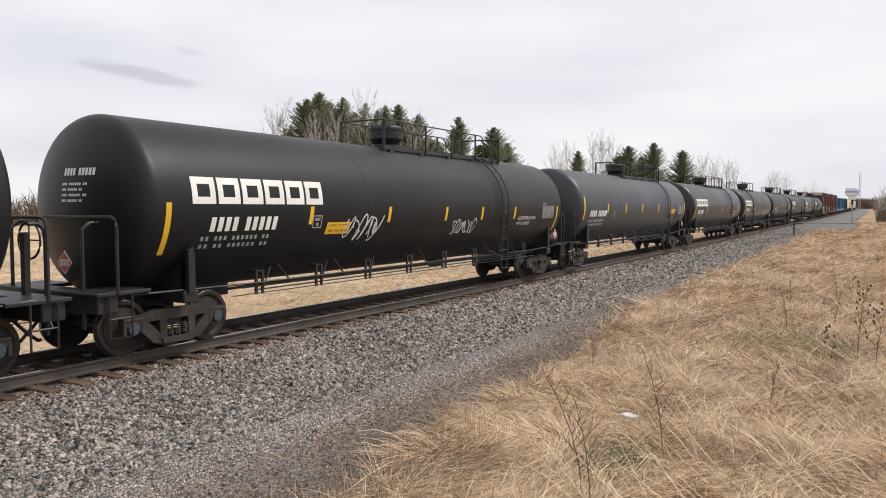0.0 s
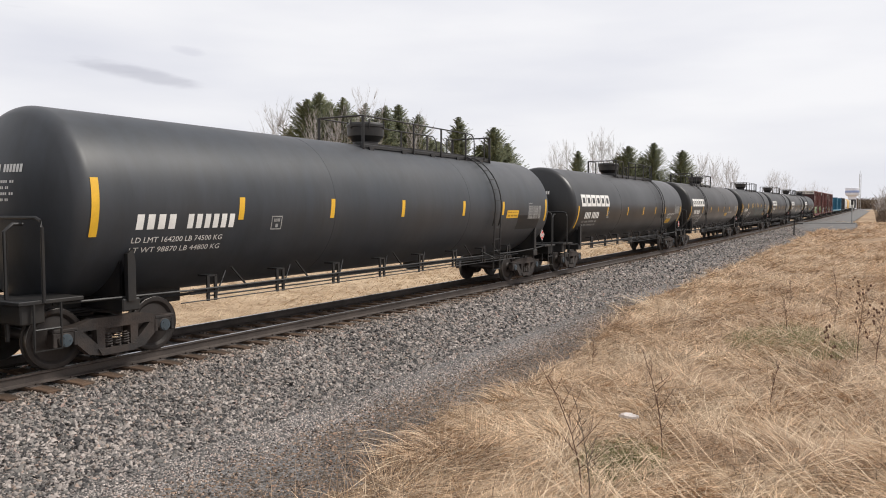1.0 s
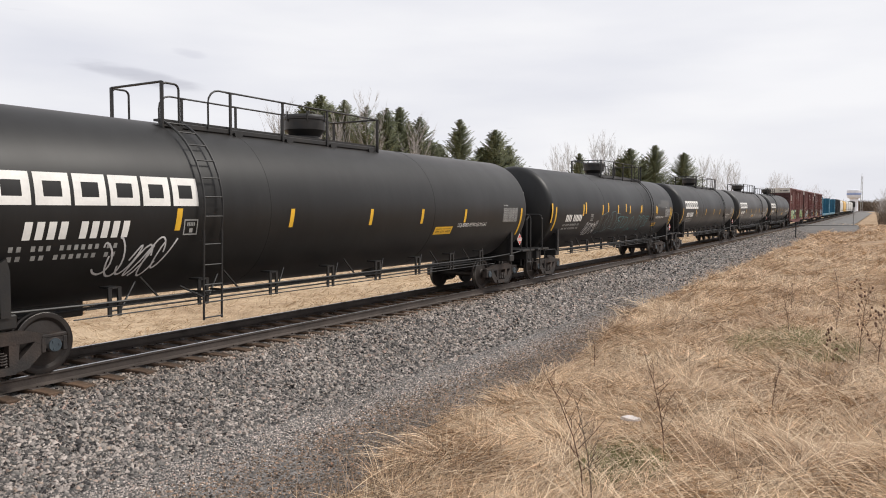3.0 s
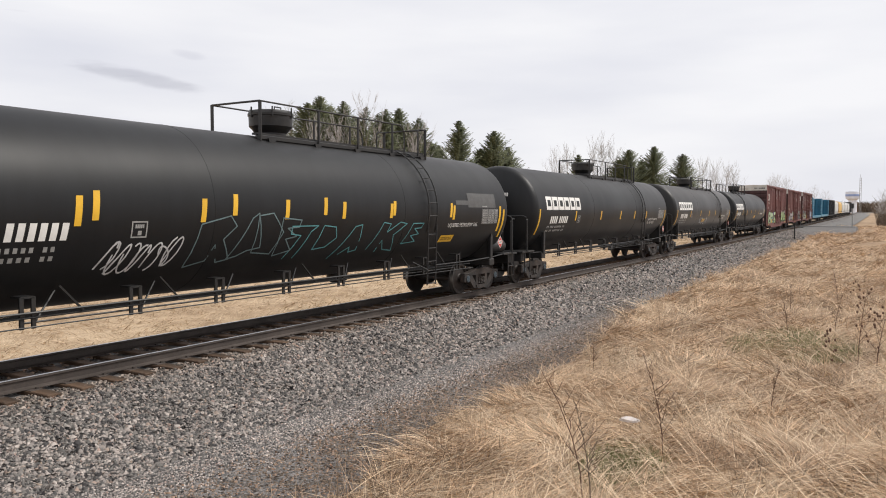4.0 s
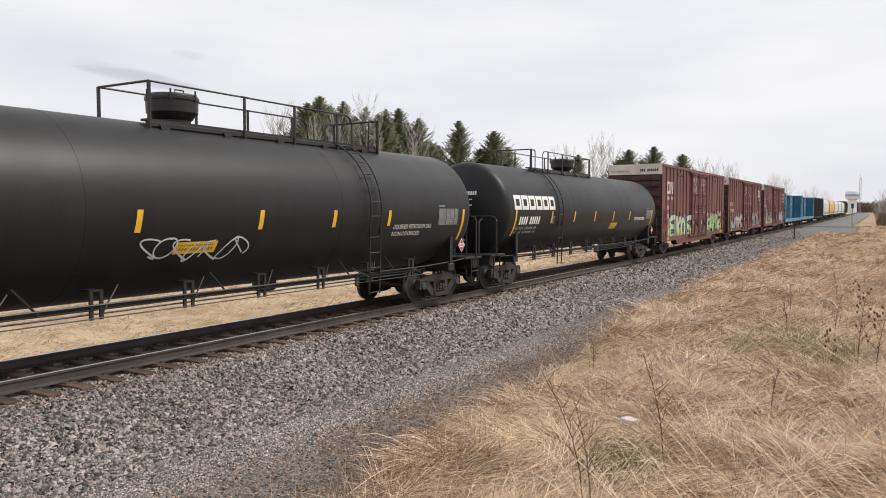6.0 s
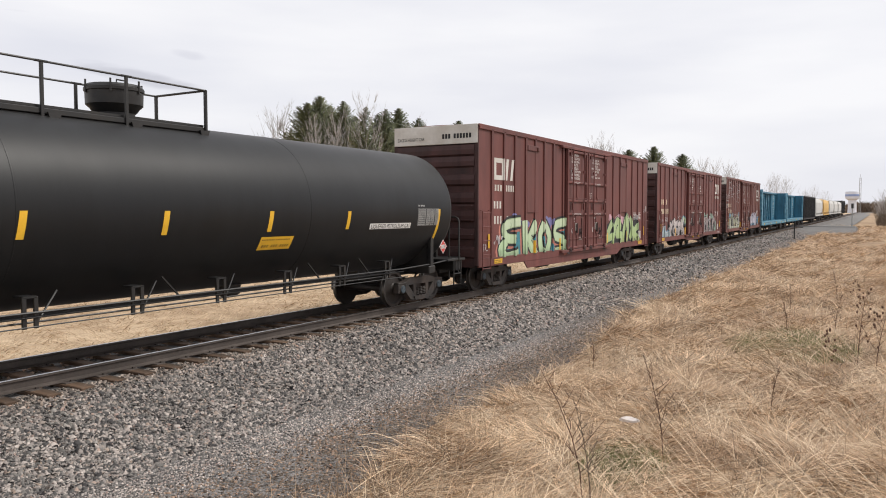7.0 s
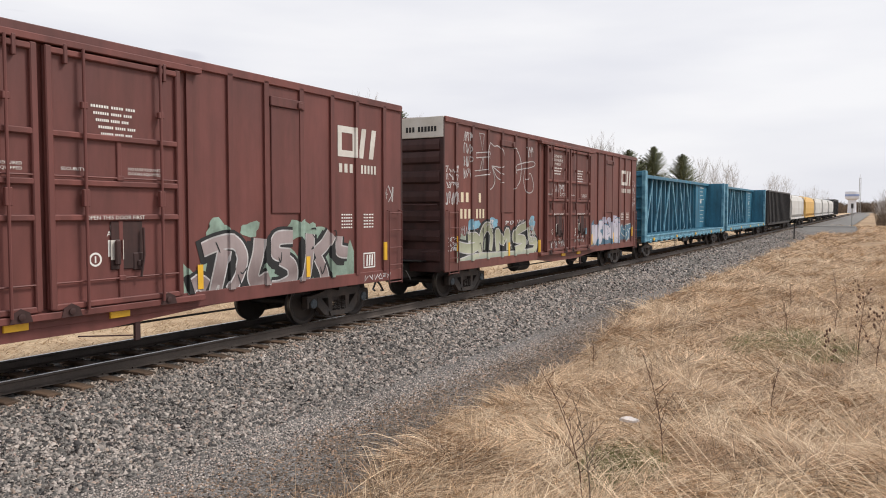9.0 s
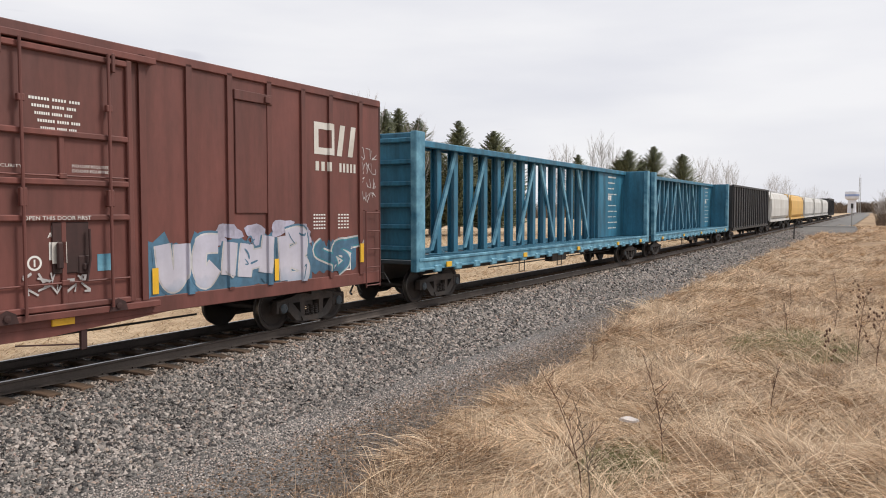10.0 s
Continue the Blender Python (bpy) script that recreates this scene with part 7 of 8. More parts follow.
def build_far_woods():
    """Low brown brush and bare woods far behind the field, one mass of twigs."""
    rng = np.random.RandomState(4)
    v, f = [], []

    def tuft(x, y, z, h, n, w, thick=1.0):
        for _ in range(n):
            a, b = rng.uniform(-0.5, 0.5), rng.uniform(0.55, 1.0)
            px, py = x + rng.uniform(-w, w), y + rng.uniform(-w, w)
            t = (0.012 * h + 0.02) * thick
            k = len(v)
            v.extend([(px - t, py, z), (px + t, py + t, z), (px + a * h * 0.5, py + rng.uniform(-0.2, 0.2) * h, z + h * b)])
            f.append((k, k + 1, k + 2))
            for _ in range(3):
                u = rng.uniform(0.35, 0.9)
                k = len(v)
                qx, qz = px + a * h * 0.5 * u, z + h * b * u
                v.extend([(qx - t * 0.6, py, qz), (qx + t * 0.6, py + t, qz), (qx + rng.uniform(-0.35, 0.35) * h, py + rng.uniform(-0.3, 0.3) * h, qz + rng.uniform(0.1, 0.4) * h)])
                f.append((k, k + 1, k + 2))
    for k in range(330):
        s = k / 330
        x = -150 + 62 * s + rng.uniform(-8, 8)
        y = -60 + 420 * s
        tuft(x, y, ground_height(x, y), rng.uniform(3.0, 6.5), 30, 3.0)
    for k in range(260):
        x = -260 + 700 * rng.rand()
        y = 560 + rng.uniform(-40, 200)
        if not -14 < x < 14:
            tuft(x, y, ground_height(x, y), rng.uniform(5, 11), 30, 6.0, 3.5)
    for k in range(40):
        x, y = rng.uniform(-45, 18), 1250 + rng.uniform(-60, 120)
        tuft(x, y, ground_height(x, y), rng.uniform(9, 17), 40, 6.0, 4.0)
    for k in range(46):
        x, y = 12.5 + rng.uniform(0, 30), 165 + rng.uniform(-14, 60)
        tuft(x, y, ground_height(x, y), rng.uniform(2.5, 6.0), 60, 2.2)
    tagged(new("far_woods", plain_mesh("far_woods", v, f, M["brush"])), "distant leafless brown woods and brush", "woods", kind="stuff")


def build_crossing():
    y = 120.0
    z = rise(y)
    bank = Geo().add([(x, yy, zz) for x in (1.9, 8.6) for yy, zz in ((y - 7, z - 1.0), (y - 0.2, z - 0.12), (y + 5.0, z - 0.12), (y + 13, z - 0.95))], [(0, 1, 5, 4), (1, 2, 6, 5), (2, 3, 7, 6), (0, 3, 2, 1), (4, 5, 6, 7)])
    tagged(part("road_bank", bank, M["lane"], None, smooth=False), "low gravel bank that carries the crossing road", "bank", kind="structure")
    road = Geo().box(1.0, 8.5, y, y + 4.6, z - 0.3, z - 0.03, 0.02).box(-12, -1.0, y, y + 4.6, z - 0.3, z - 0.03, 0.02).box(-0.62, 0.62, y, y + 4.6, z - 0.3, z - 0.015, 0.01)
    tagged(part("road", road, M["asphalt"], None, smooth=False), "pale grey road deck where the lane crosses the railway", "road", kind="structure")
    lane = Geo()
    ys = [134 + 12 * k for k in range(26)]
    lane.add([(x, yy, rise(yy) - d) for yy in ys for x, d in ((2.6, 0.55), (7.2, 0.68))], [(2 * k, 2 * k + 1, 2 * k + 3, 2 * k + 2) for k in range(25)])
    tagged(part("gravel_lane", lane, M["lane"], None, smooth=False), "grey gravel lane alongside the railway", "road", kind="structure")
    p = tagged(empty("marker_post", pose(3.4, 90, ground_height(3.4, 90))), "short dark steel marker post in gravel", "post")
    part("post", Geo().box(-0.06, 0.06, -0.06, 0.06, -0.3, 1.7, 0.01), M["post"], p, smooth=False)
    part("cap", Geo().box(-0.09, 0.09, -0.09, 0.09, 1.7, 1.76, 0.01), M["post"], p, smooth=False)
    s = tagged(empty("crossing_post", pose(8.0, 122, rise(122) - 0.05)), "grey crossing signal post by the road", "post")
    part("post", Geo().tube([(0, 0, -0.2), (0, 0, 3.3)], 0.08, 8), M["fade"], s)
    part("signal_box", Geo().box(-0.16, 0.16, -0.1, 0.1, 2.6, 3.3, 0.02), M["post"], s, smooth=False)
    d = tagged(empty("road_sign", pose(13.1, 96, ground_height(13.1, 96))), "white diamond sign on a thin post", "sign")
    part("post", Geo().box(-0.04, 0.04, -0.04, 0.04, -0.2, 3.3), M["fade"], d, smooth=False)
    part("board", Geo().add([(0, -0.05, 2.5), (0.75, -0.05, 3.25), (0, -0.05, 4.0), (-0.75, -0.05, 3.25), (0, -0.02, 2.5), (0.75, -0.02, 3.25), (0, -0.02, 4.0), (-0.75, -0.02, 3.25)], [(0, 1, 2, 3), (4, 7, 6, 5), (0, 4, 5, 1), (1, 5, 6, 2), (2, 6, 7, 3), (3, 7, 4, 0)]), M["white"], d, smooth=False)


def build_tower():
    x, y = TOWER
    t = tagged(empty("water_tower", pose(x, y, 0)), "distant pale water tower with a blue band", "water tower")
    part("stem", Geo().lathe([(6.0, 0), (5.3, 4), (5.0, 18), (5.0, 21)], 24), M["tower"], t)
    part("tank", Geo().lathe([(5.0, 18.5), (8.0, 20.5), (8.6, 22.5), (8.6, 29.0), (8.0, 30.2), (3.5, 31), (0.5, 31.3)], 32), M["tower"], t)
    part("band", Geo().lathe([(8.65, 23.6), (8.7, 23.7), (8.7, 26.4), (8.65, 26.5)], 32), M["tower_blue"], t, "blue painted band")
    x, y = MAST
    g = Geo()
    for a in range(3):
        c, s = 1.3 * math.cos(a * 2.09), 1.3 * math.sin(a * 2.09)
        g.tube([(c, s, 0), (c * 0.8, s * 0.8, 44)], 0.25, 5)
    for k in range(22):
        a, b = k % 3, (k + 1) % 3
        g.tube([(1.2 * math.cos(a * 2.09), 1.2 * math.sin(a * 2.09), 2 * k), (1.2 * math.cos(b * 2.09), 1.2 * math.sin(b * 2.09), 2 * k + 2)], 0.14, 4)
    m = tagged(empty("radio_mast", pose(x, y, 0)), "slender grey lattice mast far away", "mast")
    part("lattice", g, M["fade"], m, smooth=False)
    part("antenna", Geo().tube([(0, 0, 44), (0, 0, 48)], 0.15, 5), M["fade"], m)


def motions():
    """The whole train rolls by at one speed; every wheelset turns with it."""
    for car, y in CARS:
        rows = []
        for k in range(21):
            t = 0.5 * k
            yy = y - SPEED * t
            pitch = math.degrees(math.atan2(rise(yy + 8) - rise(yy - 8), 16))
            rows.append((t, pose(0, yy, rise(yy), pitch)))
        walk(car, rows)
    turns = [(k / FPS, math.degrees(SPEED * k / FPS / WHEEL_R)) for k in range(301)]
    for wheelset, y in WHEELSETS:
        walk(wheelset, [(t, pose(0, y, WHEEL_R, a)) for t, a in turns])


# x, y, height, breadth and fullness of the spruces; x, y, height and spread of the bare trees
SPRUCES = (
    (-52.4, 74.8, 17.1, 0.2, 1),
    (-51.8, 76.4, 18.3, 0.19, 1),
    (-52.5, 79.4, 17.4, 0.19, 1),
    (-48.5, 77.1, 17.4, 0.15, 1),
    (-49.6, 81.0, 15.9, 0.16, 1),
    (-43.6, 75.2, 16.1, 0.15, 0.5),
    (-45.8, 80.9, 16.0, 0.15, 0.9),
    (-42.6, 78.1, 16.1, 0.15, 0.8),
    (-42.9, 81.5, 16.6, 0.16, 1),
    (-44.0, 85.4, 15.2, 0.15, 0.8),
    (-40.1, 81.9, 15.2, 0.17, 0.75),
    (-39.3, 83.3, 12.3, 0.2, 1),
    (-39.9, 86.4, 12.0, 0.2, 1),
    (-35.1, 83.6, 14.7, 0.155, 1),
    (-34.5, 88.4, 11.5, 0.2, 1),
    (-32.1, 87.6, 13.6, 0.2, 1),
    (-31.9, 91.1, 11.8, 0.2, 1),
    (-41.2, 143.8, 14.4, 0.16, 1),
    (-34.7, 149.9, 13.4, 0.22, 1),
    (-32.5, 149.0, 15.3, 0.22, 1),
    (-31.3, 154.2, 13.3, 0.22, 1),
    (-28.1, 151.6, 16.0, 0.19, 1),
    (-23.1, 154.4, 14.4, 0.2, 1),
    (-63.8, 84.2, 15.3, 0.12, 0.7),
    (-65.9, 85.3, 15.1, 0.12, 0.7),
)
BARE = (
    (-58.6, 75.7, 16.1, 0.3),
    (-59.4, 77.6, 15.6, 0.3),
    (-47.6, 73.9, 14.3, 0.12),
    (-42.9, 74.4, 15.7, 0.2),
    (-38.8, 79.1, 13.6, 0.25),
    (-48.8, 72.1, 14.2, 0.15),
    (-50.6, 155.8, 16.1, 0.3),
    (-48.7, 157.0, 16.8, 0.3),
    (-42.0, 155.2, 17.2, 0.3),
    (-39.9, 156.4, 17.6, 0.3),
    (-38.3, 157.3, 16.6, 0.3),
    (-24.1, 177.1, 14.3, 0.25),
    (-22.6, 183.7, 13.5, 0.25),
    (-20.0, 185.2, 13.3, 0.25),
    (-19.1, 191.5, 12.7, 0.25),
    (-22.1, 282.7, 13.7, 0.4),
    (-19.7, 284.1, 14.9, 0.45),
    (-17.0, 285.6, 13.5, 0.4),
    (-17.4, 366.5, 11.5, 0.5),
    (-13.6, 368.8, 12.7, 0.5),
    (-9.8, 370.9, 10.9, 0.5),
    (11.8, 174.4, 6.6, 0.6),
    (13.0, 163.5, 6.9, 0.6),
    (11.2, 185.6, 5.3, 0.7),
)
TOWER, MAST = (-21.6, 1142.0), (-10.6, 1032.3)


# ---- loose stones and grass ----
def quick_mesh(name, verts, faces, material):
    """A mesh from arrays; faces all have the same number of corners."""
    me = bpy.data.meshes.new(name)
    nv, nf, k = len(verts), len(faces), faces.shape[1]
    me.vertices.add(nv)
    me.vertices.foreach_set("co", np.ascontiguousarray(verts, dtype=np.float32).ravel())
    me.loops.add(nf * k)
    me.loops.foreach_set("vertex_index", np.ascontiguousarray(faces, dtype=np.int32).ravel())
    me.polygons.add(nf)
    me.polygons.foreach_set("loop_start", np.arange(0, nf * k, k, dtype=np.int32))
    me.materials.append(material)
    me.update(calc_edges=True)
    return me


def stones(name, xs, ys, size, rng, label, sink=0.15, m="stone"):
    n = len(xs)
    z = np.array([ground_height(a, b) for a, b in zip(xs, ys)])
    # a broken stone: four uneven corners below, a crooked ridge above
    wedge = np.array([(-1, -1, -0.6), (1, -1, -0.6), (1, 1, -0.6), (-1, 1, -0.6), (-0.5, 0, 0.9), (0.5, 0, 0.9)], float)
    v = wedge[None] + rng.uniform(-0.45, 0.45, (n, 6, 3))
    v *= size[:, None, None] * rng.uniform((0.65, 0.6, 0.5), (1.35, 1.2, 1.0), (n, 3))[:, None] * 0.5
    # each lies more or less flat, turned any way
    a, tip, way = rng.uniform(0, np.pi, n), rng.normal(0, 0.30, n), rng.uniform(0, 6.28, n)
    w, x, y, zz = np.cos(a) * np.cos(tip), np.sin(tip) * np.cos(way), np.sin(tip) * np.sin(way), np.sin(a) * np.cos(tip)
    R = np.stack([1 - 2 * (y * y + zz * zz), 2 * (x * y - zz * w), 2 * (x * zz + y * w), 2 * (x * y + zz * w), 1 - 2 * (x * x + zz * zz), 2 * (y * zz - x * w),
                  2 * (x * zz - y * w), 2 * (y * zz + x * w), 1 - 2 * (x * x + y * y)], 1).reshape(n, 3, 3)
    v = np.einsum("nij,nkj->nki", R, v)
    v += np.stack([xs, ys, z + size * (rng.uniform(-0.25, 0.45, n) - sink + 0.1)], 1)[:, None]
    f = np.array([(0, 1, 5), (0, 5, 4), (2, 3, 4), (2, 4, 5), (1, 2, 5), (3, 0, 4)])
    faces = (f[None] + 6 * np.arange(n)[:, None, None]).reshape(-1, 3)
    return tagged(new(name, quick_mesh(name, v.reshape(-1, 3), faces, M[m])), label, "gravel", kind="stuff")


def build_stones():
    rng = np.random.RandomState(7)
    n = 215000
    ys = 2.5 + 32 * rng.rand(n) ** 1.55
    xs = 0.95 + 2.75 * rng.rand(n)
    keep = (xs > 1.18) | (rng.rand(n) < 0.7)
    xs, ys = xs[keep], ys[keep]
    # soil and old dust lie among the stones beside the ties
    dusty = xs + rng.normal(0, 0.16, len(xs)) < 1.6
    size = (0.022 + 0.040 * rng.rand(len(xs)) ** 1.6) * (1 + np.maximum(0, ys - 9) / 26)
    stones("ballast", xs[~dusty], ys[~dusty], size[~dusty], rng, "coarse grey crushed stone ballast on a slope")
    stones("dusty_ballast", xs[dusty], ys[dusty], size[dusty], rng, "brownish dusty ballast along the tie ends", m="stone_dusty")
    n = 62000
    ys = 2.5 + 36 * rng.rand(n) ** 1.4
    xs = 4.0 + 0.02 * ys + rng.normal(0, 0.30, n)
    lim = np.array([edge_of_grass(y) for y in ys])
    keep = (xs < lim) & (xs > 3.2)
    xs, ys = xs[keep], ys[keep]
    stones("fine_gravel", xs, ys, rng.uniform(0.014, 0.030, len(xs)), rng, "fine pale gravel at the foot of the ballast", m="stone_pale")
    n = 66000
    ys = 2.5 + 36 * rng.rand(n) ** 1.5
    lim = np.array([edge_of_grass(y) for y in ys])
    xs = 4.35 + (lim + 0.25 - 4.35) * rng.rand(n) + rng.normal(0, 0.12, n)
    keep = lim > 4.4
    xs, ys = xs[keep], ys[keep]
    stones("dirty_gravel", xs, ys, rng.uniform(0.014, 0.036, len(xs)), rng, "brownish gravel mixed with soil by the grass", 0.3, "stone_brown")
    n = 20000
    ys = 32 + 75 * rng.rand(n) ** 1.3
    xs = 1.0 + 3.2 * rng.rand(n)
    stones("far_ballast", xs, ys, rng.uniform(0.06, 0.11, n), rng, "grey crushed stone along the far track")
    n = 9000
    ys = 2.5 + 26 * rng.rand(n) ** 1.2
    xs = -2.6 + 3.2 * rng.rand(n)
    stones("inner_ballast", xs, ys, rng.uniform(0.035, 0.07, n), rng, "dark crushed stone between the rails", 0.3, "stone_brown")


def strands(name, xs, ys, length, width, lift, turn, material, rng, label, category="grass", curl=0.6):
    """Bent blades: each starts at the ground, arches over and sinks towards its tip."""
    n = len(xs)
    z0 = np.array([ground_height(a, b) for a, b in zip(xs, ys)])
    c, s = np.cos(turn), np.sin(turn)
    k = 4
    u = np.linspace(0, 1, k)[None]
    side = rng.normal(0, 0.12, n)
    along = length[:, None] * u * np.cos(lift)[:, None] * (1 - 0.1 * u)
    sway = (side * length)[:, None] * u ** 2
    px = xs[:, None] + c[:, None] * along - s[:, None] * sway
    py = ys[:, None] + s[:, None] * along + c[:, None] * sway
    high = length[:, None] * np.sin(lift)[:, None] * (u - curl * 0.55 * u ** 2.4)
    pz = z0[:, None] + high - 0.01
    wd = width[:, None] * (1 - 0.75 * u) * 0.5
    # the blade's flat side turns towards random directions
    a = turn + np.pi / 2 + rng.uniform(-0.5, 0.5, n)
    tilt = rng.uniform(-0.9, 0.9, n)
    wx, wy, wz = np.cos(a) * np.cos(tilt), np.sin(a) * np.cos(tilt), np.sin(tilt)
    L = np.stack([px - wx[:, None] * wd, py - wy[:, None] * wd, pz - wz[:, None] * wd], 2)
    Rr = np.stack([px + wx[:, None] * wd, py + wy[:, None] * wd, pz + wz[:, None] * wd], 2)
    v = np.concatenate([L, Rr], 1)
    f = np.array([(i, i + 1, i + 1 + k, i + k) for i in range(k - 1)])
    faces = (f[None] + 2 * k * np.arange(n)[:, None, None]).reshape(-1, 4)
    return tagged(new(name, quick_mesh(name, v.reshape(-1, 3), faces, M[material])), label, category, kind="stuff")


def flow(xs, ys):
    """How the flattened grass lies: swirls that change over a metre or two."""
    return np.array([5.0 * noise.noise((a * 0.45, b * 0.45, 1.0)) + 2.2 * noise.noise((a * 1.4, b * 1.4, 7.0)) for a, b in zip(xs, ys)])


def clumps(xs, ys, s=0.8):
    return np.array([noise.noise((a * s, b * s, 11.0)) for a, b in zip(xs, ys)])


def build_grass():
    rng = np.random.RandomState(11)

    def field(n, y0, y1, x1):
        ys = y0 * (y1 / y0) ** rng.rand(n)
        lo = np.array([edge_of_grass(y) for y in ys]) + 0.12
        xs = lo + (x1 + 0.27 * ys - lo) * rng.rand(n) ** 1.1
        return xs, ys, np.maximum(1.0, ys / 13.0)
    xs, ys, g = field(185000, 4.5, 160.0, 10.3)
    c = clumps(xs / g ** 0.5, ys / g ** 0.5)
    keep = rng.rand(len(xs)) < 0.62 + 1.35 * c
    xs, ys, c, g = xs[keep], ys[keep], c[keep], g[keep]
    n = len(xs)
    strands("matted_grass", xs, ys, rng.uniform(0.22, 0.70, n) * g ** 0.35, rng.uniform(0.006, 0.014, n) * g ** 0.75, rng.uniform(0.08, 0.60, n) + 0.3 * np.maximum(c, 0), flow(xs, ys) + rng.normal(0, 0.75, n), "straw", rng,
            "long dry tan grass lying in flattened swirls")
    xs, ys, g = field(15000, 4.5, 60.0, 10.3)
    n = len(xs)
    strands("pale_straw", xs, ys, rng.uniform(0.45, 1.1, n) * g ** 0.3, rng.uniform(0.006, 0.012, n) * g ** 0.6, rng.uniform(0.12, 0.75, n), flow(xs, ys) + rng.normal(0, 0.5, n), "straw_pale", rng, "pale bleached straw stalks", curl=0.9)
    xs, ys, g = field(4200, 5.0, 70.0, 9.0)
    n = len(xs)
    strands("standing_stalk", xs, ys, rng.uniform(0.4, 0.9, n) * g ** 0.3, rng.uniform(0.004, 0.008, n) * g ** 0.6, rng.uniform(0.9, 1.45, n), rng.uniform(0, 6.28, n), "straw", rng, "thin standing dry stalks", curl=0.25)
    # the field behind the train
    n = 80000
    ys = 6.0 + 95 * rng.rand(n) ** 1.3
    xs = -3.0 - (8 + 0.9 * ys) * rng.rand(n) ** 1.3
    strands("field_grass", xs, ys, rng.uniform(0.12, 0.36, n) * (1 + ys / 40), rng.uniform(0.007, 0.013, n) * (1 + ys / 30), rng.uniform(0.1, 0.7, n), flow(xs, ys) + rng.normal(0, 0.8, n), "field_straw", rng, "short dry grass of the field behind the train")
    xs, ys, g = field(26000, 4.5, 60.0, 10.3)
    c = np.array([noise.noise((a * 0.5, b * 0.5, 31.0)) for a, b in zip(xs, ys)])
    keep = c > 0.08
    xs, ys, g = xs[keep], ys[keep], g[keep]
    n = len(xs)
    strands("brown_weeds", xs, ys, rng.uniform(0.15, 0.5, n) * g ** 0.3, rng.uniform(0.005, 0.010, n) * g ** 0.6, rng.uniform(0.2, 1.1, n), rng.uniform(0, 6.28, n), "brush", rng, "dull brown dead weeds among the grass")
    # long bleached blades that spill over the gravel's edge, and tall leaning stems
    n = 650
    ys = 5.5 + 14 * rng.rand(n) ** 1.3
    xs = np.array([edge_of_grass(y) for y in ys]) + rng.uniform(0.6, 1.6, n)
    strands("spilling_straw", xs, ys, rng.uniform(0.4, 1.2, n), rng.uniform(0.005, 0.010, n), rng.uniform(0.10, 0.55, n), rng.normal(3.3, 0.95, n), "straw_pale", rng, "long bleached blades leaning over the gravel", curl=1.1)
    n = 420
    ys = 7.5 + 15 * rng.rand(n) ** 1.3
    xs = 8.3 + 0.19 * (ys - 7.5) + 3.2 * rng.rand(n)
    strands("tall_stem", xs, ys, rng.uniform(0.8, 1.9, n), rng.uniform(0.007, 0.012, n), rng.uniform(0.40, 0.90, n), rng.normal(3.0, 0.35, n), "straw_pale", rng, "tall thin leaning dry stems", curl=0.35)
    # two patches of new green
    for cx, cy, r, m in ((9.7, 20.2, 1.5, 7000), (8.7, 9.3, 0.55, 1500)):
        a, d = rng.uniform(0, 6.28, m), r * rng.rand(m) ** 0.6
        xs, ys = cx + d * np.cos(a), cy + 1.6 * d * np.sin(a)
        strands("green_grass", xs, ys, rng.uniform(0.12, 0.35, m), rng.uniform(0.005, 0.009, m), rng.uniform(0.5, 1.3, m), rng.uniform(0, 6.28, m), "green", rng, "patch of new green grass among dry stalks")
    # dry leaf litter at the gravel's edge
    n = 15000
    ys = 4 + 22 * rng.rand(n) ** 1.2
    xs = np.array([edge_of_grass(y) for y in ys]) + rng.normal(-0.30, 0.45, n)
    strands("edge_litter", xs, ys, rng.uniform(0.06, 0.25, n), rng.uniform(0.006, 0.014, n), rng.uniform(0.0, 0.5, n), rng.uniform(0, 6.28, n), "brush", rng, "brown dead weeds at the edge of the gravel")


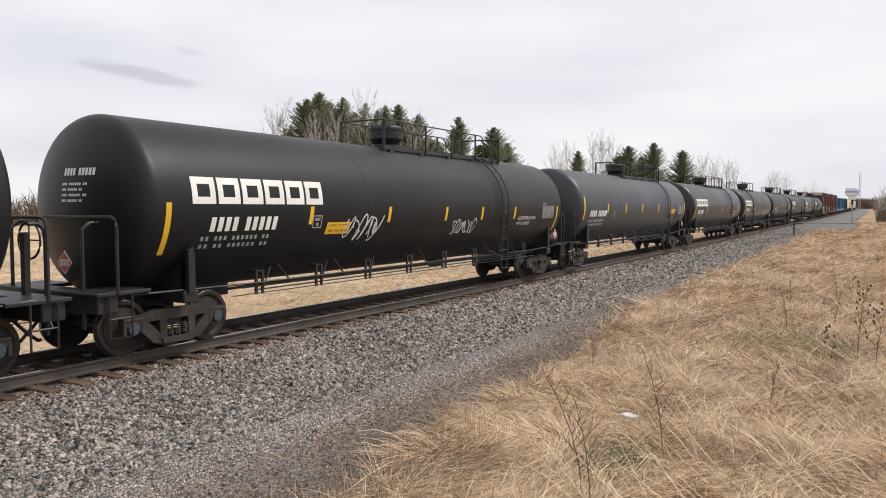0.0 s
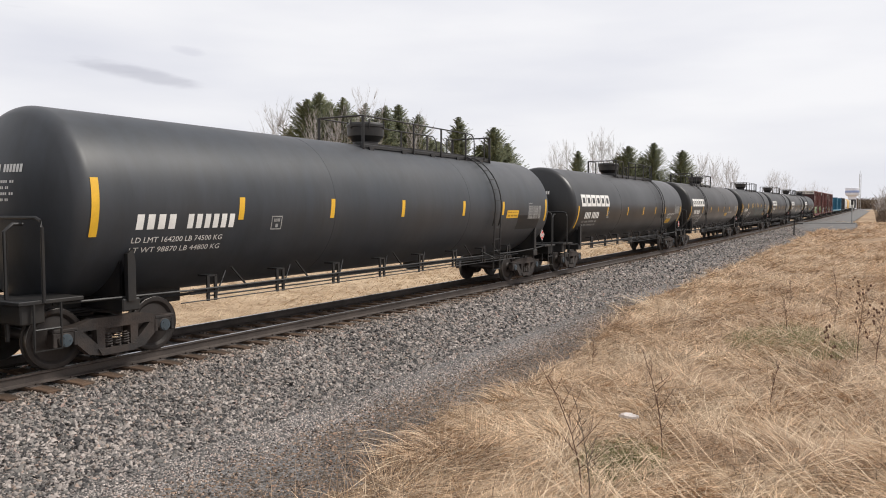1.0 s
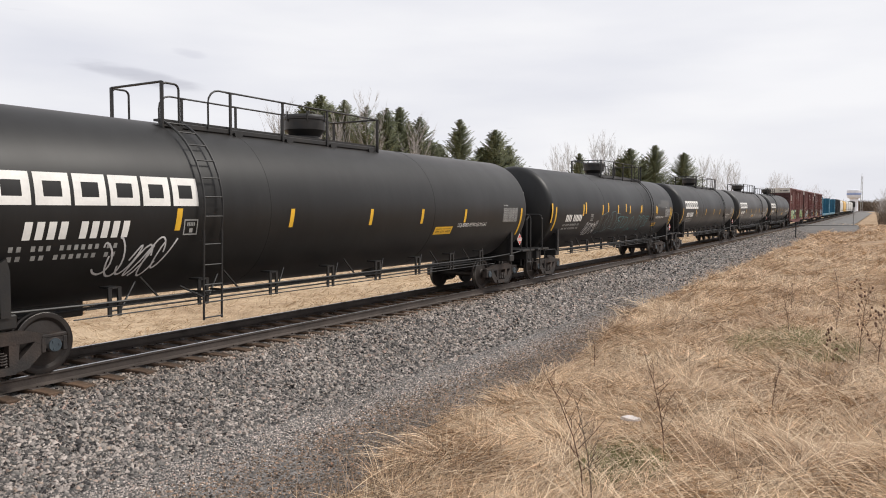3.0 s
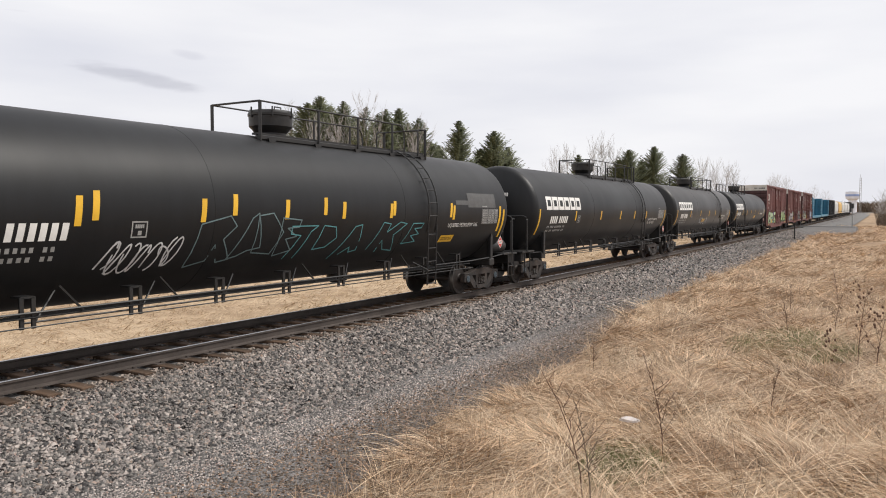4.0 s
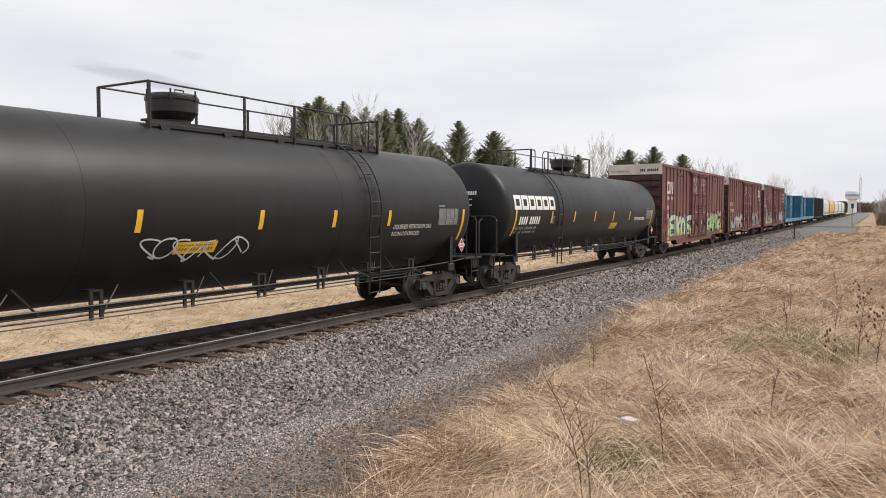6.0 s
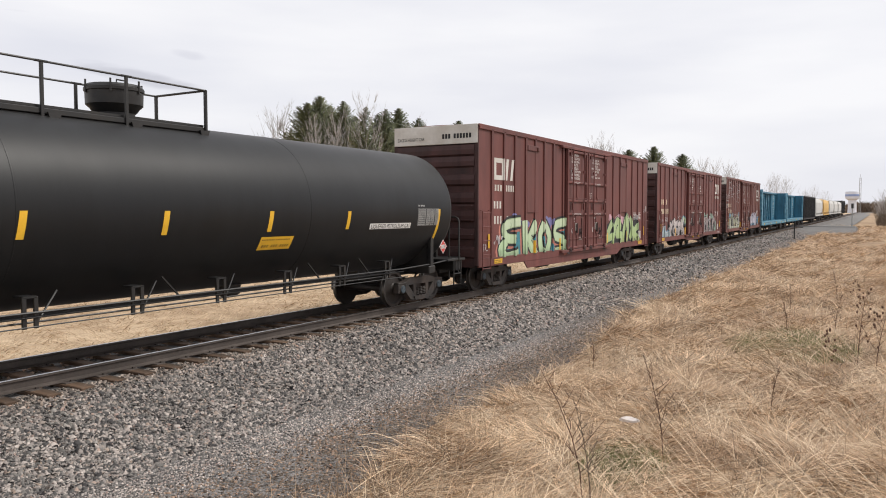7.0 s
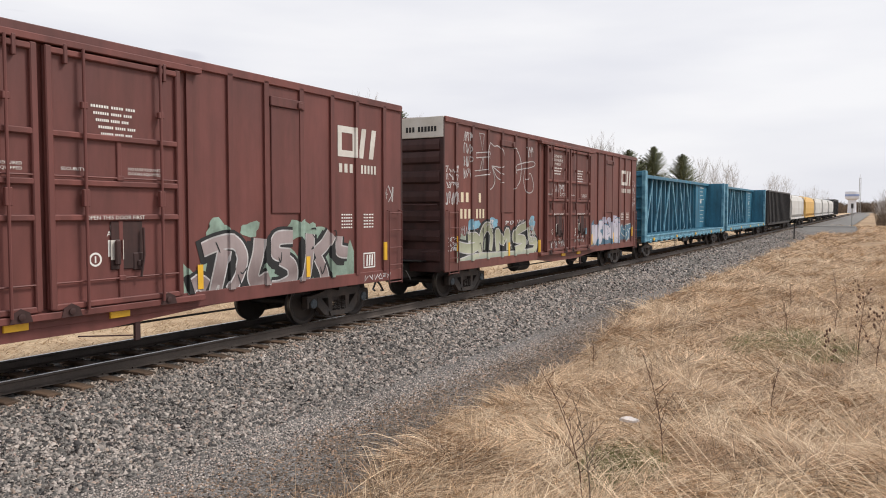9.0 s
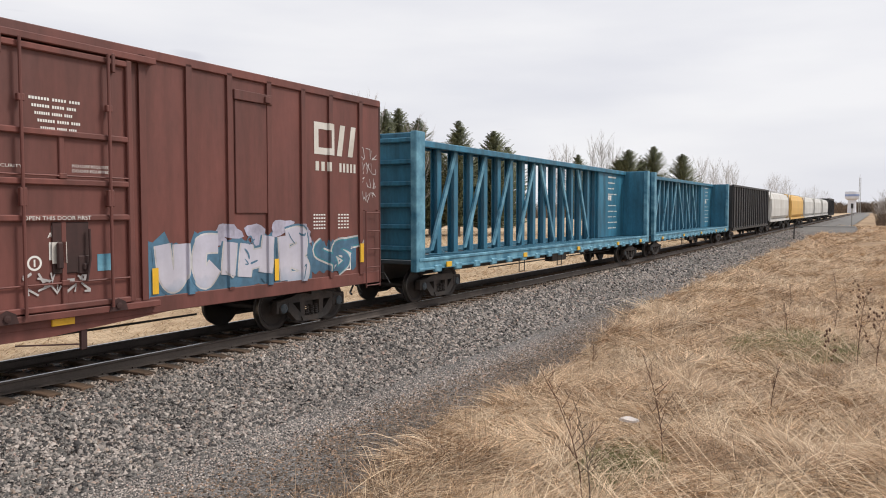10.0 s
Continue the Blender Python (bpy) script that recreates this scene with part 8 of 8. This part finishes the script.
def weed(x, y, h, seed, lean=(0.0, 0.0), buds=False, m="twig"):
    rnd = random.Random(seed)
    g = Geo()
    p = [Vector((lean[0] * t * t * h, lean[1] * t * t * h, -0.05 + h * t)) for t in (0, 0.25, 0.5, 0.75, 1.0)]
    g.tube(p, 0.010, 5, 0.003)
    tips = []
    for k in range(14):
        t = 0.22 + 0.72 * k / 14
        a = rnd.uniform(0, 6.28)
        o = Vector((lean[0] * t * t * h, lean[1] * t * t * h, h * t))
        L = h * rnd.uniform(0.10, 0.30) * (1.15 - t)
        q = o + Vector((math.cos(a) * L, math.sin(a) * L, L * rnd.uniform(0.8, 1.6)))
        g.tube([o, (o + q) / 2 + Vector((0, 0, -0.05 * L)), q], 0.005, 4, 0.002)
        tips.append(q)
        for _ in range(2):
            b = rnd.uniform(0, 6.28)
            r = (o + q) / 2 + Vector((math.cos(b), math.sin(b), 1.3)) * L * 0.35
            g.tube([(o + q) / 2, r], 0.003, 4, 0.0015)
            tips.append(r)
    w = tagged(empty("weed", pose(x, y, ground_height(x, y))), "tall bare reddish weed with thin branches" if not buds else "tall dry weed with dark seed heads", "weed", "weeds in the grass")
    part("stalk", g, M[m], w)
    if buds:
        for q in tips[::3]:
            part("seed_head", lambda: Geo().lathe([(0.004, -0.03), (0.02, -0.015), (0.024, 0.01), (0.012, 0.03)], 8), M["twig"], w, key="seed_head", m=Matrix.Translation(q))


def build_weeds():
    weed(9.05, 10.05, 1.42, 1, (-0.22, 0.05))
    weed(8.60, 8.15, 1.55, 2, (-0.35, 0.0))
    weed(8.75, 8.0, 1.2, 7, (-0.2, 0.1), m="brush")
    weed(11.15, 18.4, 1.7, 3, (0.08, 0.0), True)
    weed(11.5, 18.0, 1.5, 4, (0.15, 0.1), True)
    for i, (x, y, h) in enumerate(((6.1, 15.6, 0.75), (6.3, 15.2, 0.6), (10.6, 17.0, 1.0), (9.4, 22.0, 1.0), (9.9, 24.5, 1.2), (10.5, 23.0, 1.1), (11.0, 26.0, 1.3), (9.0, 27.0, 1.0), (12.0, 30.0, 1.4), (10.2, 31.0, 1.2), (7.8, 14.2, 0.9), (10.0, 13.4, 0.8))):
        weed(x, y, h, 20 + i, ((i % 3 - 1) * 0.15, 0.05), i in (2, 6), "twig" if i % 2 else "straw_pale")
    z = ground_height(8.25, 11.2) + 0.12
    g = Geo()
    n = 14
    ring = [(0.16 * math.cos(2 * math.pi * k / n), 0.07 * math.sin(2 * math.pi * k / n)) for k in range(n)]
    g.add([(a, b, 0.0) for a, b in ring] + [(a * 0.95, b * 0.9, 0.035 + 0.012 * math.sin(5 * k)) for k, (a, b) in enumerate(ring)] + [(0, 0, 0.06)],
          [(k, (k + 1) % n, n + (k + 1) % n, n + k) for k in range(n)] + [(n + k, n + (k + 1) % n, 2 * n) for k in range(n)] + [tuple(range(n - 1, -1, -1))])
    tagged(part("litter_scrap", g, M["litter"], None, m=pose(8.25, 11.2, z, 8, 3, 28)), "crumpled white plastic scrap lying on dry grass", "litter")

build_ground()
build_track()
build_tank_cars()
build_box_cars()
build_rear_cars()
build_trees()
build_far_woods()
build_crossing()
build_tower()
build_stones()
build_grass()
build_weeds()
motions()
